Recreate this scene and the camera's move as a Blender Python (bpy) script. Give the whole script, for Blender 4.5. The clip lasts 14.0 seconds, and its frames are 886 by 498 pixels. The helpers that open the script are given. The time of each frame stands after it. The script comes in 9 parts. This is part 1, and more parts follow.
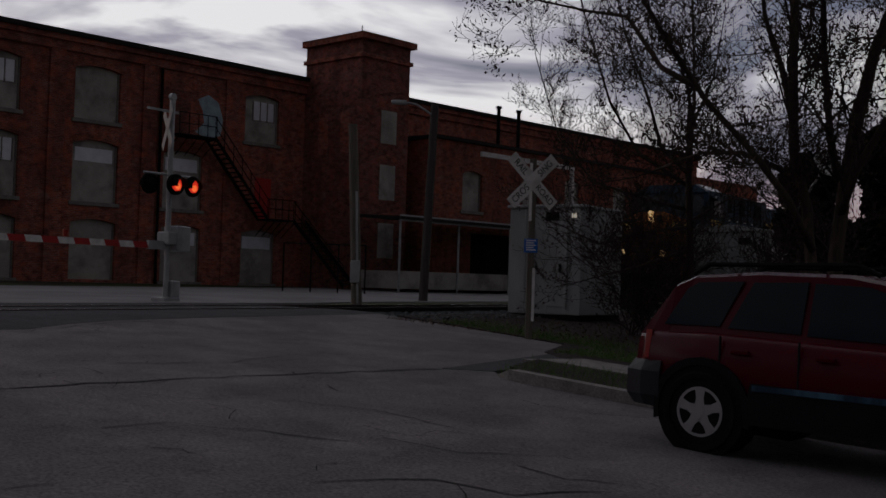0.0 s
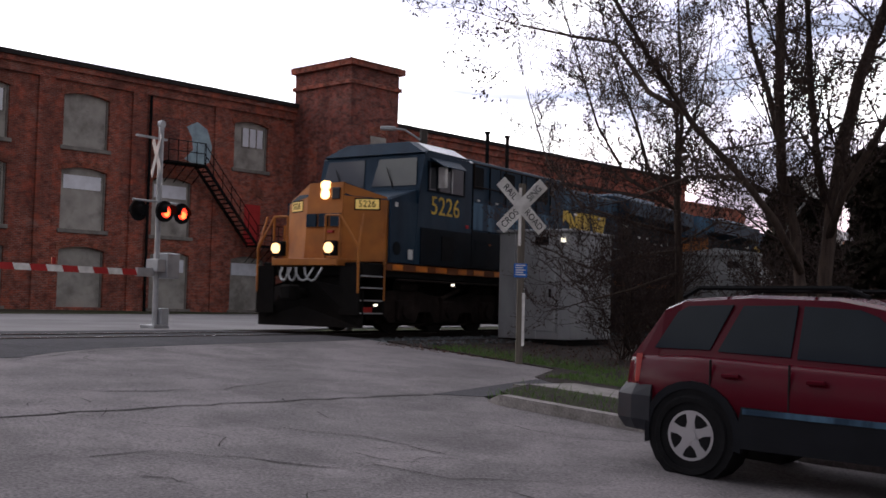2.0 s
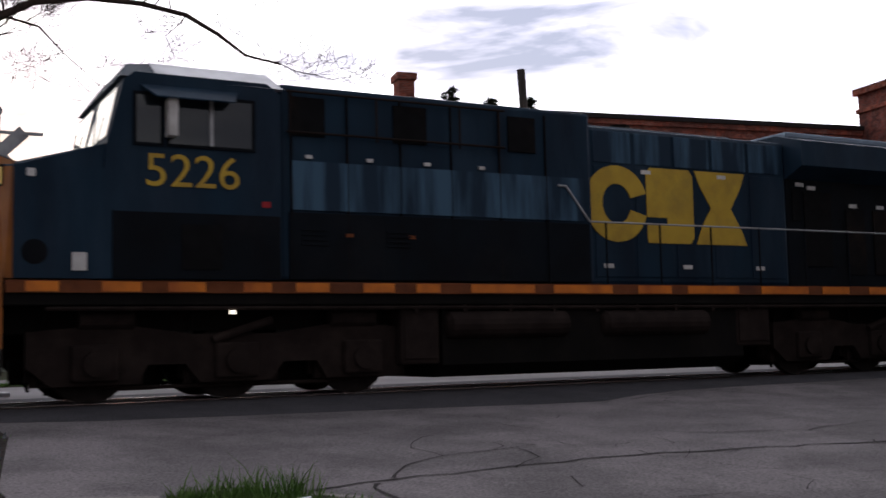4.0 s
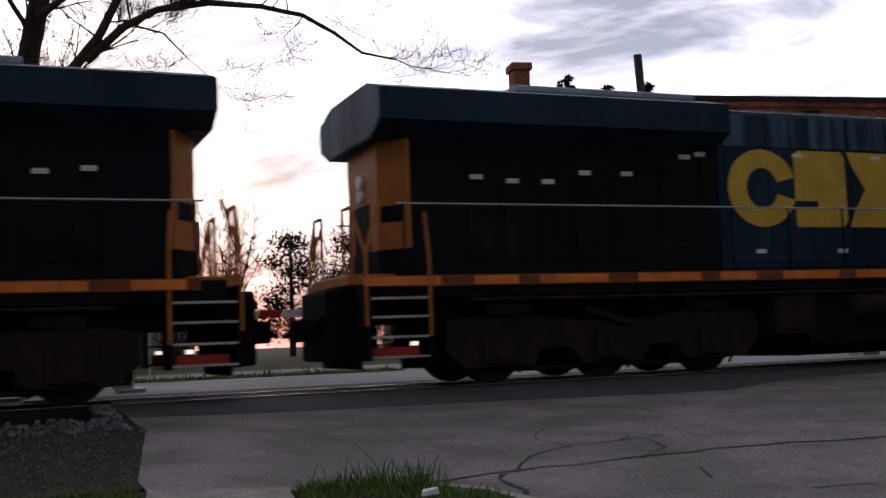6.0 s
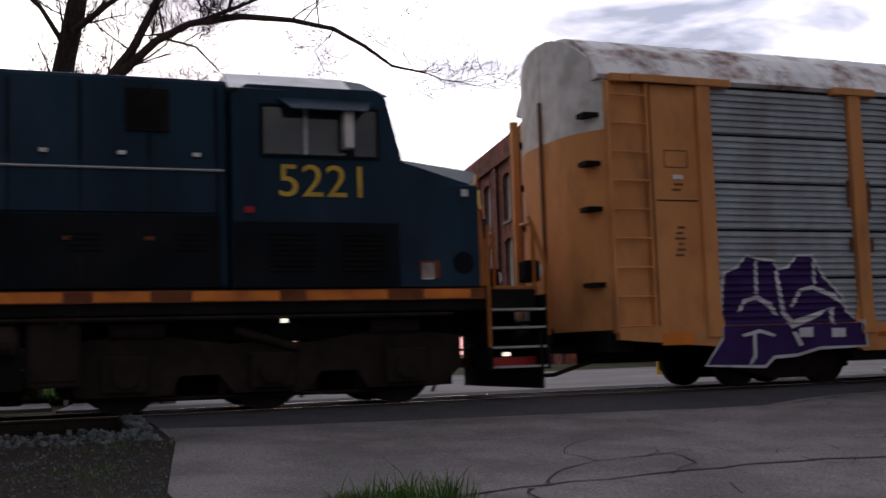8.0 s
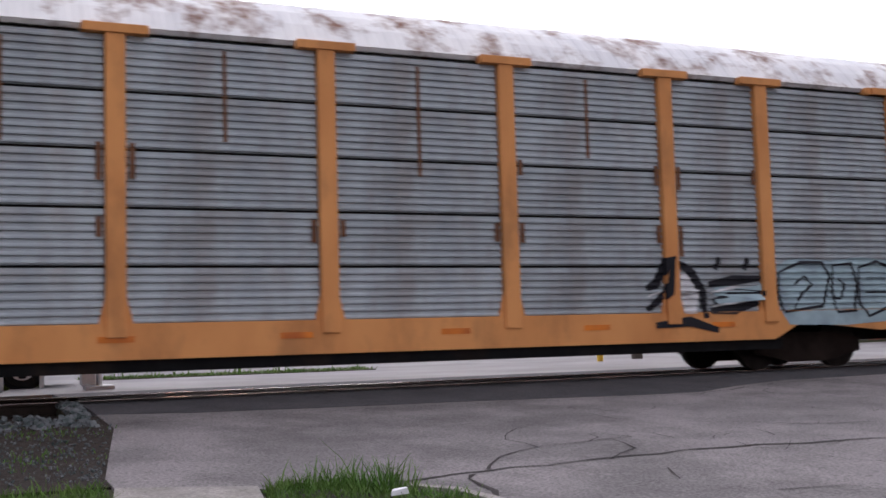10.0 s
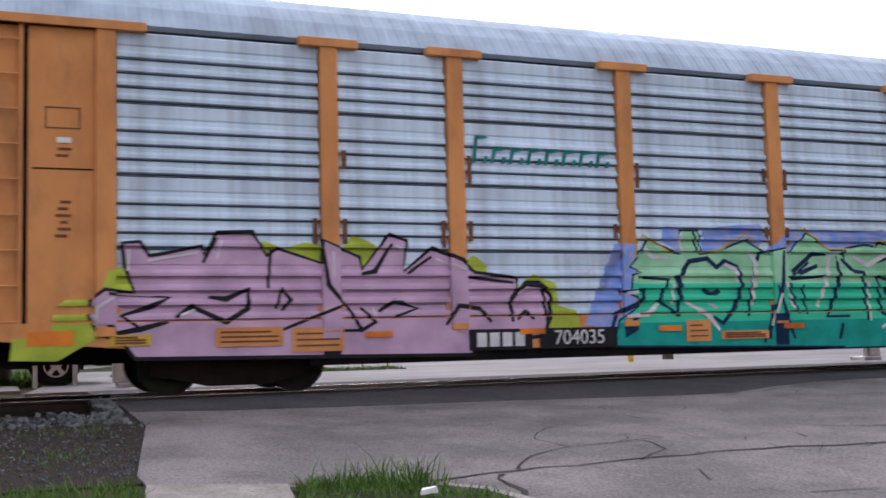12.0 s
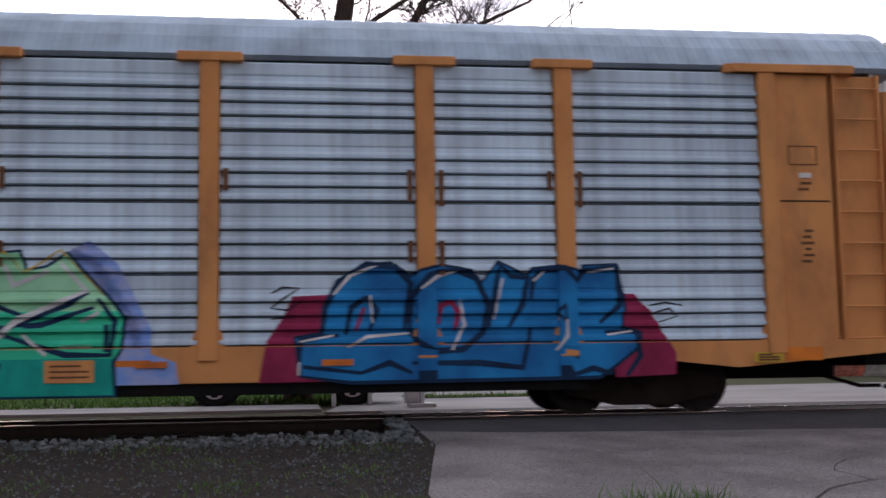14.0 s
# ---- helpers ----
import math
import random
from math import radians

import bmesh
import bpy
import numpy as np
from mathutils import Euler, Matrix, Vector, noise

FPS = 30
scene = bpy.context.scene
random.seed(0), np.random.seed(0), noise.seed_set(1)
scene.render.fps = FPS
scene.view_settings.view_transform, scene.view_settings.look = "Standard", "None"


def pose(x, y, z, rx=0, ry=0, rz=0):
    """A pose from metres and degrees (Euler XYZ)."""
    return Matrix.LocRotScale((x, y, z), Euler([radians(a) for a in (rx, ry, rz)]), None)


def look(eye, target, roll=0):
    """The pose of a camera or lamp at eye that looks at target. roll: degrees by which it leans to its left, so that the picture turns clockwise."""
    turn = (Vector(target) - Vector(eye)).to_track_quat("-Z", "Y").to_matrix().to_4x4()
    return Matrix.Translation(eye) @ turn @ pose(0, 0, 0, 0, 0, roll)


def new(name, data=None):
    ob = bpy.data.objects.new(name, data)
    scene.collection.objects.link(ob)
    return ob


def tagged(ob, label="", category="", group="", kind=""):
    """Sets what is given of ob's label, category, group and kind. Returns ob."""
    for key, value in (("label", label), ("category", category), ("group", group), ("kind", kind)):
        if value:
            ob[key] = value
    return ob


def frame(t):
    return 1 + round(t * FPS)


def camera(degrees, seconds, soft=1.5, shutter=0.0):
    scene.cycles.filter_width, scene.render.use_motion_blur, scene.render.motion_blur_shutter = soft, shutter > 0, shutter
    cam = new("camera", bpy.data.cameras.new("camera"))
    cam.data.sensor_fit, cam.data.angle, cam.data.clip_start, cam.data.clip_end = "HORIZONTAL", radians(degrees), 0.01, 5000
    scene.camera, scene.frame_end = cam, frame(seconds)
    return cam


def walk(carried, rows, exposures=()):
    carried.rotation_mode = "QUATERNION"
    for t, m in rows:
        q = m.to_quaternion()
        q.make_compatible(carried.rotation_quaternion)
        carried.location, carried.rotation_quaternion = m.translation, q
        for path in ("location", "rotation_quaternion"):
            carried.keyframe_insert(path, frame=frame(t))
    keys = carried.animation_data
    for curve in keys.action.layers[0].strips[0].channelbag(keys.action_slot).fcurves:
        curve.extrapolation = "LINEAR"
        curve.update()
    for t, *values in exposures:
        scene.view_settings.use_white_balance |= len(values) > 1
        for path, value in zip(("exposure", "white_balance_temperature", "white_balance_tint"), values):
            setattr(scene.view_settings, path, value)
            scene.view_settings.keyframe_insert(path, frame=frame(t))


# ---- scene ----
EYE = (0.0, 0.0, 1.45)
TURNS = [(0, 0.0, 1.63, -1.74), (0.5, -1.03, 0.87, -1.74), (1, -1.46, 2.69, -1.7), (1.5, -1.42, 2.48, -1.73), (2, -0.52, 2.95, -1.35),
         (2.5, 2.89, 2.94, -0.99), (2.75, 6.0, 3.3, -0.9), (3, 9.99, 3.83, -0.77), (3.2, 15.56, 5.32, -0.3), (4.2, 30.0, 4.6, 1.6), (5.3, 35.7, 3.95, 2.7),
         (5.5, 35.45, 4.09, 2.71), (6, 34.66, 4.74, 2.2), (6.3, 35.21, 5.53, 2.38), (6.5, 35.07, 5.74, 2.76), (7, 34.8, 5.64, 2.15),
         (7.5, 35.28, 5.28, 2.24), (8, 36.15, 5.46, 1.82), (8.5, 36.41, 6.6, 1.64), (8.7, 35.69, 6.29, 1.19), (9.8, 33.4, 4.9, 1.5),
         (10.8, 32.7, 4.05, 1.75), (11, 32.84, 4.07, 1.77), (11.5, 33.05, 4.3, 1.65), (12, 34.72, 4.69, 1.36), (12.5, 40.4, 5.51, 1.21),
         (13, 44.46, 6.0, 1.03), (13.5, 47.56, 6.19, 0.81), (14, 49.23, 6.15, 0.86)]
EXPOSURE = [(0, -2.5), (0.5, -1.25), (1.0, -0.34), (1.5, -0.24), (3.2, -0.3), (5.3, -1.05), (6.0, -0.95), (6.5, -1.0), (7.5, -0.9), (8.0, -0.75), (8.7, -0.42), (10.8, 1.05), (11.5, 1.05), (12, 0.86), (12.5, 0.62), (13, 0.34), (14, 0.14)]
cam = camera(43.5, 14.0, soft=1.6, shutter=0.2)
walk(cam, [(t, pose(*EYE, 90 + p, r, y)) for t, y, p, r in TURNS], EXPOSURE)

# ---- world and light ----
world = bpy.data.worlds.new("dusk_sky")
scene.world = world
world.use_nodes = True
wt = world.node_tree
wt.nodes.clear()


def wnode(kind, **kw):
    n = wt.nodes.new(kind)
    for k, v in kw.items():
        n.inputs[k].default_value = v
    return n


w_out = wt.nodes.new("ShaderNodeOutputWorld")
w_bg = wnode("ShaderNodeBackground", Strength=1.0)
w_tc = wt.nodes.new("ShaderNodeTexCoord")
w_map = wt.nodes.new("ShaderNodeMapping")
w_map.inputs["Scale"].default_value = (2.0, 2.0, 7.0)
w_noise = wnode("ShaderNodeTexNoise", Scale=1.7, Detail=6.0, Roughness=0.55, Distortion=0.6)
w_ramp = wt.nodes.new("ShaderNodeValToRGB")
w_ramp.color_ramp.elements[0].position, w_ramp.color_ramp.elements[0].color = 0.40, (0.17, 0.175, 0.25, 1)
w_ramp.color_ramp.elements[1].position, w_ramp.color_ramp.elements[1].color = 0.585, (1.12, 1.10, 1.13, 1)
e = w_ramp.color_ramp.elements.new(0.485)
e.color = (0.48, 0.45, 0.55, 1)
w_sky = wt.nodes.new("ShaderNodeTexSky")
w_sky.sky_type, w_sky.sun_disc, w_sky.sun_elevation, w_sky.sun_rotation = "NISHITA", False, radians(4), radians(-60)
w_gain = wt.nodes.new("ShaderNodeVectorMath")
w_gain.operation = "SCALE"
w_gain.inputs["Scale"].default_value = 0.03
w_add = wt.nodes.new("ShaderNodeMixRGB")
w_add.blend_type = "ADD"
w_add.inputs[0].default_value = 1.0
w_dot = wt.nodes.new("ShaderNodeVectorMath")
w_dot.operation = "DOT_PRODUCT"
w_dot.inputs[1].default_value = (-0.47, 0.88, 0.05)
w_side = wt.nodes.new("ShaderNodeMapRange")
w_side.interpolation_type = "SMOOTHSTEP"
for k, v in (("From Min", 0.0), ("From Max", 0.72), ("To Min", 0.85), ("To Max", 3.7)):
    w_side.inputs[k].default_value = v
wt.links.new(w_tc.outputs["Generated"], w_map.inputs["Vector"])
wt.links.new(w_tc.outputs["Generated"], w_dot.inputs[0])
wt.links.new(w_dot.outputs["Value"], w_side.inputs["Value"])
wt.links.new(w_side.outputs[0], w_bg.inputs["Strength"])
wt.links.new(w_map.outputs[0], w_noise.inputs["Vector"])
wt.links.new(w_noise.outputs["Fac"], w_ramp.inputs[0])
wt.links.new(w_sky.outputs[0], w_gain.inputs[0])
wt.links.new(w_ramp.outputs[0], w_add.inputs[1])
wt.links.new(w_gain.outputs[0], w_add.inputs[2])
w_sep = wt.nodes.new("ShaderNodeSeparateXYZ")
w_low = wt.nodes.new("ShaderNodeMapRange")
for k, v in (("From Min", 0.03), ("From Max", 0.16), ("To Min", 0.85), ("To Max", 0.0)):
    w_low.inputs[k].default_value = v
w_glow = wt.nodes.new("ShaderNodeMixRGB")
w_glow.blend_type = "MULTIPLY"
w_glow.inputs[2].default_value = (0.62, 0.36, 0.40, 1)
wt.links.new(w_tc.outputs["Generated"], w_sep.inputs[0])
wt.links.new(w_sep.outputs["Z"], w_low.inputs["Value"])
wt.links.new(w_low.outputs[0], w_glow.inputs[0])
wt.links.new(w_add.outputs[0], w_glow.inputs[1])
wt.links.new(w_glow.outputs[0], w_bg.inputs["Color"])
wt.links.new(w_bg.outputs[0], w_out.inputs["Surface"])
sun = new("sun", bpy.data.lights.new("sun", "SUN"))
sun.data.energy, sun.data.angle, sun.data.color = 0.25, radians(40), (1.0, 0.93, 0.88)
sun.matrix_world = look((-25, 46, 22), (0, 0, 0))


# ---- materials ----
def mat(name, color, rough=0.8, metal=0.0, color2=None, scale=3.0, amount=0.5, bump=0.1, bscale=60.0, stretch=(1, 1, 1), dirt=None, dirt_amt=0.4, dscale=0.7, random_tint=0.0, emit=0.0, coat=0.0, speck=0.0, spec=None):
    """Base colour with coarse and fine variation and a fine relief, in object metres."""
    m = bpy.data.materials.new(name)
    m.use_nodes = True
    nt = m.node_tree
    b = nt.nodes["Principled BSDF"]
    b.inputs["Roughness"].default_value, b.inputs["Metallic"].default_value = rough, metal
    b.inputs["Coat Weight"].default_value = coat
    b.inputs["Specular IOR Level"].default_value = spec if spec is not None else 0.5 if rough < 0.4 else 0.3 if rough < 0.6 else 0.12
    tc = nt.nodes.new("ShaderNodeTexCoord")
    mp = nt.nodes.new("ShaderNodeMapping")
    mp.inputs["Scale"].default_value = stretch
    nt.links.new(tc.outputs["Object"], mp.inputs["Vector"])
    n1 = nt.nodes.new("ShaderNodeTexNoise")
    n1.inputs["Scale"].default_value, n1.inputs["Detail"].default_value = scale, 5
    nt.links.new(mp.outputs[0], n1.inputs["Vector"])
    mix = nt.nodes.new("ShaderNodeMixRGB")
    c2 = color2 or tuple(c * 0.7 for c in color)
    mix.inputs[1].default_value, mix.inputs[2].default_value = (*color, 1), (*c2, 1)
    r1 = nt.nodes.new("ShaderNodeMapRange")
    r1.inputs["From Min"].default_value, r1.inputs["From Max"].default_value, r1.inputs["To Max"].default_value = 0.38, 0.68, amount * 2
    r1.clamp = True
    nt.links.new(n1.outputs["Fac"], r1.inputs["Value"])
    nt.links.new(r1.outputs[0], mix.inputs[0])
    last = mix.outputs[0]
    if dirt:
        n2 = nt.nodes.new("ShaderNodeTexNoise")
        n2.inputs["Scale"].default_value, n2.inputs["Detail"].default_value, n2.inputs["Roughness"].default_value = dscale, 8, 0.65
        nt.links.new(mp.outputs[0], n2.inputs["Vector"])
        r2 = nt.nodes.new("ShaderNodeMapRange")
        r2.inputs["From Min"].default_value, r2.inputs["From Max"].default_value, r2.inputs["To Max"].default_value = 0.48, 0.66, dirt_amt
        nt.links.new(n2.outputs["Fac"], r2.inputs["Value"])
        mx = nt.nodes.new("ShaderNodeMixRGB")
        mx.inputs[2].default_value = (*dirt, 1)
        nt.links.new(r2.outputs[0], mx.inputs[0])
        nt.links.new(last, mx.inputs[1])
        last = mx.outputs[0]
    if random_tint:
        oi = nt.nodes.new("ShaderNodeObjectInfo")
        hv = nt.nodes.new("ShaderNodeHueSaturation")
        rr = nt.nodes.new("ShaderNodeMapRange")
        rr.inputs["To Min"].default_value, rr.inputs["To Max"].default_value = 1 - random_tint, 1 + random_tint
        nt.links.new(oi.outputs["Random"], rr.inputs["Value"])
        nt.links.new(rr.outputs[0], hv.inputs["Value"])
        nt.links.new(last, hv.inputs["Color"])
        last = hv.outputs[0]
    if speck:
        n4 = nt.nodes.new("ShaderNodeTexNoise")
        n4.inputs["Scale"].default_value, n4.inputs["Detail"].default_value = 38, 4
        nt.links.new(tc.outputs["Object"], n4.inputs["Vector"])
        r4 = nt.nodes.new("ShaderNodeMapRange")
        for k, v in (("From Min", 0.3), ("From Max", 0.7), ("To Min", 1 - speck), ("To Max", 1 + speck)):
            r4.inputs[k].default_value = v
        nt.links.new(n4.outputs["Fac"], r4.inputs["Value"])
        sc = nt.nodes.new("ShaderNodeVectorMath")
        sc.operation = "SCALE"
        nt.links.new(last, sc.inputs[0])
        nt.links.new(r4.outputs[0], sc.inputs["Scale"])
        last = sc.outputs[0]
    nt.links.new(last, b.inputs["Base Color"])
    if bump:
        n3 = nt.nodes.new("ShaderNodeTexNoise")
        n3.inputs["Scale"].default_value, n3.inputs["Detail"].default_value = bscale, 3
        nt.links.new(tc.outputs["Object"], n3.inputs["Vector"])
        bp = nt.nodes.new("ShaderNodeBump")
        bp.inputs["Strength"].default_value, bp.inputs["Distance"].default_value = bump, 0.02
        nt.links.new(n3.outputs["Fac"], bp.inputs["Height"])
        nt.links.new(bp.outputs[0], b.inputs["Normal"])
    if emit:
        b.inputs["Emission Color"].default_value, b.inputs["Emission Strength"].default_value = (*color, 1), emit
    return m


def brick_mat(name, c1, c2, mortar, stain):
    m = mat(name, c1, rough=0.9, bump=0)
    nt = m.node_tree
    b = nt.nodes["Principled BSDF"]
    tc = nt.nodes.new("ShaderNodeTexCoord")
    sep = nt.nodes.new("ShaderNodeSeparateXYZ")
    nt.links.new(tc.outputs["Object"], sep.inputs[0])
    add = nt.nodes.new("ShaderNodeMath")
    nt.links.new(sep.outputs["X"], add.inputs[0])
    nt.links.new(sep.outputs["Y"], add.inputs[1])
    com = nt.nodes.new("ShaderNodeCombineXYZ")
    nt.links.new(add.outputs[0], com.inputs["X"])
    nt.links.new(sep.outputs["Z"], com.inputs["Y"])
    br = nt.nodes.new("ShaderNodeTexBrick")
    for k, v in (("Scale", 1.0), ("Brick Width", 0.215), ("Row Height", 0.075), ("Mortar Size", 0.012), ("Bias", -0.05)):
        br.inputs[k].default_value = v
    br.inputs["Color1"].default_value, br.inputs["Color2"].default_value, br.inputs["Mortar"].default_value = (*c1, 1), (*c2, 1), (*mortar, 1)
    nt.links.new(com.outputs[0], br.inputs["Vector"])
    last = br.outputs["Color"]
    for sc, lo, hi, amt, col, st in ((2.6, 0.46, 0.62, 0.7, (c2[0] * 0.45, c2[1] * 0.5, c2[2] * 0.55), (1, 1, 1.8)), (0.7, 0.5, 0.66, 0.6, stain, (1.3, 1.3, 0.5)), (0.22, 0.45, 0.7, 0.75, stain, (1, 1, 0.35)), (1.6, 0.5, 0.72, 0.45, (c1[0] * 1.5, c1[1] * 1.25, c1[2] * 1.1), (1, 1, 1)), (0.9, 0.58, 0.72, 0.6, mortar, (1, 1, 1.6))):
        mp = nt.nodes.new("ShaderNodeMapping")
        mp.inputs["Scale"].default_value = st
        nt.links.new(tc.outputs["Object"], mp.inputs["Vector"])
        n = nt.nodes.new("ShaderNodeTexNoise")
        n.inputs["Scale"].default_value, n.inputs["Detail"].default_value, n.inputs["Roughness"].default_value = sc, 8, 0.65
        nt.links.new(mp.outputs[0], n.inputs["Vector"])
        r = nt.nodes.new("ShaderNodeMapRange")
        r.inputs["From Min"].default_value, r.inputs["From Max"].default_value, r.inputs["To Max"].default_value = lo, hi, amt
        nt.links.new(n.outputs["Fac"], r.inputs["Value"])
        mx = nt.nodes.new("ShaderNodeMixRGB")
        mx.inputs[2].default_value = (*col, 1)
        nt.links.new(r.outputs[0], mx.inputs[0])
        nt.links.new(last, mx.inputs[1])
        last = mx.outputs[0]
    nt.links.new(last, b.inputs["Base Color"])
    bp = nt.nodes.new("ShaderNodeBump")
    bp.inputs["Strength"].default_value, bp.inputs["Distance"].default_value = 0.6, 0.01
    nt.links.new(br.outputs["Fac"], bp.inputs["Height"])
    bp.invert = True
    nt.links.new(bp.outputs[0], b.inputs["Normal"])
    return m


def glass_mat(name, tint, rough=0.05):
    m = mat(name, tint, rough=rough, bump=0, amount=0.2)
    m.node_tree.nodes["Principled BSDF"].inputs["Specular IOR Level"].default_value = 0.6
    return m


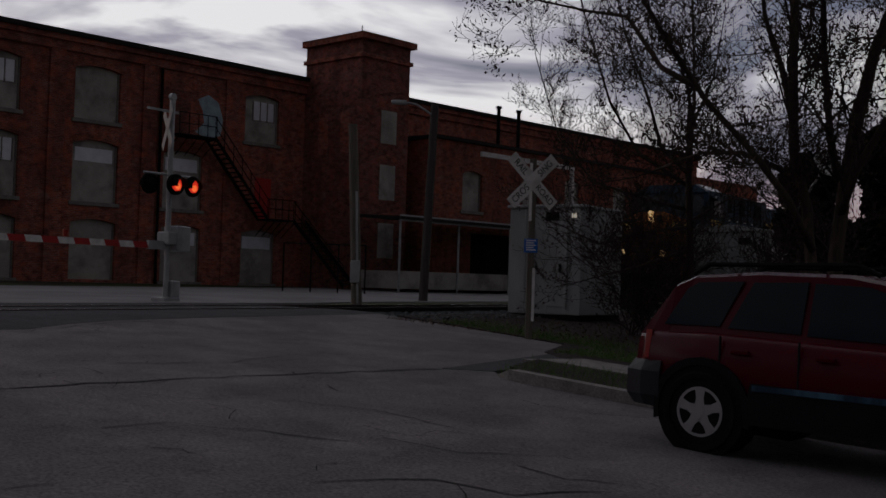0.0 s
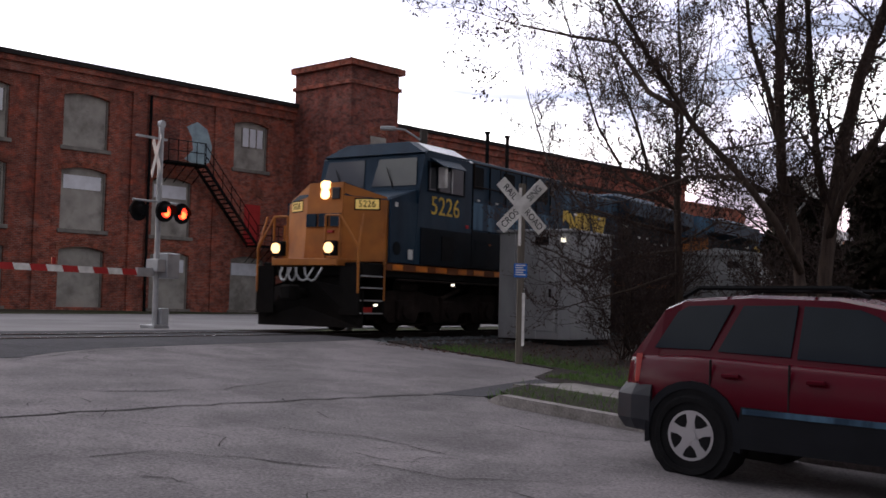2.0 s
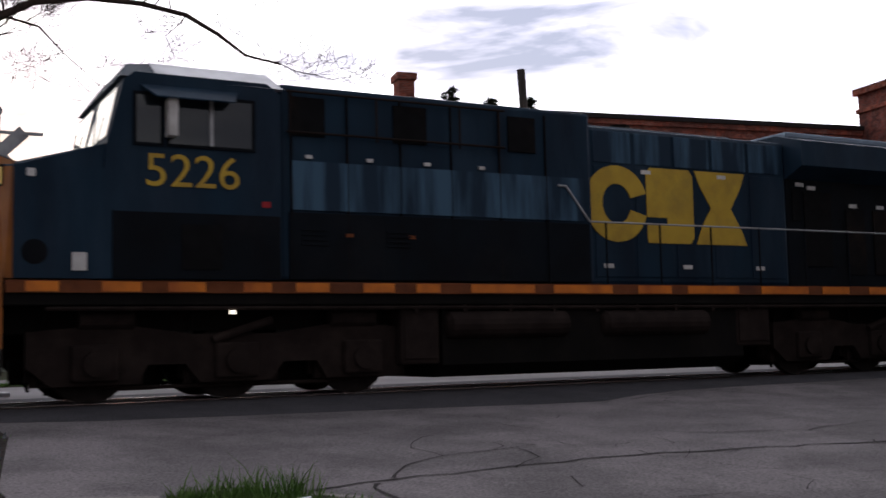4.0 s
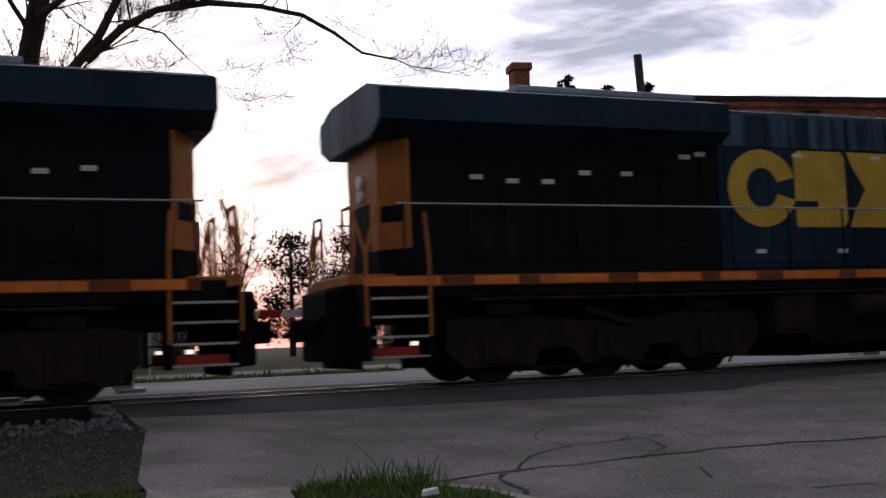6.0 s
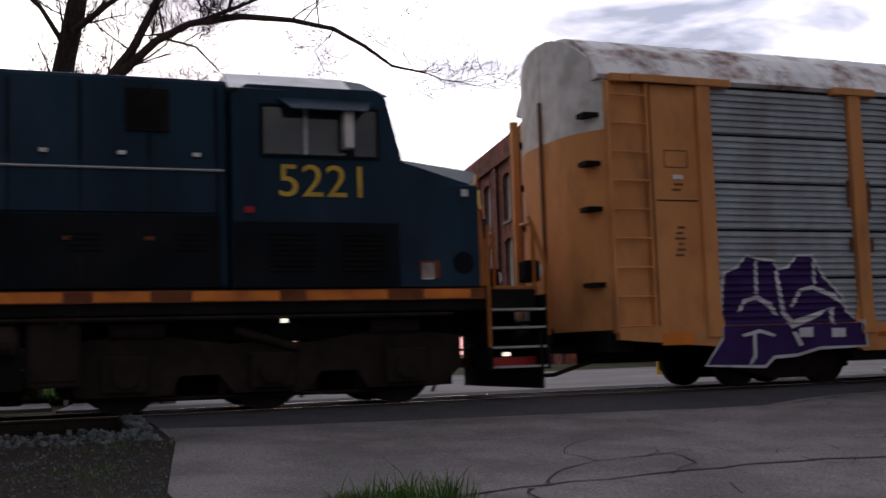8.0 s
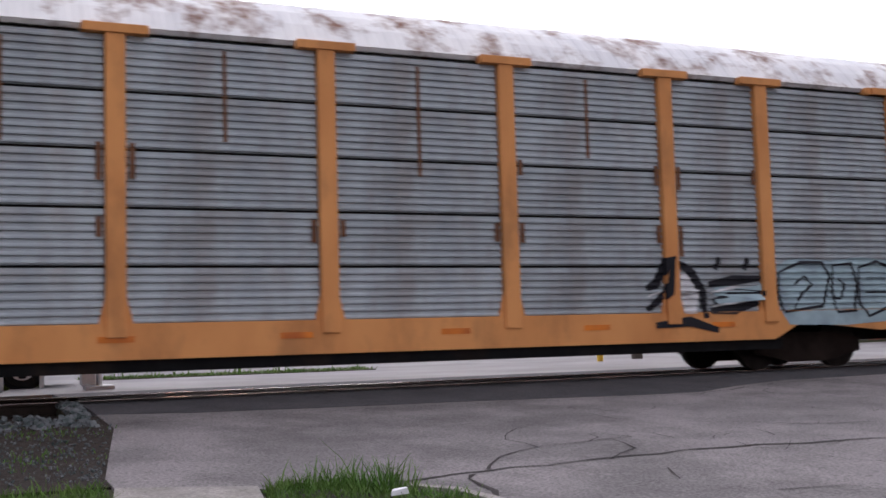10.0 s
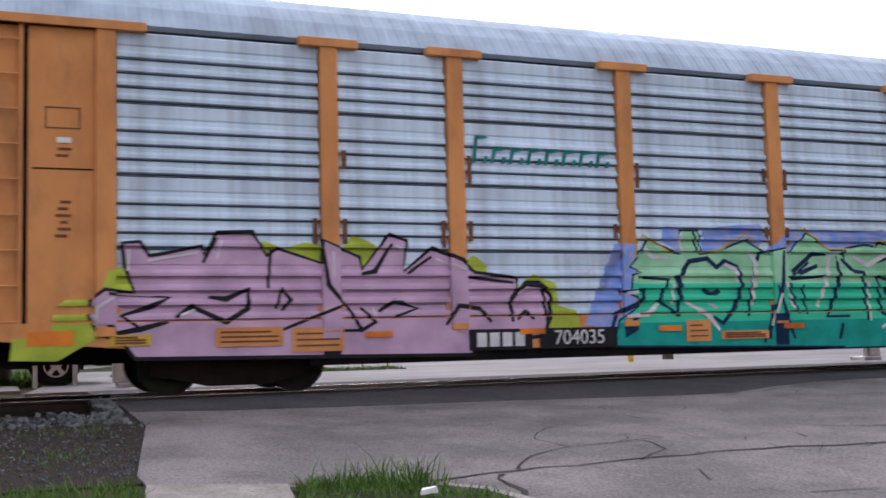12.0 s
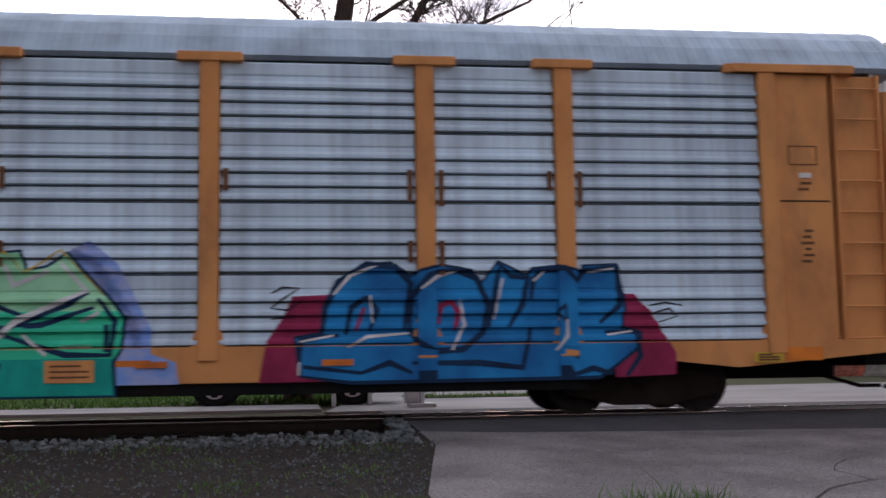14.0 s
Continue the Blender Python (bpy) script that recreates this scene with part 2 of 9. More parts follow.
M = {
    "road": mat("worn_pavement", (0.185, 0.168, 0.172), 0.9, color2=(0.135, 0.124, 0.127), scale=0.9, amount=0.7, bump=0.35, bscale=90, dirt=(0.085, 0.078, 0.080), dirt_amt=0.7, dscale=0.75, speck=0.4),
    "asphalt": mat("dark_asphalt", (0.062, 0.060, 0.066), 0.9, color2=(0.048, 0.047, 0.052), scale=2, bump=0.4, bscale=120, dirt=(0.078, 0.075, 0.08), dirt_amt=0.3, speck=0.3),
    "far_road": mat("far_pavement", (0.235, 0.225, 0.23), 0.9, scale=0.4, bump=0.2, dirt=(0.17, 0.16, 0.16), dirt_amt=0.5, dscale=0.3),
    "crack": mat("crack_filler", (0.045, 0.04, 0.04), 0.95, bump=0.3),
    "concrete": mat("kerb_concrete", (0.25, 0.232, 0.22), 0.9, speck=0.25, scale=4, bump=0.3, dirt=(0.17, 0.16, 0.14), dirt_amt=0.5, dscale=2),
    "dirt": mat("gravelly_dirt", (0.028, 0.021, 0.018), 0.95, color2=(0.020, 0.016, 0.014), scale=6, amount=0.6, bump=0.9, bscale=45, dirt=(0.058, 0.052, 0.048), dirt_amt=0.6, dscale=22, speck=0.5),
    "ground": mat("ground_soil", (0.045, 0.055, 0.025), 0.95, color2=(0.045, 0.038, 0.028), scale=0.5, bump=0.6, bscale=30),
    "grass": mat("grass_blades", (0.07, 0.15, 0.03), 0.8, color2=(0.11, 0.17, 0.045), scale=3, bump=0),
    "litter": mat("dead_leaves", (0.11, 0.065, 0.05), 0.9, color2=(0.06, 0.04, 0.035), scale=6, bump=0.2),
    "stone": mat("ballast_stone", (0.13, 0.135, 0.145), 0.9, color2=(0.04, 0.055, 0.054), scale=5, bump=0.4, bscale=30),
    "rail": mat("rail_steel", (0.035, 0.026, 0.022), 0.7, 0.2, scale=8, bump=0.2),
    "railtop": mat("polished_rail_head", (0.75, 0.74, 0.73), 0.22, 1.0, bump=0.02, amount=0.2),
    "tie": mat("creosoted_tie", (0.022, 0.017, 0.015), 0.95, spec=0.1, scale=6, stretch=(1, 6, 1), bump=0.5),
    "brick": brick_mat("old_red_brick", (0.46, 0.11, 0.062), (0.20, 0.054, 0.040), (0.34, 0.22, 0.185), (0.10, 0.040, 0.033)),
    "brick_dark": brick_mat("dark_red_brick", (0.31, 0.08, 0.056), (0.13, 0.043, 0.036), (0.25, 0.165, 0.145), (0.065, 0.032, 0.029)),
    "brick_lite": brick_mat("bright_red_brick", (0.40, 0.105, 0.06), (0.19, 0.052, 0.036), (0.30, 0.19, 0.15), (0.09, 0.038, 0.03)),
    "board": mat("grey_board", (0.42, 0.395, 0.36), 0.85, scale=1.2, bump=0.15, dirt=(0.11, 0.10, 0.09), dirt_amt=0.6, dscale=0.9),
    "stonesill": mat("stone_sill", (0.24, 0.22, 0.20), 0.9, scale=4, bump=0.4),
    "pane_white": mat("milky_pane", (0.78, 0.80, 0.86), 0.3, bump=0.02, amount=0.25),
    "tar": mat("roof_edge_tar", (0.035, 0.03, 0.03), 0.8, bump=0.3),
    "black": mat("black_iron", (0.010, 0.010, 0.011), 0.8, 0.0, spec=0.06, scale=5, bump=0.2, dirt=(0.05, 0.03, 0.02), dirt_amt=0.4),
    "grime": mat("oily_underframe", (0.011, 0.010, 0.0095), 0.85, 0.0, spec=0.06, scale=3, bump=0.4, dirt=(0.028, 0.023, 0.021), dirt_amt=0.4, dscale=1.5),
    "truck": mat("dusty_truck_casting", (0.026, 0.019, 0.017), 0.9, 0.0, spec=0.06, scale=4, bump=0.4, dirt=(0.045, 0.033, 0.028), dirt_amt=0.5, dscale=1.5),
    "wheel": mat("wheel_steel", (0.03, 0.025, 0.023), 0.7, 0.2, spec=0.1, scale=8, bump=0.2),
    "blue": mat("faded_dark_blue_paint", (0.012, 0.033, 0.058), 0.55, spec=0.1, color2=(0.009, 0.018, 0.033), scale=1.3, stretch=(1, 1, 0.25), bump=0.08, bscale=20, dirt=(0.03, 0.055, 0.085), dirt_amt=0.5, dscale=0.8),
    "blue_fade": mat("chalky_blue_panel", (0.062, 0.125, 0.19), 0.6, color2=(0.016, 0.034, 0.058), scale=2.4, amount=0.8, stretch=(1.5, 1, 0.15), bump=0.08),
    # grimy paint, dark enough to carry the radiator hood's shade as well
    "blue_grey": mat("grimy_shaded_blue_grey", (0.008, 0.011, 0.015), 0.7, spec=0.05, color2=(0.007, 0.008, 0.010), scale=1.5, bump=0.1, dirt=(0.018, 0.018, 0.02), dirt_amt=0.5),
    "yellow": mat("nose_yellow_orange", (0.43, 0.15, 0.024), 0.55, color2=(0.30, 0.10, 0.02), scale=2, bump=0.05, dirt=(0.2, 0.09, 0.03), dirt_amt=0.4, dscale=1.2),
    "letter": mat("letter_gold", (0.62, 0.41, 0.045), 0.55, color2=(0.52, 0.33, 0.04), scale=2.5, bump=0.05, dirt=(0.2, 0.15, 0.05), dirt_amt=0.35, dscale=1.5),
    "stripe": mat("reflective_orange", (0.75, 0.22, 0.02), 0.4, color2=(0.4, 0.1, 0.02), scale=2, bump=0.03),
    "stripe_dull": mat("rusty_orange_sill", (0.20, 0.065, 0.025), 0.7, scale=3, bump=0.1, dirt=(0.05, 0.03, 0.025), dirt_amt=0.6),
    "white": mat("white_paint", (0.75, 0.74, 0.72), 0.6, scale=3, bump=0.08, dirt=(0.4, 0.36, 0.32), dirt_amt=0.4, dscale=2),
    "silver_roof": mat("silver_cab_roof", (0.62, 0.63, 0.66), 0.5, 0.2, scale=2, bump=0.05),
    "glass": glass_mat("cab_glass", (0.02, 0.025, 0.03)),
    "glass_dark": mat("tinted_car_glass", (0.010, 0.014, 0.020), 0.05, bump=0, amount=0.2, spec=0.1),
    "lamp_warm": mat("lit_headlamp", (1.0, 0.66, 0.30), 0.3, bump=0, amount=0, emit=3.6),
    "lamp_ditch": mat("lit_ditch_lamp", (1.0, 0.60, 0.28), 0.3, bump=0, amount=0, emit=2.6),
    "lamp_step": mat("lit_step_lamp", (1.0, 0.90, 0.74), 0.3, bump=0, amount=0, emit=2.2),
    "board_lit": mat("lit_number_board", (0.60, 0.42, 0.13), 0.4, bump=0, amount=0, emit=0.5),
    "red_lit": mat("lit_red_lamp", (1.0, 0.045, 0.02), 0.3, bump=0, amount=0, emit=3.0),
    "red_core": mat("lit_lamp_core", (1.0, 0.14, 0.035), 0.3, bump=0, amount=0, emit=5.0),
    "red_dim": mat("red_lens_unlit", (0.20, 0.012, 0.01), 0.25, bump=0, emit=0.2),
    "tan": mat("tan_rack_paint", (0.66, 0.30, 0.112), 0.6, color2=(0.56, 0.24, 0.088), scale=1.5, bump=0.06, dirt=(0.24, 0.12, 0.06), dirt_amt=0.5, dscale=1.3, stretch=(1, 1, 0.5)),
    # darker grey that holds the shade inside the panels' sunk slots
    "slot": mat("shaded_panel_slot", (0.11, 0.125, 0.14), 0.9, bump=0.1),
    "galv": mat("galvanised_panel", (0.57, 0.715, 0.855), 0.4, 0.0, spec=0.4, color2=(0.42, 0.53, 0.66), scale=1.6, bump=0.05, dirt=(0.36, 0.42, 0.49), dirt_amt=0.5, dscale=1.8, stretch=(3.2, 1, 0.25), random_tint=0.1),
    "galv_old": mat("weathered_galvanised_panel", (0.36, 0.40, 0.435), 0.6, 0.1, color2=(0.27, 0.30, 0.33), scale=2.0, bump=0.06, dirt=(0.20, 0.155, 0.13), dirt_amt=0.4, dscale=1.6, stretch=(1, 1, 0.4), random_tint=0.08),
    "roof_galv": mat("galvanised_roof", (0.33, 0.42, 0.53), 0.6, 0.1, scale=1.5, bump=0.06, dirt=(0.24, 0.28, 0.32), dirt_amt=0.3),
    "roof_rust": mat("peeling_white_rusty_roof", (0.74, 0.73, 0.74), 0.7, color2=(0.62, 0.62, 0.65), scale=1.2, bump=0.1, dirt=(0.16, 0.065, 0.035), dirt_amt=0.95, dscale=1.6),
    "rust": mat("rust_streak", (0.17, 0.085, 0.05), 0.9, scale=4, bump=0.1),
    "suv": mat("dark_red_car_paint", (0.06, 0.002, 0.008), 0.2, 0.0, color2=(0.07, 0.0028, 0.009), scale=1, bump=0, coat=0.0, spec=0.14),
    "cladding": mat("grey_blue_cladding", (0.010, 0.011, 0.014), 0.5, bump=0.03, spec=0.08),
    "bumper": mat("grey_bumper_plastic", (0.022, 0.024, 0.03), 0.4, bump=0.02, spec=0.2),
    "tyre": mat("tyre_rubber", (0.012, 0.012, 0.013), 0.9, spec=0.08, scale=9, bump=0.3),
    "alloy": mat("alloy_rim", (0.52, 0.52, 0.54), 0.3, 0.8, bump=0, amount=0.2),
    "taillamp": mat("tail_lamp_red", (0.42, 0.02, 0.015), 0.15, bump=0, amount=0.2),
    "mast": mat("galvanised_mast", (0.42, 0.43, 0.44), 0.5, 0.4, scale=3, bump=0.05),
    "sign_white": mat("sign_white", (0.86, 0.85, 0.82), 0.5, scale=4, bump=0.02, dirt=(0.5, 0.46, 0.4), dirt_amt=0.3, dscale=3),
    "sign_black": mat("sign_black", (0.015, 0.015, 0.015), 0.6, bump=0),
    "sign_blue": mat("sign_blue", (0.02, 0.15, 0.55), 0.5, bump=0, amount=0.2),
    "red_paint": mat("barrier_red", (0.45, 0.03, 0.03), 0.5, bump=0, amount=0.3),
    "post_wood": mat("weathered_post", (0.17, 0.15, 0.125), 0.9, scale=4, stretch=(4, 4, 0.4), bump=0.4),
    "pole_wood": mat("dark_pole_wood", (0.085, 0.075, 0.068), 0.9, scale=4, stretch=(4, 4, 0.3), bump=0.4),
    "shed": mat("grey_metal_shed", (0.36, 0.37, 0.38), 0.55, 0.2, scale=1.2, bump=0.06, dirt=(0.20, 0.20, 0.20), dirt_amt=0.5, dscale=0.8, stretch=(1, 1, 0.4)),
    "bark": mat("tree_bark", (0.085, 0.062, 0.052), 0.95, color2=(0.045, 0.035, 0.03), scale=8, stretch=(2, 2, 0.3), bump=0.7, bscale=25),
    "twig": mat("dark_twigs", (0.055, 0.04, 0.036), 0.95, scale=8, bump=0),
    "leaf": mat("dry_brown_leaves", (0.075, 0.05, 0.04), 0.9, color2=(0.05, 0.035, 0.03), scale=5, bump=0),
    "fir": mat("fir_needles", (0.018, 0.03, 0.016), 0.9, color2=(0.03, 0.03, 0.018), scale=3, bump=0),
    "ivy": mat("dark_thicket", (0.016, 0.015, 0.011), 0.95, color2=(0.026, 0.020, 0.014), scale=2, bump=0),
    "siding": mat("pale_green_siding", (0.36, 0.385, 0.33), 0.8, scale=1, bump=0.04, dirt=(0.27, 0.29, 0.24), dirt_amt=0.3),
    "trim": mat("white_trim", (0.68, 0.68, 0.66), 0.6, scale=3, bump=0.03),
    "shingle": mat("grey_shingles", (0.11, 0.11, 0.12), 0.9, scale=6, bump=0.4, dirt=(0.08, 0.08, 0.085), dirt_amt=0.5),
    "flag_red": mat("flag_red", (0.45, 0.04, 0.05), 0.8, bump=0.1),
    "flag_blue": mat("flag_blue", (0.03, 0.05, 0.18), 0.8, bump=0.1),
    "lav": mat("lavender_spray", (0.55, 0.38, 0.55), 0.75, color2=(0.40, 0.28, 0.40), scale=2, bump=0.05),
    "lime": mat("lime_spray", (0.42, 0.52, 0.07), 0.75, bump=0.05),
    "ink": mat("black_spray", (0.02, 0.02, 0.026), 0.75, bump=0.05),
    "green": mat("green_spray", (0.05, 0.58, 0.36), 0.7, color2=(0.035, 0.46, 0.29), scale=1.5, bump=0.05),
    "mint": mat("mint_spray", (0.36, 0.70, 0.46), 0.7, color2=(0.20, 0.47, 0.28), scale=1.5, bump=0.05),
    "teal": mat("teal_spray", (0.015, 0.36, 0.30), 0.7, bump=0.05),
    "navy": mat("navy_spray", (0.012, 0.035, 0.09), 0.7, bump=0.05),
    "peri": mat("periwinkle_spray", (0.19, 0.33, 0.74), 0.75, color2=(0.36, 0.40, 0.66), scale=5, bump=0.05),
    "cobalt": mat("blue_spray", (0.02, 0.23, 0.55), 0.7, color2=(0.015, 0.11, 0.32), scale=1.5, bump=0.05),
    "magenta": mat("crimson_spray", (0.30, 0.03, 0.09), 0.75, bump=0.05),
    "purple": mat("purple_spray", (0.045, 0.02, 0.11), 0.75, color2=(0.03, 0.015, 0.075), scale=2, bump=0.05),
    "chalk": mat("white_spray", (0.66, 0.67, 0.70), 0.75, bump=0.05),
    "iceblue": mat("pale_blue_spray", (0.36, 0.48, 0.53), 0.75, color2=(0.24, 0.31, 0.36), scale=2.5, bump=0.05),
    "ferro": mat("teal_lettering", (0.015, 0.20, 0.19), 0.6, bump=0.03),
}


# ---- mesh helpers ----
def box(bm, x0, x1, y0, y1, z0, z1, m=None, bev=0.0):
    vs = [bm.verts.new(p) for p in ((x0, y0, z0), (x1, y0, z0), (x1, y1, z0), (x0, y1, z0), (x0, y0, z1), (x1, y0, z1), (x1, y1, z1), (x0, y1, z1))]
    fs = [bm.faces.new([vs[i] for i in f]) for f in ((0, 3, 2, 1), (4, 5, 6, 7), (0, 1, 5, 4), (1, 2, 6, 5), (2, 3, 7, 6), (3, 0, 4, 7))]
    if bev:
        bmesh.ops.bevel(bm, geom=list({e for f in fs for e in f.edges}), offset=bev, segments=2, affect="EDGES", profile=0.5)
    if m is not None:
        bmesh.ops.transform(bm, matrix=m, verts=[v for v in vs if v.is_valid])
    return bm


def tube(bm, p0, p1, r0, r1=None, n=8, cap=True):
    p0, p1 = Vector(p0), Vector(p1)
    r1 = r0 if r1 is None else r1
    q = (p1 - p0).to_track_quat("Z", "Y")
    a, b = [], []
    for i in range(n):
        c = Vector((math.cos(i * 2 * math.pi / n), math.sin(i * 2 * math.pi / n), 0))
        a.append(bm.verts.new(p0 + q @ (c * r0)))
        b.append(bm.verts.new(p1 + q @ (c * r1)))
    for i in range(n):
        bm.faces.new((a[i], a[(i + 1) % n], b[(i + 1) % n], b[i]))
    if cap:
        bm.faces.new(a[::-1])
        bm.faces.new(b)
    return bm


def pipe(bm, pts, r, n=6):
    for a, b in zip(pts, pts[1:]):
        tube(bm, a, b, r, n=n)
    return bm


def prism(bm, poly, axis, lo, hi):
    """A polygon of two coordinates, drawn out along the axis from lo to hi."""
    def put(p, k):
        return {"x": (k, p[0], p[1]), "y": (p[0], k, p[1]), "z": (p[0], p[1], k)}[axis]
    a = [bm.verts.new(put(p, lo)) for p in poly]
    b = [bm.verts.new(put(p, hi)) for p in poly]
    n = len(poly)
    for i in range(n):
        bm.faces.new((a[i], a[(i + 1) % n], b[(i + 1) % n], b[i]))
    bm.faces.new(a[::-1])
    bm.faces.new(b)
    bmesh.ops.recalc_face_normals(bm, faces=bm.faces[:])
    return bm


def loft(bm, rings, cap=True):
    vs = [[bm.verts.new(p) for p in r] for r in rings]
    n = len(vs[0])
    for a, b in zip(vs, vs[1:]):
        for i in range(n):
            bm.faces.new((a[i], a[(i + 1) % n], b[(i + 1) % n], b[i]))
    if cap:
        bm.faces.new(vs[0][::-1])
        bm.faces.new(vs[-1])
    bmesh.ops.recalc_face_normals(bm, faces=bm.faces[:])
    return bm


def mesh_of(bm, name, material, smooth=False):
    me = bpy.data.meshes.new(name)
    bm.to_mesh(me)
    bm.free()
    if material:
        me.materials.append(M[material])
    if smooth:
        me.shade_smooth()
    return me


def part(name, bm, material, parent=None, label="", m=None, smooth=False):
    me = bm if isinstance(bm, bpy.types.Mesh) else mesh_of(bm, name, material, smooth)
    ob = new(name, me)
    if parent:
        ob.parent = parent
    if m is not None:
        ob.matrix_basis = m
    return tagged(ob, label)


def thing(name, label, category, m=None, group="", kind=""):
    ob = new(name)
    ob.empty_display_size = 0.2
    if m is not None:
        ob.matrix_basis = m
    return tagged(ob, label, category, group, kind)


def B():
    return bmesh.new()


def text(name, body, size, material, parent, m, label="", extrude=0.004, sx=1.0):
    cu = bpy.data.curves.new(name, "FONT")
    cu.body, cu.size, cu.extrude, cu.align_x, cu.align_y = body, size, extrude, "CENTER", "CENTER"
    tmp = new("tmp", cu)
    me = bpy.data.meshes.new_from_object(tmp.evaluated_get(bpy.context.evaluated_depsgraph_get()))
    bpy.data.objects.remove(tmp)
    bpy.data.curves.remove(cu)
    me.materials.clear()
    me.materials.append(M[material])
    for v in me.vertices:
        v.co.x *= sx
    return part(name, me, None, parent, label, m)


# ---- plan: the track runs along F, and N points across it, away from the eye ----
F, N = Vector((0.5473, 0.8370, 0)), Vector((-0.8370, 0.5473, 0))
HEAD = 56.82
TRACK_D, RAIL_Z = 16.066, 0.79


def plan(d, f, z=0.0):
    p = N * d + F * f
    return Vector((p.x, p.y, z))


def zg(d):
    if d < 2.5:
        return 0.0
    if d < 12.5:
        return 0.062 * (d - 2.5)
    if d < 14.3:
        return 0.62 + 0.083 * (d - 12.5)
    return 0.77


def at_plan(d, f, z=None, turn=0.0):
    """A pose whose x runs along the track and y across it, away from the eye."""
    p = plan(d, f, zg(d) if z is None else z)
    return pose(p.x, p.y, p.z, 0, 0, HEAD + turn)


# ---- ground, road and track ----
def sheet(name, ds, fs, height, material, label, category="ground", kind="structure"):
    bm = B()
    vs = [[bm.verts.new(plan(d, f, height(d, f))) for f in fs] for d in ds]
    for i in range(len(ds) - 1):
        for j in range(len(fs) - 1):
            bm.faces.new((vs[i][j], vs[i][j + 1], vs[i + 1][j + 1], vs[i + 1][j]))
    return tagged(part(name, bm, material), label, category, kind=kind)


def far_z(d):
    return 0.77 + max(0.0, min(1.0, (d - 20) / 20)) * 0.15


def soil_z(d, f):
    z = zg(d) if d < 19 else far_z(d)
    if 1.2 < f < 18.7:
        return z - 0.05
    if d < 18.9:
        if d < 9.6 and f < 10:
            return z - 0.03
        return min(z - 0.1, 0.54) if f < 10 else min(z, 0.66) - 0.02
    return z - 0.03


D_STEPS = [-1500, -300, -60, -15, 0, 2.5, 5, 8, 9.55, 9.65, 10, 11, 12, 12.5, 13.4, 14.3, 15, 17, 18.2, 18.9, 20, 25, 30, 40, 60, 120, 400, 2500]
F_STEPS = [-2500, -600, -200, -60, -20, -8, 0, 1.18, 1.22, 5, 12, 18.68, 18.72, 22, 30, 45, 80, 200, 700, 2500]
sheet("ground", D_STEPS, F_STEPS, soil_z, "ground", "patchy soil and thin grass beside the tracks")


def slab(name, poly, material, label, category, lift=0.0, thick=0.12, step=0.7, parent=None):
    """A pavement piece over a plan polygon of (d, f), following the slope of the ground."""
    bm = B()
    vs = [bm.verts.new((d, f, 0)) for d, f in poly]
    bm.faces.new(vs)
    lo, hi = min(p[0] for p in poly), max(p[0] for p in poly)
    k = lo + step
    while k < hi:
        bmesh.ops.bisect_plane(bm, geom=bm.verts[:] + bm.edges[:] + bm.faces[:], plane_co=(k, 0, 0), plane_no=(1, 0, 0))
        k += step
    top = bm.faces[:]
    r = bmesh.ops.extrude_face_region(bm, geom=top)
    for v in bm.verts:
        v.co = plan(v.co.x, v.co.y, (zg(v.co.x) if v.co.x < 19 else far_z(v.co.x)) + lift - thick)
    for v in [g for g in r["geom"] if isinstance(g, bmesh.types.BMVert)]:
        v.co.z += thick
    bmesh.ops.recalc_face_normals(bm, faces=bm.faces[:])
    ob = part(name, bm, material, parent)
    return ob if parent else tagged(ob, label, category, kind="structure")


STRIP = [(13.5, 1.5), (13.25, 2.6), (13.1, 4.2), (12.97, 6.1), (12.72, 8.4), (12.7, 9.4), (13.1, 10.3), (13.41, 11.4), (13.6, 14.5), (13.66, 17.6), (13.75, 18.6)]
ROAD = [(-14, 0.0), (0, 2.5), (6.8, 3.7), (7.6, 3.55), (8.4, 2.1), (8.75, 1.12), (9.3, 1.1), (10.8, 1.32), (12.4, 1.56)] + [(d - 0.01, f) for d, f in STRIP] + [(11.9, 18.4), (10.2, 17.9), (8.75, 17.4), (8.1, 15.6), (7.75, 13.2), (7.4, 12.5), (6.8, 11.95), (4.5, 11.5), (0, 10.65), (-14, 8.05)]
slab("road", ROAD, "road", "worn grey cracked pavement rising to the rail crossing", "road")
slab("crossing_strip", STRIP + [(15.18, 18.6), (15.18, 1.4)], "asphalt", "dark asphalt strip along the rails at the crossing", "asphalt", 0.004)
slab("crossing_infill", [(15.42, 1.6), (15.42, 18.7), (16.68, 18.7), (16.68, 1.6)], "asphalt", "dark asphalt between the rails", "asphalt", 0.004)
slab("crossing_apron", [(16.95, 1.4), (16.95, 18.8), (18.6, 18.8), (18.6, 1.4)], "asphalt", "dark asphalt apron beyond the rails", "asphalt", 0.004)
slab("far_pavement", [(18.6, 0.5), (18.6, 22), (19.6, 26), (21, 70), (47, 90), (33, 30), (30, 8), (30, 2)], "far_road", "pale worn pavement in front of the mill", "road", 0.0, step=3)
slab("far_road", [(19.2, -30), (19.2, 0.45), (21.5, 0.45), (21.5, -30)], "far_road", "pale concrete walk beyond the rails", "pavement", 0.03)
slab("sidewalk", [(-12, -2.4), (-12, -1.4), (0, 0.75), (8.36, 2.1), (8.72, 1.1), (0, -0.25)], "concrete", "grey concrete sidewalk with a joint", "sidewalk", 0.03)
slab("sidewalk_far", [(-12, 10.3), (-12, 11.6), (7.3, 15.1), (7.7, 13.9)], "concrete", "pale concrete sidewalk behind the kerb", "sidewalk", 0.05)
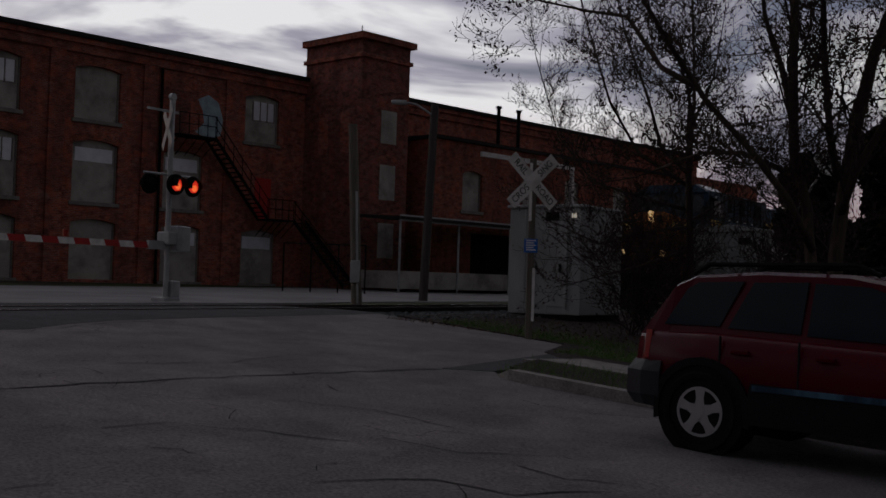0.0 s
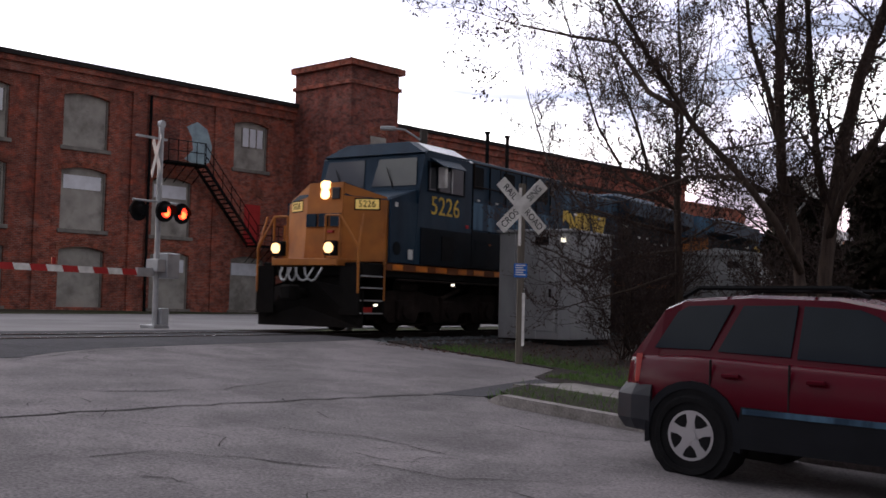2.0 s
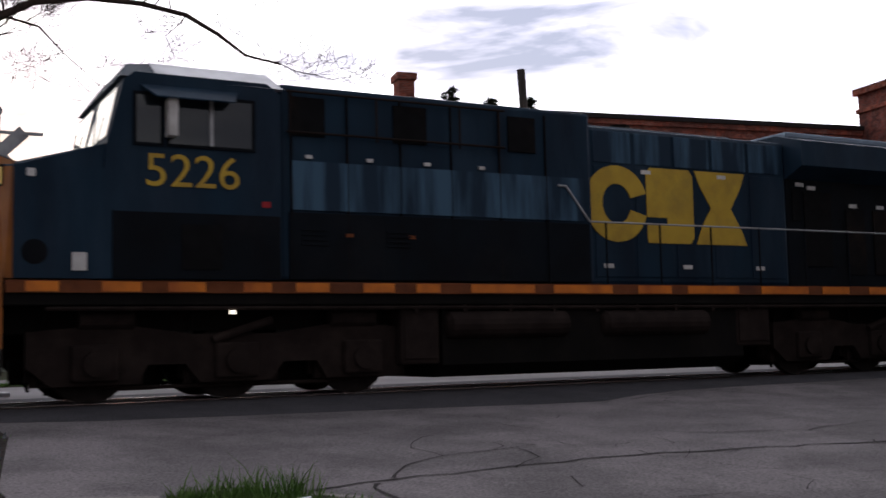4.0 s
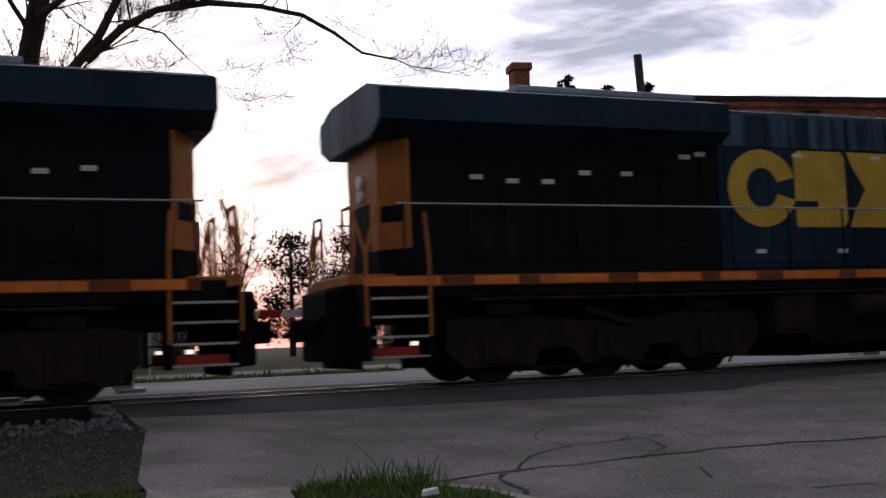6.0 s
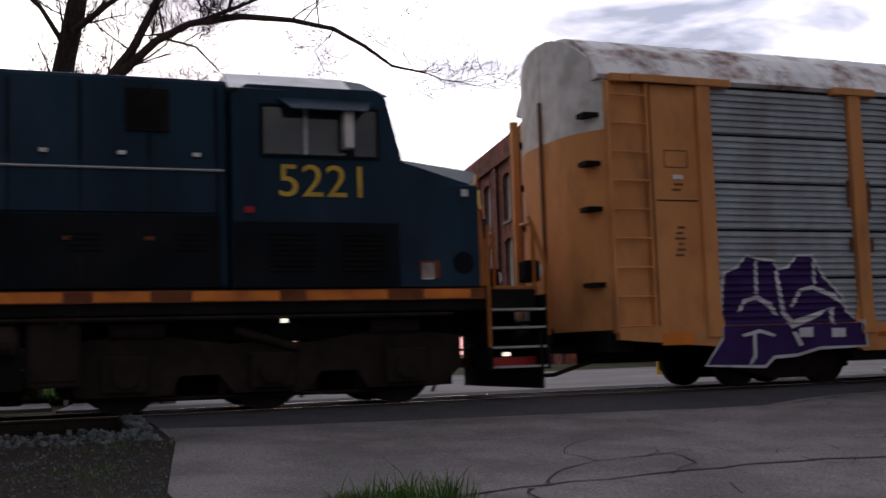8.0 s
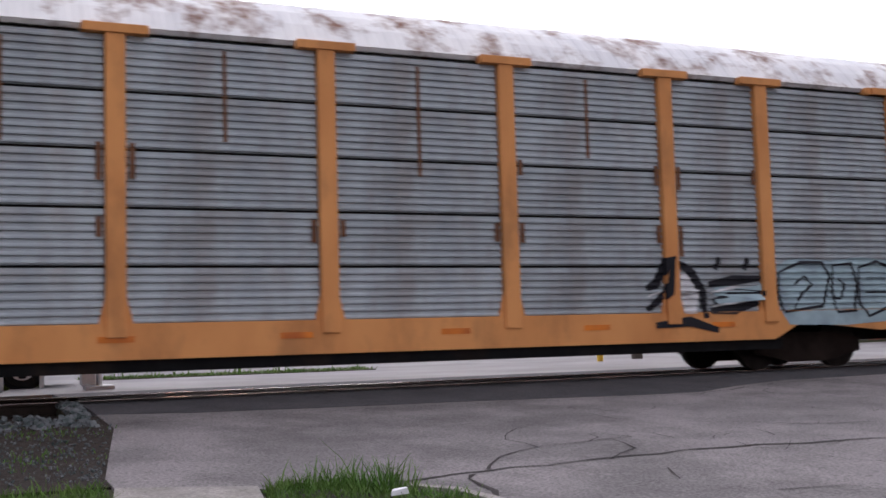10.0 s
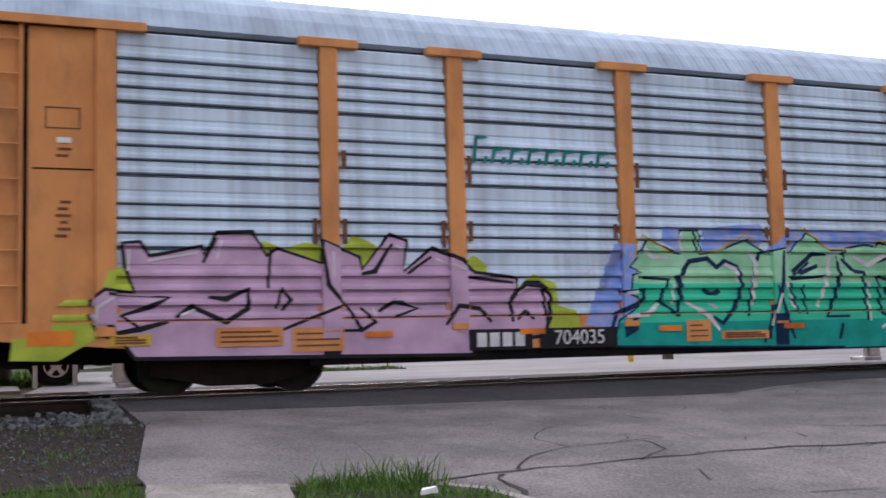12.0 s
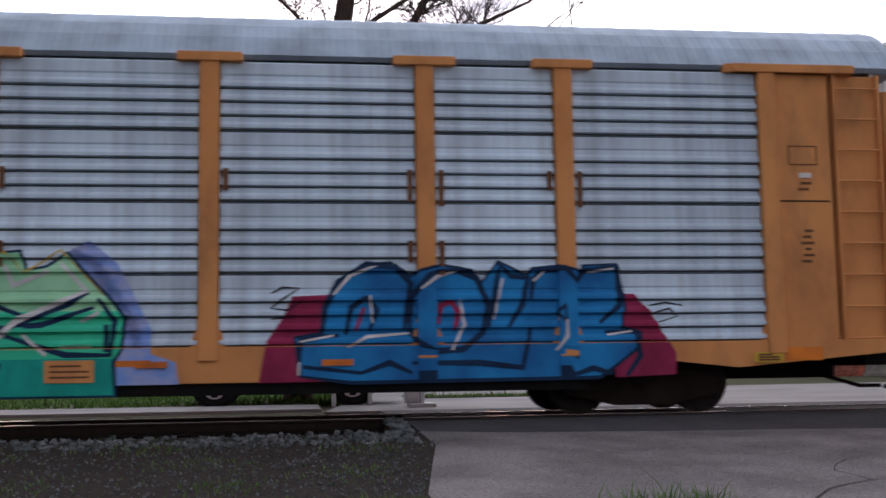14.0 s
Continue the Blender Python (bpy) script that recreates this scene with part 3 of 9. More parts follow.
slab("asphalt_patch", [(7.75, 11.9), (8.12, 15.6), (7.75, 15.6), (7.25, 13.8), (7.3, 12.4)], "asphalt", "dark broken asphalt patch beside the kerb", "asphalt", 0.006)


def kerb(name, pts, label, w=0.2, h=0.13):
    bm = B()
    rings = []
    for i, (d, f) in enumerate(pts):
        a, b = pts[max(0, i - 1)], pts[min(len(pts) - 1, i + 1)]
        t = Vector((b[0] - a[0], b[1] - a[1])).normalized()
        nx, ny = -t.y, t.x
        hh = h if 0 < i < len(pts) - 1 else 0.02
        z = zg(d)
        rings.append([plan(d + nx * o, f + ny * o, z + k) for o, k in ((-w / 2, -0.1), (-w / 2, hh * 0.8), (-w / 2 + 0.03, hh), (w / 2, hh), (w / 2, -0.1))])
    loft(bm, rings)
    return tagged(part(name, bm, "concrete"), label, "kerb", kind="structure")


kerb("kerb", [(6.95, 12.1), (6.7, 11.9), (5.6, 11.66), (4.5, 11.45), (2.5, 11.08), (0, 10.62), (-14, 8.0)], "worn concrete kerb beside the parked car")
kerb("kerb_left", [(8.0, 3.2), (7.6, 3.42), (7.0, 3.56), (5, 3.3), (0, 2.4), (-14, -0.1)], "low broken concrete kerb beside the grass verge", 0.13, 0.04)

# cracks and the pour joint, as thin sunk fillers just over the pavement
def crack(pts, w, seed, wig=0.06):
    rnd = random.Random(seed)
    fine = []
    for (d0, f0), (d1, f1) in zip(pts, pts[1:]):
        n = max(2, int(math.hypot(d1 - d0, f1 - f0) / 0.25))
        for i in range(n):
            k = i / n
            fine.append((d0 + (d1 - d0) * k + rnd.uniform(-wig, wig), f0 + (f1 - f0) * k + rnd.uniform(-wig, wig)))
    fine.append(pts[-1])
    bm = B()
    prev = None
    for i, (d, f) in enumerate(fine):
        a, b = fine[max(0, i - 1)], fine[min(len(fine) - 1, i + 1)]
        t = Vector((b[0] - a[0], b[1] - a[1])).normalized()
        ww = w * rnd.uniform(0.35, 1.2) * 0.5
        z = zg(d) + 0.006
        cur = (bm.verts.new(plan(d - t.y * ww, f + t.x * ww, z)), bm.verts.new(plan(d + t.y * ww, f - t.x * ww, z)))
        if prev:
            bm.faces.new((prev[0], prev[1], cur[1], cur[0]))
        prev = cur
    return part("crack", bm, "crack", bpy.data.objects["road"])


CRACKS = [([(8.15, 3.0), (8.35, 4.0), (8.45, 5.2), (8.57, 6.4), (8.35, 8.5), (8.05, 10.4), (7.72, 11.8)], 0.05), ([(8.3, 3.8), (7.3, 3.62), (6.6, 3.75)], 0.06),
          ([(8.35, 4.0), (8.9, 4.4), (9.3, 5.0), (9.5, 6.2)], 0.035), ([(9.3, 5.0), (10.1, 5.0), (10.6, 5.6)], 0.02), ([(8.45, 5.3), (8.9, 5.8), (9.4, 5.9)], 0.03),
          ([(6.7, 5.6), (6.6, 6.2), (6.0, 6.6), (5.3, 6.9)], 0.025), ([(6.9, 8.0), (6.2, 8.3), (5.2, 8.2)], 0.02), ([(4.6, 5.6), (4.2, 6.3), (3.6, 6.4), (3.2, 7.0)], 0.03),
          ([(5.3, 7.2), (4.6, 7.3), (3.9, 7.9)], 0.022), ([(9.6, 8.2), (9.2, 9.6), (9.5, 11.0)], 0.03), ([(10.2, 7.4), (9.7, 8.2), (9.3, 9.0)], 0.02), ([(9.8, 12.2), (9.2, 13.5), (8.6, 14.6)], 0.025),
          ([(8.75, 1.12), (8.45, 2.1), (8.3, 3.0)], 0.045), ([(12.65, 1.6), (12.75, 5), (12.5, 9.2), (13.2, 11.3), (13.5, 17.8)], 0.03), ([(6.0, 10.4), (5.0, 10.2), (4.4, 10.6)], 0.02)]
for i, (pts, w) in enumerate(CRACKS):
    crack(pts, w, i)
# short hairline cracks and scars all over the worn slab
hair = random.Random(17)
for i in range(34):
    d, f = hair.uniform(3.0, 12.2), hair.uniform(4.2, 10.8)
    a, ln = hair.uniform(0, 2 * math.pi), hair.uniform(0.3, 1.1)
    crack([(d, f), (d + math.cos(a) * ln * 0.5, f + math.sin(a) * ln * 0.5), (d + math.cos(a + 0.5) * ln, f + math.sin(a + 0.5) * ln)], hair.uniform(0.01, 0.022), 100 + i, 0.04)


# rails and ties
def rail_profile(o):
    return [(o - 0.07, 0.0), (o + 0.07, 0.0), (o + 0.07, 0.02), (o + 0.012, 0.04), (o + 0.012, 0.13), (o + 0.037, 0.14), (o + 0.037, 0.172), (o - 0.037, 0.172), (o - 0.037, 0.14), (o - 0.012, 0.13), (o - 0.012, 0.04), (o - 0.07, 0.02)]


TRACK = at_plan(TRACK_D, 0, RAIL_Z)
track = thing("railway_track", "single railway track with rusty rails and polished heads", "railway track", TRACK, kind="structure")
for o in (-0.755, 0.755):
    r = part("rail", prism(B(), [(y, z - 0.176) for y, z in rail_profile(o)], "x", -60, 160), "rail", track)
    part("rail_head", box(B(), -60, 160, o - 0.033, o + 0.033, -0.004, 0.0), "railtop", track, "polished steel rail head")
tie_me = mesh_of(box(B(), -0.115, 0.115, -1.3, 1.3, -0.34, -0.178, bev=0.012), "tie", "tie")
for i in range(-34, 110):
    f = i * 0.56
    if 1.3 < f < 18.9:
        continue
    part("tie", tie_me, None, track, m=pose(f + random.uniform(-0.03, 0.03), random.uniform(-0.04, 0.04), random.uniform(-0.01, 0.01), 0, 0, random.uniform(-1, 1)))


# ---- brick mill ----
def wall_bm(length, height, holes, depth=0.4, z0=0.0):
    """A wall along x, outer face at y=0, with holes (x0, x1, z0, z1) through it."""
    bm = B()
    xs = sorted({0.0, length, *[h[0] for h in holes], *[h[1] for h in holes]})
    zs = sorted({z0, height, *[h[2] for h in holes], *[h[3] for h in holes]})
    for a, b in zip(xs, xs[1:]):
        for lo, hi in zip(zs, zs[1:]):
            if not any(h[0] < b - 1e-6 and h[1] > a + 1e-6 and h[2] < hi - 1e-6 and h[3] > lo + 1e-6 for h in holes):
                box(bm, a, b, 0, depth, lo, hi)
    bmesh.ops.remove_doubles(bm, verts=bm.verts[:], dist=0.0005)
    return bm


def arch_bm(x0, x1, z, rise=0.22, h=0.3, n=10, proud=0.03):
    """A segmental brick arch whose soffit fills the top of an opening."""
    bm = B()
    for i in range(n):
        a, b = i / n, (i + 1) / n
        ua, ub = x0 + (x1 - x0) * a, x0 + (x1 - x0) * b
        za, zb = z - rise * (2 * a - 1) ** 2, z - rise * (2 * b - 1) ** 2
        prism(bm, [(ua, za - 0.01), (ub, zb - 0.01), (ub + (b - 0.5) * 0.12, zb + h), (ua + (a - 0.5) * 0.12, za + h)], "y", -proud, 0.2)
    return bm


def window_fill(wall, x0, x1, z0, z1, style, rnd):
    """Boarded mill window: grey board set back, stone sill, brick arch and perhaps a strip of panes."""
    w = part("window", box(B(), x0, x1, 0.2, 0.25, z0, z1), "board", wall, "mill window closed with a grey board")
    if style != "door":
        part("window_sill", box(B(), x0 - 0.12, x1 + 0.12, -0.08, 0.2, z0 - 0.18, z0, bev=0.02), "stonesill", w)
    part("brick_arch", arch_bm(x0 - 0.12, x1 + 0.12, z1), "brick_lite", w)
    for xf in (x0, x1 - 0.07):
        part("board_frame", box(B(), xf, xf + 0.07, 0.13, 0.2, z0, z1), "stonesill", w)
    if style == "strip":
        zt = z1 - 0.36
        bm = box(B(), x0 + 0.2, x1 - 0.2, 0.17, 0.2, zt - 0.62, zt)
        p = part("pane", bm, "pane_white", w, "milky glass strip")
    elif style == "grid":
        k = x0 + (x1 - x0) * 0.28
        zt = z1 - 0.33
        nx = 3
        for i in range(nx):
            a = k + (x1 - 0.2 - k) * i / nx
            part("pane", box(B(), a + 0.03, k + (x1 - 0.2 - k) * (i + 1) / nx - 0.03, 0.17, 0.2, zt - 0.95, zt), "pane_white", w)
        bm = B()
        for i in range(nx + 1):
            a = k + (x1 - 0.2 - k) * i / nx
            box(bm, a - 0.025, a + 0.025, 0.14, 0.2, zt - 1.0, zt)
        part("window_frame", bm, "stonesill", w)
    elif style == "bars":
        k = x0 + (x1 - x0) * 0.25
        bm = B()
        for i in range(7):
            box(bm, k, k + 1.0, 0.15, 0.2, z1 - 1.45 + i * 0.16, z1 - 1.37 + i * 0.16)
        part("louvre", bm, "pane_white", w)
    return w


A_X, A_Y, MZ = -23.8, 41.4, 0.9
U_TURN = math.degrees(math.atan2(0.73, 0.683))
MILL = pose(A_X, A_Y, MZ, 0, 0, U_TURN)
mill = thing("brick_mill", "three-storey old red brick mill with boarded arched windows", "factory", MILL)
rnd = random.Random(5)
H_WALL = 10.95
ROWS = {"top": (7.3, 9.75), "mid": (3.6, 6.4), "low": (0.12, 2.85)}
cols = [(1.2, 3.4), (5.85, 8.05), (10.55, 12.8), (15.2, 17.4), (19.85, 22.0)]
styles = {(0, "top"): "plain", (1, "top"): "grid", (2, "top"): "plain", (4, "top"): "grid", (0, "mid"): "plain", (1, "mid"): "grid", (2, "mid"): "strip", (3, "mid"): "strip",
          (0, "low"): "plain", (1, "low"): "bars", (2, "low"): "door", (3, "low"): "strip", (4, "low"): "strip"}
holes = []
for (c, row), st in styles.items():
    holes.append((*cols[c], *ROWS[row]))
wall_front = part("wall_front", wall_bm(64, H_WALL, holes, z0=-0.5), "brick", mill)
for (c, row), st in styles.items():
    window_fill(wall_front, *cols[c], *ROWS[row], st, rnd)
# brick piers, cornice and roof edge
for x in (0.0, 4.62, 9.3, 13.95, 18.6):
    part("pier", box(B(), x - 0.0, x + 0.75, -0.12, 0.0, -0.5, H_WALL - 0.75), "brick", wall_front)
part("cornice", box(box(B(), -0.1, 64, -0.14, 0.0, H_WALL - 0.75, H_WALL - 0.35), -0.15, 64, -0.26, 0.0, H_WALL - 0.35, H_WALL - 0.1), "brick", wall_front)
part("roof_edge", box(B(), 0.32, 64, -0.36, 0.5, H_WALL - 0.1, H_WALL + 0.12), "tar", mill, "black tarred roof edge")
part("roof", box(B(), 0.4, 64, 0.5, 20, H_WALL - 0.5, H_WALL - 0.3), "tar", mill)
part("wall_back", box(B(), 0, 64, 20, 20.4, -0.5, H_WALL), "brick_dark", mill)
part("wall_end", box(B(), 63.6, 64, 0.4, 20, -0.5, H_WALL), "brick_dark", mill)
# gable end towards the street
gh = []
for g0 in (1.9, 6.3, 10.7, 15.1):
    for row in ROWS:
        gh.append((g0, g0 + 1.5, *ROWS[row]))
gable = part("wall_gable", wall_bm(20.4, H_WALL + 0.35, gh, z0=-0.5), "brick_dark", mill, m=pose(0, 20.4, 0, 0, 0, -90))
for h in gh:
    window_fill(gable, *h, "plain", rnd)
for x in (0.0, 4.4, 8.8, 13.2, 17.6, 19.5):
    part("pier", box(B(), x, x + 0.9, -0.15, 0.0, -0.5, H_WALL - 0.6), "brick_dark", gable)
part("parapet", box(B(), -0.1, 20.4, -0.2, 0.4, H_WALL - 0.6, H_WALL + 0.5), "brick_dark", gable)
part("corner_pier", box(box(B(), -0.5, 0.2, -0.2, 0.7, H_WALL - 0.9, H_WALL + 1.2), -0.6, 0.3, -0.3, 0.8, H_WALL + 1.2, H_WALL + 1.5), "brick", mill, "brick pier like a chimney at the corner")
part("downpipe", tube(B(), (14.9, -0.13, -0.3), (14.9, -0.13, H_WALL - 0.8), 0.07), "black", mill)

# tower
T0, T1, TP, TH = 23.72, 27.1, 4.4, 12.95
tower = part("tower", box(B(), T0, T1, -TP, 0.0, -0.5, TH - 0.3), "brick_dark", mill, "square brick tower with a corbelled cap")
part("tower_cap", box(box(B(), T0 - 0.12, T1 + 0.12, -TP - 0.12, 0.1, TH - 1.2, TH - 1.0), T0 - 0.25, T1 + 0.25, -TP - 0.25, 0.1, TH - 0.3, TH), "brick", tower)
part("tower_roof", loft(B(), [[(T0 - 0.32, -TP - 0.32, TH), (T1 + 0.32, -TP - 0.32, TH), (T1 + 0.32, 0.1, TH), (T0 - 0.32, 0.1, TH)], [(T0 + 1.7, -TP + 1.9, TH + 0.3), (T1 - 1.7, -TP + 1.9, TH + 0.3), (T1 - 1.7, -1.9, TH + 0.3), (T0 + 1.7, -1.9, TH + 0.3)]]), "tar", tower)
part("spike", tube(B(), (T0 + 1.9, -2.2, TH + 0.2), (T0 + 1.9, -2.2, TH + 1.0), 0.03), "black", tower)
for z0, z1 in ((1.6, 3.4), (4.6, 6.4), (7.5, 9.2)):
    part("window", box(B(), T0 + 1.4, T0 + 2.5, -TP - 0.03, -TP + 0.1, z0, z1), "board", tower, "tall narrow boarded window")
    part("brick_arch", arch_bm(T0 + 1.3, T0 + 2.6, z1 + 0.25), "brick_lite", tower, m=pose(0, -TP, 0))
for y0 in (-3.6, -1.9):
    part("blind_niche", box(B(), T0 - 0.02, T0 + 0.1, y0, y0 + 0.7, 6.9, 9.0), "brick", tower)

# wing with the loading dock in front of the mill wall
W0, W1, WP, WH = 28.4, 52.0, 5.2, 8.1
wing_holes = [(2.2, 3.8, 4.4, 6.6), (7.4, 8.9, 4.4, 6.9), (11.4, 12.9, 4.4, 6.9), (16.5, 18.0, 4.4, 6.9), (3.0, 6.5, 0.9, 3.2)]
wing = part("wing_wall", wall_bm(W1 - W0, WH, wing_holes, z0=-0.5), "brick_lite", mill, "lower brick wing with arched windows", m=pose(W0, -WP, 0))
for h in wing_holes[:4]:
    window_fill(wing, *h, "plain", rnd)
part("dock_door", box(B(), 3.0, 6.5, 0.2, 0.26, 0.9, 3.2), "black", wing)
part("wing_side", box(B(), 0, 0.4, 0.4, WP, -0.5, WH), "brick_lite", wing)
part("wing_end", box(B(), W1 - W0 - 0.4, W1 - W0, 0.4, WP, -0.5, WH), "brick_lite", wing)
part("wing_roof", box(B(), -0.15, W1 - W0 + 0.15, -0.2, WP, WH, WH + 0.18), "tar", wing)
for x in (6.0, 7.8):
    part("vent_pipe", tube(tube(B(), (x, 0.8, WH), (x, 0.8, WH + 2.4), 0.11), (x, 0.8, WH + 2.4), (x, 0.8, WH + 2.55), 0.17), "black", wing)
part("eave_frame", box(box(B(), 2.4, 10.7, -1.2, -1.05, 7.3, 7.55), 10.5, 10.7, -1.2, -1.0, 3.6, 7.3), "white", wing, "white-painted canopy rail")
# loading dock canopy
part("dock_deck", box(B(), -5.5, 6.5, -3.0, 0, 0.1, 0.95), "board", wing)
canopy = part("dock_canopy", box(B(), -5.8, 6.8, -3.4, 0, 3.55, 3.7, m=pose(0, 0, 0, 3, 0, 0)), "tar", wing, "dark flat canopy over the loading dock")
part("canopy_edge", box(B(), -5.8, 6.8, -3.46, -3.36, 3.3, 3.6), "mast", canopy)
for x in (-5.6, -1.5, 2.5, 6.6):
    part("post", tube(B(), (x, -3.2, -0.4), (x, -3.2, 3.4), 0.06), "mast", canopy)
rl = B()
for z in (1.45, 1.95):
    tube(rl, (3.2, -3.05, z), (6.5, -3.05, z), 0.03)
for x in (3.2, 4.3, 5.4, 6.5):
    tube(rl, (x, -3.05, 0.95), (x, -3.05, 1.95), 0.03)
part("dock_rail", rl, "mast", wing)
# far block with a curved parapet
part("far_block", box(B(), 52.0, 66.0, -4.2, 0, -0.5, 8.6), "brick_lite", mill)

# fire escape down the wall
esc = part("fire_escape", B(), None, mill, "black iron fire escape with stairs")
def flight(x0, z0, x1, z1, y0, y1):
    bm = B()
    n = max(3, int(abs(z1 - z0) / 0.2))
    for i in range(n):
        k = (i + 0.5) / n
        x, z = x0 + (x1 - x0) * k, z0 + (z1 - z0) * k
        part("step", box(B(), x - 0.12, x + 0.12, y0, y1, z - 0.02, z + 0.02), "black", esc)
    for y in (y0, y1):
        part("stringer", prism(B(), [(x0, z0 - 0.12), (x1, z1 - 0.12), (x1, z1 + 0.12), (x0, z0 + 0.12)], "y", y - 0.02, y + 0.02), "black", esc)
    bm = B()
    for off in (0.5, 1.0):
        tube(bm, (x0, y0, z0 + off), (x1, y0, z1 + off), 0.022)
    for i in range(7):
        k = i / 6
        tube(bm, (x0 + (x1 - x0) * k, y0, z0 + (z1 - z0) * k), (x0 + (x1 - x0) * k, y0, z0 + (z1 - z0) * k + 1.0), 0.02)
    part("handrail", bm, "black", esc)
def landing(x0, x1, z, y0, y1):
    part("landing", box(B(), x0, x1, y0, y1, z - 0.08, z), "black", esc)
    bm = B()
    for off in (0.5, 1.0):
        tube(bm, (x0, y0, z + off), (x1, y0, z + off), 0.022)
    for i in range(5):
        x = x0 + (x1 - x0) * i / 4
        tube(bm, (x, y0, z), (x, y0, z + 1.0), 0.02)
        tube(bm, (x, 0.0, z - 0.9), (x, y0, z - 0.08), 0.02)
    part("handrail", bm, "black", esc)
landing(15.3, 17.4, 7.1, -1.1, -0.15)
flight(17.4, 7.1, 20.7, 3.4, -1.0, -0.2)
landing(20.7, 22.4, 3.4, -1.1, -0.15)
keep = esc
esc = part("lower_stair", B(), None, keep, m=pose(T0 - 0.1, 0, 0, 0, 0, -90))
flight(0.7, 3.4, 4.7, 0.1, -1.0, -0.2)
esc = keep
part("wall_graffiti", prism(B(), [(16.9, 7.4), (17.4, 7.9), (17.3, 8.5), (17.0, 9.0), (17.6, 9.3), (18.2, 9.0), (18.5, 8.2), (18.4, 7.4), (17.8, 7.1)], "y", -0.006, 0.0), "iceblue", mill, "pale faded spray paint on brick")
part("escape_door", box(B(), 20.6, 21.6, -0.03, 0.1, 3.4, 5.5), "red_paint", mill, "dull red door on the fire escape")
part("escape_door", box(B(), 15.6, 16.6, -0.03, 0.1, 7.1, 9.3), "brick_dark", mill)
part("brick_arch", arch_bm(20.45, 21.75, 6.0), "brick_lite", mill)
part("brick_arch", arch_bm(15.45, 16.75, 9.6), "brick_lite", mill)


# ---- train ----
def disc(bm, x, y0, y1, z, r, n=24):
    return tube(bm, (x, y0, z), (x, y1, z), r, n=n)


def wheel_bm(r, w):
    bm = B()
    tube(bm, (0, -w / 2, 0), (0, w / 2, 0), r, n=24)
    tube(bm, (0, w / 2, 0), (0, w / 2 + 0.03, 0), r * 0.35, n=12)
    tube(bm, (0, -w / 2 - 0.03, 0), (0, -w / 2, 0), r * 0.35, n=12)
    return bm


def loco_truck(parent, x):
    """Three-axle truck: side frames with journals and springs, wheels as sub-parts."""
    tr = part("truck", box(B(), x - 2.3, x + 2.3, -0.6, 0.6, 0.45, 0.75, bev=0.03), "grime", parent, "dusty cast steel three-axle truck")
    for s in (-1, 1):
        y0, y1 = (s * 1.02, s * 1.18)
        y0, y1 = min(y0, y1), max(y0, y1)
        prof = [(-2.75, 0.95), (-2.75, 0.5), (-2.45, 0.25), (-1.35, 0.25), (-1.2, 0.5), (-0.7, 0.5), (-0.5, 0.25), (0.5, 0.25), (0.7, 0.5), (1.2, 0.5), (1.35, 0.25), (2.45, 0.25), (2.75, 0.5), (2.75, 0.95), (1.6, 1.05), (0.6, 0.9), (-0.6, 0.9), (-1.6, 1.05)]
        part("side_frame", prism(B(), [(x + a, b) for a, b in prof], "y", y0, y1), "truck", tr)
        for a in (-1.9, 0.0, 1.9):
            part("journal_box", disc(box(B(), x + a - 0.3, x + a + 0.3, s * 1.2 - 0.07, s * 1.2 + 0.07, 0.30, 0.78, bev=0.03), x + a, s * 1.2 - 0.13, s * 1.2 + 0.13, 0.53, 0.17, 14), "truck", tr)
        for a in (-0.95, 0.95):
            bm = B()
            for k in range(5):
                tube(bm, (x + a - 0.35, s * 1.1, 0.70 + k * 0.05), (x + a + 0.35, s * 1.1, 0.70 + k * 0.05), 0.05, n=6)
            part("spring", bm, "grime", tr)
        for a in (-2.62, -1.28, -0.62, 0.62, 1.28, 2.62):
            part("brake_hanger", box(box(B(), x + a - 0.05, x + a + 0.05, min(s * 0.9, s * 1.0), max(s * 0.9, s * 1.0), 0.24, 0.9), x + a - 0.09, x + a + 0.09, min(s * 0.7, s * 0.86), max(s * 0.7, s * 0.86), 0.3, 0.62, bev=0.02), "truck", tr)
        part("brake_rod", pipe(B(), [(x - 2.6, s * 0.95, 0.27), (x - 1.3, s * 0.95, 0.2), (x + 1.3, s * 0.95, 0.2), (x + 2.6, s * 0.95, 0.27)], 0.03), "truck", tr)
        for a in (-2.5, -0.55, 1.35):
            part("sand_pipe", pipe(B(), [(x + a, s * 1.0, 1.2), (x + a - 0.1, s * 0.95, 0.6), (x + a + 0.06, s * 0.78, 0.14)], 0.025), "grime", tr)
        part("damper", tube(B(), (x - 0.35, s * 1.24, 0.82), (x + 0.5, s * 1.24, 1.08), 0.06, n=10), "truck", tr)
        for q in (-2.1, 1.4):
            part("brake_cylinder", tube(B(), (x + q, s * 1.14, 1.1), (x + q + 0.7, s * 1.14, 1.1), 0.13, n=12), "truck", tr)
        if s < 0:
            for a in (-1.35, 0.55, 1.35):
                part("traction_motor", box(B(), x + a - 0.5, x + a + 0.5, -0.6, 0.6, 0.15, 0.8, bev=0.12), "grime", tr)
        for a in (-1.9, 0.0, 1.9):
            w = part("wheel", mesh_of(wheel_bm(0.53, 0.14), "wheel", "wheel"), None, parent, m=pose(x + a, s * 0.76, 0.53))
            WHEELS.append((w, 0.53, ROLL[0]))
    return tr


WHEELS = []
ROLL = [-1]


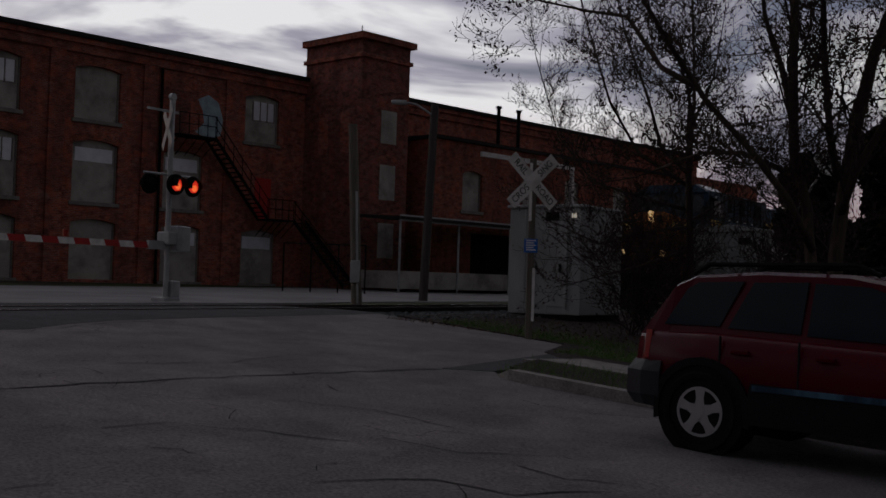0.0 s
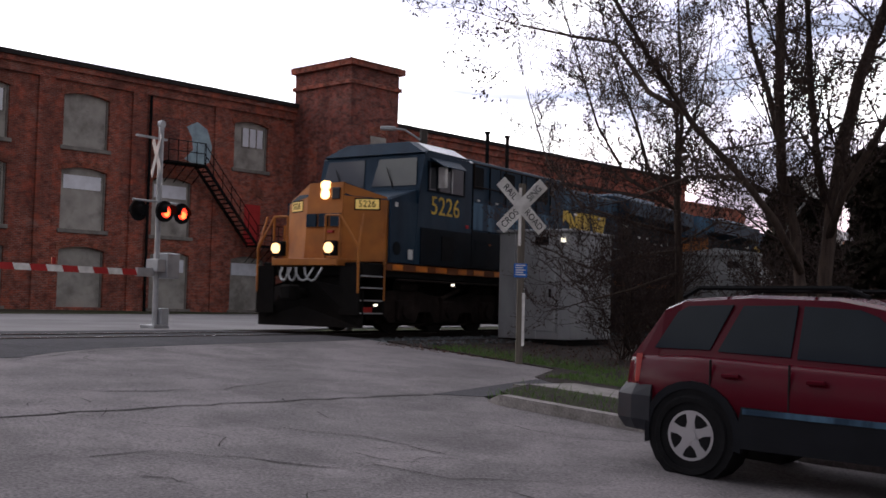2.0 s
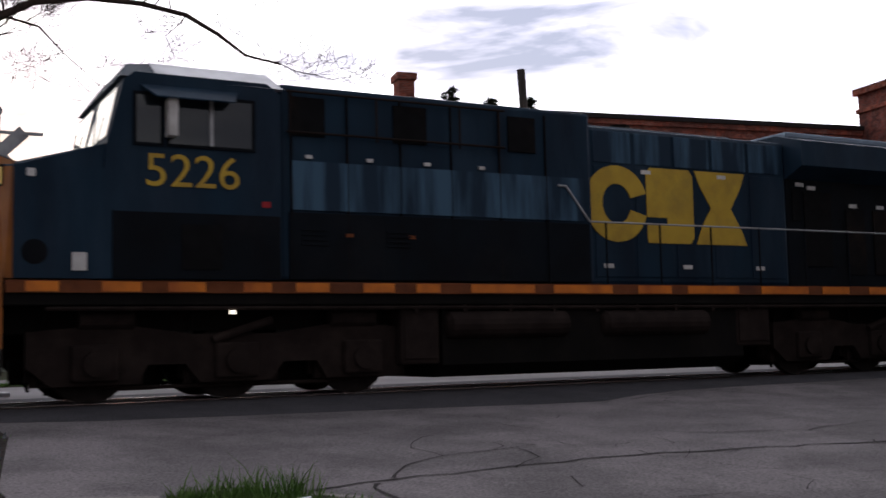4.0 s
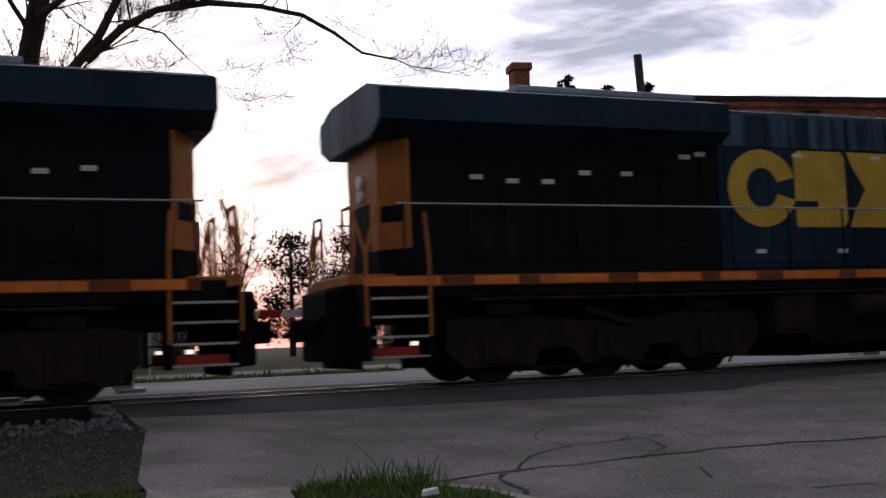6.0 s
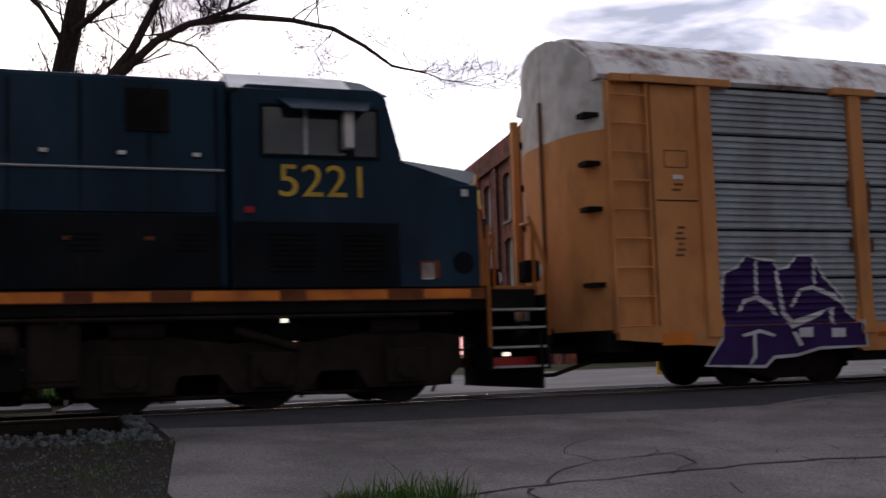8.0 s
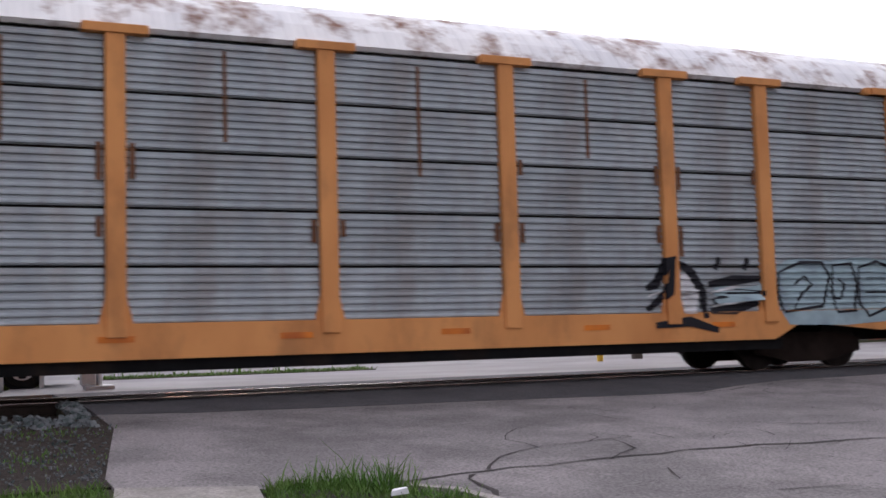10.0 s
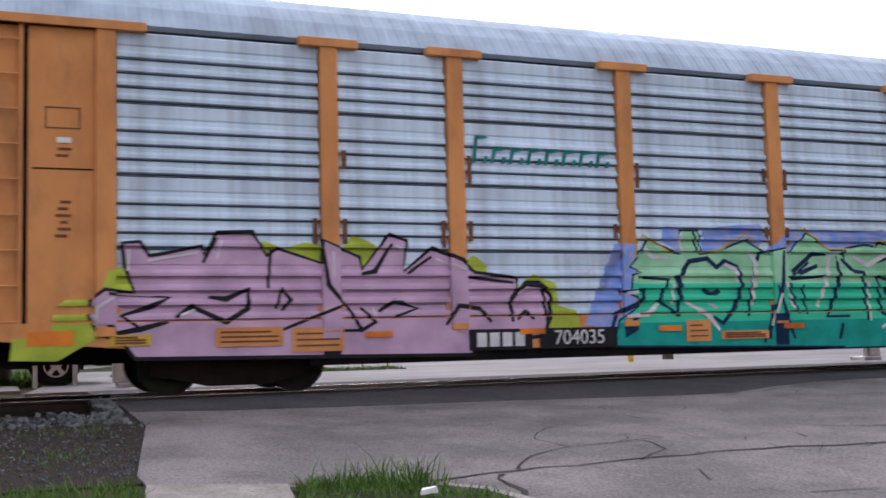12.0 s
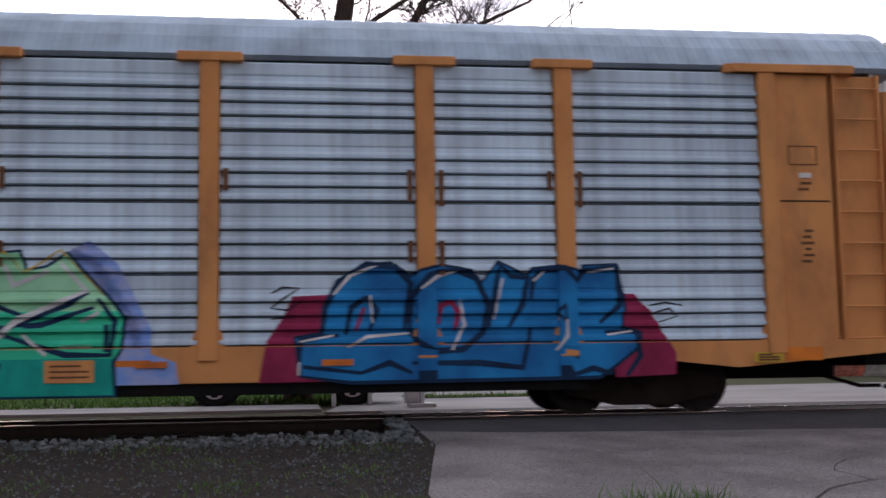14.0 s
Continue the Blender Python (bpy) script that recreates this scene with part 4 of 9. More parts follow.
def letters_blocks(parent, x0, y, z0, w, h, sgn, material):
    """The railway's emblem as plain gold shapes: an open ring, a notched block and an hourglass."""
    d = 0.012
    lo, hi = (y - d, y + 0.004) if sgn < 0 else (y - 0.004, y + d)
    def putp(poly):
        return poly if sgn < 0 else [(2 * (x0 + w / 2) - px, pz) for px, pz in poly]
    ring, n = [], 28
    cx, cz = x0 + w * 0.185, z0 + h / 2
    for k in range(n + 1):
        a = 0.3 + (2 * math.pi - 0.6) * k / n
        ring.append((cx + math.cos(a) * w * 0.185, cz + math.sin(a) * h / 2))
    for k in range(n, -1, -1):
        a = 0.3 + (2 * math.pi - 0.6) * k / n
        ring.append((cx + math.cos(a) * w * 0.085, cz + math.sin(a) * h * 0.26))
    blk = [(0.37, 0), (0.63, 0), (0.655, .08), (0.655, .92), (.63, 1), (.39, 1), (.365, .92), (.365, .34), (.49, .34), (.49, .26), (.365, .26), (.365, .08)]
    hour = [(0.67, 0), (.70, .2), (.77, .5), (.70, .8), (.67, 1), (1.0, 1), (.97, .8), (.90, .5), (.97, .2), (1.0, 0)]
    for poly in (ring, [(x0 + a * w, z0 + b * h) for a, b in blk], [(x0 + a * w, z0 + b * h) for a, b in hour]):
        part("emblem_shape", prism(B(), putp(poly), "y", lo, hi), material, parent, "worn gold emblem shape")


def locomotive(number, label, logo0, logo1, num_x=4.06):
    L = 22.3
    lo = thing("locomotive", label, "locomotive", group="locomotives of the train")
    sill = part("underframe", box(box(B(), 0.9, L - 0.9, -1.45, 1.45, 1.28, 1.58, bev=0.02), 1.0, L - 1.0, -0.9, 0.9, 0.95, 1.3), "grime", lo)
    # side sill with reflective dashes
    for s in (-1, 1):
        y = s * 1.5
        a, b = min(y, y + 0.03 * s), max(y, y + 0.03 * s)
        part("sill_band", box(B(), 1.72, L - 1.25, s * 1.45 if s > 0 else y, y if s > 0 else s * 1.45, 1.44, 1.60), "stripe_dull", lo, "rusty orange side sill")
        u = 1.95
        k = 0
        while u < L - 1.6:
            ln = (0.5 if k % 3 else 0.4) if u < 8 and number == "5226" else (1.15 if k % 3 else 0.7)
            part("reflective_dash", box(B(), u, u + ln, min(y, y + s * 0.008), max(y, y + s * 0.008), 1.455, 1.585), "stripe", lo)
            u += ln + (0.42 if k % 2 else 0.62) * 0.85
            k += 1
    # nose
    zt, zb = 3.42, 1.62
    plan_n = [(1.30, -0.55), (1.72, -1.45), (3.05, -1.5), (3.05, 1.5), (1.72, 1.45), (1.30, 0.55)]
    nose = part("nose", loft(B(), [[(x, y, zb) for x, y in plan_n], [(x + (0.06 if x < 2 else 0), y, 3.12 - (0.0 if abs(y) < 1 else 0.10)) for x, y in plan_n]]), "yellow", lo, "yellow-orange nose with two lamps")
    part("nose_top", loft(B(), [[(1.36, -0.55, 3.13), (1.78, -1.45, 3.03), (3.05, -1.5, 3.03), (3.05, 1.5, 3.03), (1.78, 1.45, 3.03), (1.36, 0.55, 3.13)],
                                [(1.42, -0.5, 3.44), (1.85, -1.38, 3.10), (3.05, -1.48, 3.42), (3.05, 1.48, 3.42), (1.85, 1.38, 3.10), (1.42, 0.5, 3.44)]]), "blue", lo)
    part("nose_front_plate", loft(B(), [[(1.27, -0.54, 1.7), (1.27, 0.54, 1.7), (1.33, 0.54, 1.7), (1.33, -0.54, 1.7)], [(1.36, -0.5, 3.44), (1.36, 0.5, 3.44), (1.42, 0.5, 3.44), (1.42, -0.5, 3.44)]]), "yellow", nose)
    for s in (-1, 1):
        part("nose_side", box(B(), 1.8, 3.06, min(s * 1.46, s * 1.525), max(s * 1.46, s * 1.525), 1.62, 3.05), "blue", lo)
        # angled cheek plate in yellow above the chamfer
        part("nose_cheek", loft(B(), [[(1.28, s * 0.55, 1.64), (1.70, s * 1.46, 1.64), (1.76, s * 1.44, 1.64), (1.34, s * 0.53, 1.64)], [(1.37, s * 0.51, 3.42), (1.80, s * 1.40, 3.10), (1.86, s * 1.38, 3.08), (1.43, s * 0.49, 3.40)]]), "yellow", nose)
        ang = math.degrees(math.atan2(0.42, 0.9)) * -s
        nb = part("number_board", box(B(), -0.03, 0.0, -0.27, 0.27, -0.11, 0.11, bev=0.01), "board_lit", lo, "lit number board", m=pose(1.58, s * 1.02, 2.93, 0, 0, ang))
        part("board_rim", box(B(), -0.012, 0.01, -0.30, 0.30, -0.14, 0.14), "black", nb)
        text("road_number", number, 0.215, "sign_black", nb, pose(-0.036, 0, 0, 90, 0, -90), sx=0.95)
    lampx = 1.32
    for z in (3.17, 3.37):
        part("headlamp", tube(tube(B(), (lampx - 0.03, 0, z), (lampx + 0.1, 0, z), 0.115, n=16), (lampx - 0.034, 0, z), (lampx - 0.03, 0, z), 0.09, n=16), "lamp_warm", lo, "lit round headlamp")
    part("nose_window", box(B(), 1.30, 1.40, -0.42, -0.20, 3.05, 3.32, bev=0.02), "glass", lo)
    part("nose_emblem", box(box(box(B(), 1.24, 1.3, -0.5, -0.22, 2.42, 2.72), 1.24, 1.3, -0.12, 0.12, 2.42, 2.72), 1.24, 1.3, 0.2, 0.48, 2.42, 2.72), "blue", lo, "dark blue emblem bars")
    part("nose_mark", box(B(), 1.25, 1.3, -0.3, -0.1, 2.28, 2.33), "red_paint", lo)
    # cab
    cab_side = [(2.75, 1.62), (5.3, 1.62), (5.3, 4.22), (5.1, 4.36), (3.28, 4.36), (3.14, 4.25), (2.93, 3.42)]
    cab = part("cab", loft(B(), [[(x, -1.53, z) for x, z in cab_side], [(x, 1.53, z) for x, z in cab_side]]), "blue", lo, "dark blue wide cab with a pale roof")
    part("cab_roof_front", loft(B(), [[(3.1, -1.5, 4.30), (3.6, -1.51, 4.30), (3.6, 1.51, 4.30), (3.1, 1.5, 4.30)], [(3.3, -0.92, 4.61), (3.6, -0.95, 4.63), (3.6, 0.95, 4.63), (3.3, 0.92, 4.61)]]), "blue", cab)
    part("cab_roof", loft(B(), [[(3.602, -1.52, 4.30), (5.34, -1.54, 4.30), (5.34, 1.54, 4.30), (3.602, 1.52, 4.30)], [(3.602, -0.95, 4.64), (5.3, -0.95, 4.64), (5.3, 0.95, 4.64), (3.602, 0.95, 4.64)]]), "silver_roof", cab, "pale silver roof panel")
    for y0, y1 in ((-1.42, -0.12), (0.12, 1.42)):
        part("windshield", loft(B(), [[(2.93, y0, 3.50), (2.93, y1, 3.50), (2.98, y1, 3.50), (2.98, y0, 3.50)], [(3.10, y0 + 0.1, 4.18), (3.10, y1 - 0.1, 4.18), (3.16, y1 - 0.1, 4.18), (3.16, y0 + 0.1, 4.18)]]), "glass", cab)
        part("wiper", pipe(B(), [(2.9, (y0 + y1) / 2, 3.45), (2.99, (y0 + y1) / 2 + 0.25, 3.95)], 0.012), "black", cab)
    for s in (-1, 1):
        for a, b in ((3.3, 3.62), (3.74, 4.88)):
            wn = part("cab_window", box(B(), a, b, min(s * 1.5, s * 1.545), max(s * 1.5, s * 1.545), 3.42, 4.06), "glass", cab)
            fr = B()
            for q in ((a - 0.04, b + 0.04, 3.38, 3.42), (a - 0.04, b + 0.04, 4.06, 4.10), (a - 0.04, a, 3.42, 4.06), (b, b + 0.04, 3.42, 4.06)):
                box(fr, q[0], q[1], min(s * 1.53, s * 1.56), max(s * 1.53, s * 1.56), q[2], q[3])
            part("window_frame", fr, "blue_grey", wn)
        part("sun_visor", loft(B(), [[(3.35, s * 1.54, 4.2), (4.68, s * 1.54, 4.2), (4.68, s * 1.54, 4.17), (3.35, s * 1.54, 4.17)], [(3.5, s * 1.82, 4.0), (4.55, s * 1.82, 4.0), (4.55, s * 1.82, 3.98), (3.5, s * 1.82, 3.98)]]), "blue", cab)
        part("mirror", box(B(), 3.68, 3.80, min(s * 1.56, s * 1.75), max(s * 1.56, s * 1.75), 3.5, 4.0), "white", cab)
        text("road_number", number, 0.63, "letter", lo, pose(num_x, s * 1.54, 3.04, 90, 0, 0 if s < 0 else 180), "gold road number", sx=1.05)
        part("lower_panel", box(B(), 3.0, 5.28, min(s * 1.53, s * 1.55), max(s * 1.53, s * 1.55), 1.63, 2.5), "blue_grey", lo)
        part("window_bar", box(B(), 4.28, 4.33, min(s * 1.54, s * 1.565), max(s * 1.54, s * 1.565), 3.42, 4.06), "mast", cab)
        if number == "5226":
            part("cab_grille", box(B(), 3.9, 4.45, min(s * 1.55, s * 1.565), max(s * 1.55, s * 1.565), 1.75, 2.35), "black", lo)
        else:
            for a in (3.2, 4.2):
                for k in range(8):
                    part("louvre", box(B(), a, a + 0.62, min(s * 1.55, s * 1.57), max(s * 1.55, s * 1.57), 1.84 + k * 0.07, 1.87 + k * 0.07), "black", lo)
            part("notice", box(B(), 2.42, 2.7, min(s * 1.53, s * 1.545), max(s * 1.53, s * 1.545), 1.74, 1.98), "stripe_dull", lo, "orange notice plate")
        part("hand_mark", tube(B(), (2.05, s * 1.526, 1.95), (2.05, s * 1.53, 1.95), 0.16, n=20), "blue_grey", lo, "round faded seal")
        part("flag_sticker", box(B(), 5.02, 5.14, min(s * 1.53, s * 1.545), max(s * 1.53, s * 1.545), 2.62, 2.7), "flag_red", lo)
        part("placard", box(B(), 2.5, 2.68, min(s * 1.53, s * 1.545), max(s * 1.53, s * 1.545), 1.72, 1.95), "white", lo)
        part("nose_label", box(B(), 1.95, 2.05, min(s * 1.53, s * 1.54), max(s * 1.53, s * 1.54), 2.9, 3.0), "white", lo)
    # electrical cabinet section behind the cab
    aux = part("equipment_cabinet", box(B(), 5.32, 10.7, -1.42, 1.42, 1.62, 4.42, bev=0.06), "blue", lo)
    for s in (-1, 1):
        ya, yb = min(s * 1.42, s * 1.455), max(s * 1.42, s * 1.455)
        part("faded_panel", box(B(), 5.5, 10.5, ya, yb, 2.62, 3.32), "blue_fade" if number == "5226" else "blue", aux, "chalky faded blue panel")
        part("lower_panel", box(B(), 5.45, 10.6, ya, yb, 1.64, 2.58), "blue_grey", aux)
        for a, b in (((5.5, 6.0), (7.1, 7.65), (9.1, 9.6)) if number == "5226" else ((6.1, 6.65), (8.3, 8.8), (9.5, 10.4))):
            part("grille", box(B(), a, b, ya, yb, 3.68, 4.24), "black", aux)
        if number == "5226":
            rl = B()
            for z in (3.72, 4.3):
                tube(rl, (5.4, s * 1.5, z), (9.0, s * 1.5, z), 0.018)
            for a in (5.45, 6.8, 8.2, 8.9):
                tube(rl, (a, s * 1.5, 3.65), (a, s * 1.5, 4.32), 0.016)
            part("roof_handrail", rl, "truck", aux)
        for k in range(6):
            part("panel_joint", box(B(), 5.48 + k * 0.86, 5.5 + k * 0.86, ya, yb + 0.004 if s > 0 else yb, 1.66, 4.3), "black", aux)
        for a in (5.62, 6.95):
            for k in range(4):
                part("louvre", box(B(), a, a + 0.4, min(s * 1.452, s * 1.47), max(s * 1.452, s * 1.47), 2.12 + k * 0.07, 2.15 + k * 0.07), "blue_grey", aux)
        for k in range(4):
            part("label_plate", box(B(), 5.7 + k * 0.95, 5.8 + k * 0.95, ya + s * 0.01, yb + s * 0.01, 3.36, 3.41), "white", aux)
        for k in range(2):
            part("latch", box(B(), 6.3 + k * 1.0, 6.42 + k * 1.0, ya + s * 0.01, yb + s * 0.01, 2.25, 2.3), "stripe_dull", aux)
        part("step_lamp", box(B(), 4.58, 4.66, min(s * 1.42, s * 1.47), max(s * 1.42, s * 1.47), 1.16, 1.21), "lamp_step", lo, "lit white step lamp")
        part("step_lamp", box(B(), 1.36, 1.45, min(s * 1.42, s * 1.47), max(s * 1.42, s * 1.47), 0.62, 0.67), "lamp_step", lo, "lit white step lamp")
        part("step_lamp", box(B(), L - 1.45, L - 1.36, min(s * 1.42, s * 1.47), max(s * 1.42, s * 1.47), 0.62, 0.67), "lamp_step", lo, "lit white step lamp")
    # engine hood
    hood = part("engine_hood", box(box(B(), 10.7, 15.36, -1.12, 1.12, 1.6, 4.3, bev=0.08), 10.9, 14.4, -0.75, 0.75, 4.3, 4.4, bev=0.04), "blue", lo)
    for s in (-1, 1):
        for k in range(5):
            x = 10.95 + k * 0.87
            part("hood_door", box(B(), x, x + 0.79, min(s * 1.12, s * 1.135), max(s * 1.12, s * 1.135), 1.75, 3.62, bev=0.008), "blue", hood)
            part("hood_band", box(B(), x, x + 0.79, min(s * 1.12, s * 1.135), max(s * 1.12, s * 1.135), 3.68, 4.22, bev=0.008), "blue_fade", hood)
        l0, l1 = (logo0 if s < 0 else logo1)
        letters_blocks(hood, l0, s * 1.137, 2.34, l1 - l0, 1.30, s, "letter")
        for k in range(5):
            part("label_plate", box(B(), 11.1 + k * 0.85, 11.3 + k * 0.85, min(s * 1.137, s * 1.15), max(s * 1.137, s * 1.15), 1.9 + (k % 2) * 1.62, 1.97 + (k % 2) * 1.62), "white", hood)
    part("exhaust_stack", tube(box(B(), 12.0, 12.9, -0.3, 0.3, 4.38, 4.52, bev=0.03), (12.4, 0, 4.5), (12.4, 0, 4.6), 0.2), "grime", hood)
    part("horn", pipe(B(), [(10.5, 0.5, 4.38), (10.5, 0.5, 4.56), (10.1, 0.5, 4.58)], 0.05), "mast", hood)
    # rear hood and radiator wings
    # near-black blue_grey puts the shade of the wings into the hood's colour
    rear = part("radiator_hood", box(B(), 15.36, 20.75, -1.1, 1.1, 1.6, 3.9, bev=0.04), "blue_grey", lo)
    tail = [(20.75, -1.11), (20.8, -1.11), (21.12, -0.7), (21.12, 0.7), (20.8, 1.11), (20.75, 1.11)]
    part("rear_corner", loft(B(), [[(x, y, 2.02) for x, y in tail], [(x, y, 3.64) for x, y in tail]]), "yellow", rear, "orange chamfered rear hood end")
    part("rear_skirt", loft(B(), [[(x, y, 1.6) for x, y in tail], [(x, y, 2.02) for x, y in tail]]), "blue_grey", rear)
    part("wing_end", loft(B(), [[(21.3, y * 0.985, z) for y, z in ((-1.53, 3.84), (-1.53, 4.27), (-0.9, 4.44), (0.9, 4.44), (1.53, 4.27), (1.53, 3.84), (1.1, 3.64), (-1.1, 3.64))], [(21.32, y * 0.985, z) for y, z in ((-1.53, 3.84), (-1.53, 4.27), (-0.9, 4.44), (0.9, 4.44), (1.53, 4.27), (1.53, 3.84), (1.1, 3.64), (-1.1, 3.64))]]), "blue_fade", rear, "faded blue end of the radiator wings")
    wing_sec = [(-1.53, 3.82), (-1.53, 4.28), (-0.9, 4.46), (0.9, 4.46), (1.53, 4.28), (1.53, 3.82), (1.1, 3.62), (-1.1, 3.62)]
    part("radiator_overhang", loft(B(), [[(15.36, y, z) for y, z in wing_sec], [(21.3, y, z) for y, z in wing_sec]]), "blue", lo, "overhanging blue radiator wings")
    part("radiator_top", box(B(), 15.6, 18.9, -0.95, 0.95, 4.44, 4.56, bev=0.03), "roof_galv", lo)
    for s in (-1, 1):
        ya, yb = min(s * 1.1, s * 1.125), max(s * 1.1, s * 1.125)
        for k, (a, b, z0, z1) in enumerate(((15.5, 15.7, 2.85, 3.45), (15.8, 16.5, 2.0, 3.4), (16.9, 17.4, 1.85, 3.1), (17.65, 18.05, 1.85, 3.1), (18.3, 18.65, 1.85, 2.95), (18.9, 19.25, 1.85, 2.95), (19.5, 19.85, 1.85, 3.0))):
            part("grille", box(B(), a, b, ya, yb, z0, z1), "black", rear)
            part("label_plate", box(B(), a + 0.1, a + 0.3, ya + s * 0.01, yb + s * 0.01, z1 + 0.04, z1 + 0.11), "white", rear)
        part("end_mark", box(B(), -0.2, 0.2, -0.008, 0.008, 2.42, 2.66), "blue_grey", rear, m=pose(20.963, s * 0.908, 0, 0, 0, -s * 52.0))
        rl = B()
        q = 10.6 if number == "5226" else 9.2
        tube(rl, (q, s * 1.47, 2.62), (21.1, s * 1.47, 2.62), 0.015)
        for k in range(11):
            part("rail_post", tube(B(), (9.8 + k * 1.12, s * 1.47, 1.58), (9.8 + k * 1.12, s * 1.47, 2.62), 0.016), "blue_grey", lo)
        pipe(rl, [(q, s * 1.47, 2.62), (q - 0.45, s * 1.47, 3.18), (5.4 if q < 10 else q - 0.6, s * 1.47, 3.18)], 0.018)
        part("walkway_handrail", rl, "mast", lo)
    part("rear_door", box(B(), 21.11, 21.14, -0.35, 0.35, 1.65, 2.75), "blue_grey", rear)
    for z in (2.9, 3.12):
        part("rear_headlamp", tube(B(), (21.1, 0, z), (21.18, 0, z), 0.1, n=14), "pane_white", rear)
    # fuel tank
    tank = [(-1.35, 0.38), (-1.0, 0.19), (1.0, 0.19), (1.35, 0.38), (1.35, 1.22), (-1.35, 1.22)]
    part("fuel_tank", loft(B(), [[(7.9, y, z) for y, z in tank], [(13.9, y, z) for y, z in tank]]), "grime", lo, "long dark fuel tank")
    for s in (-1, 1):
        for a in (8.0, 10.9):
            part("air_reservoir", tube(tube(tube(B(), (a, s * 1.34, 0.98), (a + 2.1, s * 1.34, 0.98), 0.21, n=16), (a - 0.06, s * 1.34, 0.98), (a, s * 1.34, 0.98), 0.13, 0.21, n=16), (a + 2.1, s * 1.34, 0.98), (a + 2.16, s * 1.34, 0.98), 0.21, 0.13, n=16), "truck", lo, "dusty air reservoir")
        for a, b, z in ((13.75, 14.55, 0.55), (7.2, 7.85, 0.4)):
            bx_ = part("equipment_box", box(B(), a, b, min(s * 0.5, s * 1.36), max(s * 0.5, s * 1.36), z, 1.28, bev=0.03), "truck", lo, "dusty steel box under the frame")
            part("box_lid", box(B(), a + 0.05, b - 0.05, min(s * 1.36, s * 1.385), max(s * 1.36, s * 1.385), z + 0.08, 1.2, bev=0.01), "truck", bx_)
        for k in range(9):
            part("frame_bracket", box(B(), 7.4 + k * 0.82, 7.46 + k * 0.82, min(s * 1.3, s * 1.44), max(s * 1.3, s * 1.44), 1.16, 1.3), "truck", lo)
        part("frame_pipe", pipe(B(), [(2.2, s * 1.42, 1.24), (20.0, s * 1.42, 1.24)], 0.03), "truck", lo)
    loco_truck(lo, 4.75)
    loco_truck(lo, 17.55)
    # end platforms, steps, handrails, couplers, ploughs
    for end in (0, 1):
        def X(u):
            return u if end == 0 else L - u
        def bx(u0, u1, y0, y1, z0, z1, bm=None, bev=0.0):
            return box(bm or B(), min(X(u0), X(u1)), max(X(u0), X(u1)), y0, y1, z0, z1, bev=bev)
        part("anticlimber", bx(0.62, 1.35, -0.95, 0.95, 1.5, 1.66, bev=0.02), "yellow", lo, "yellow end platform edge")
        part("coupler", tube(bx(0.0, 0.35, -0.16, 0.16, 0.72, 1.05, bev=0.05), (X(0.3), 0, 0.88), (X(1.2), 0, 0.88), 0.11), "grime", lo)
        if end == 1:
            part("draft_gear", bx(0.35, 0.95, -0.7, 0.7, 0.42, 1.46, bev=0.06), "grime", lo)
            for y in (-0.62, -0.45, 0.45, 0.62):
                part("cable", pipe(B(), [(X(0.7), y, 1.5), (X(0.25), y * 0.9, 0.95), (X(0.0), y * 0.8, 0.8)], 0.03), "grime", lo)
        pl = [(-1.5, 0.14), (-1.5, 0.95), (-0.4, 1.15), (0.4, 1.15), (1.5, 0.95), (1.5, 0.14)]
        part("plough", loft(B(), [[(X(0.42 + abs(y) * 0.28), y, z) for y, z in pl], [(X(0.47 + abs(y) * 0.28), y, z) for y, z in pl]]) if end == 0 else bx(0.75, 0.8, -0.95, 0.95, 0.3, 1.0), "grime", lo, "dark steel plough plate")
        for y in (-0.55, -0.3, 0.35, 0.6):
            pts = [(X(0.6), y, 1.45)]
            for i in range(1, 7):
                a = math.pi * i / 6
                pts.append((X(0.45 + 0.05 * math.cos(a)), y + 0.17 * (1 - math.cos(a)) * (1 if y < 0 else -1), 1.45 - 0.3 * math.sin(a)))
            part("air_hose", pipe(B(), pts, 0.025), "mast" if end == 0 else "grime", lo, "looped grey air hose" if end == 0 else "looped black air hose")
        for s in (-1, 1):
            sd = part("steps", bx(0.72, 0.78, min(s * 0.95, s * 1.48), max(s * 0.95, s * 1.48), 0.42, 1.5, bx(1.62, 1.68, min(s * 0.95, s * 1.48), max(s * 0.95, s * 1.48), 0.42, 1.5)), "grime", lo)
            for z in (0.46, 0.74, 1.02, 1.28):
                part("tread", bx(0.78, 1.62, min(s * 1.05, s * 1.47), max(s * 1.05, s * 1.47), z - 0.015, z + 0.015), "stripe_dull", sd)
                part("tread_edge", bx(0.78, 1.62, min(s * 1.47, s * 1.485), max(s * 1.47, s * 1.485), z - 0.012, z + 0.02), "mast", sd)
            part("step_reflector", bx(0.85, 1.55, min(s * 1.2, s * 1.25), max(s * 1.2, s * 1.25), 0.47, 0.6), "red_paint", sd)
            hr = []
            hr.append(pipe(B(), [(X(0.72), s * 1.46, 0.9), (X(0.72), s * 1.46, 1.9), (X(0.95), s * 1.40, 2.65)], 0.028))
            hr.append(pipe(B(), [(X(1.66), s * 1.48, 0.75), (X(1.66), s * 1.48, 1.9), (X(1.62), s * 1.44, 2.5)], 0.028))
            hr.append(pipe(B(), [(X(0.68), s * 0.55, 1.6), (X(0.68), s * 0.55, 2.62), (X(0.68), s * 0.95, 2.62), (X(0.72), s * 1.46, 1.9)], 0.028))
            hr.append(pipe(B(), [(X(0.68), s * 0.95, 1.6), (X(0.68), s * 0.95, 2.62)], 0.028))
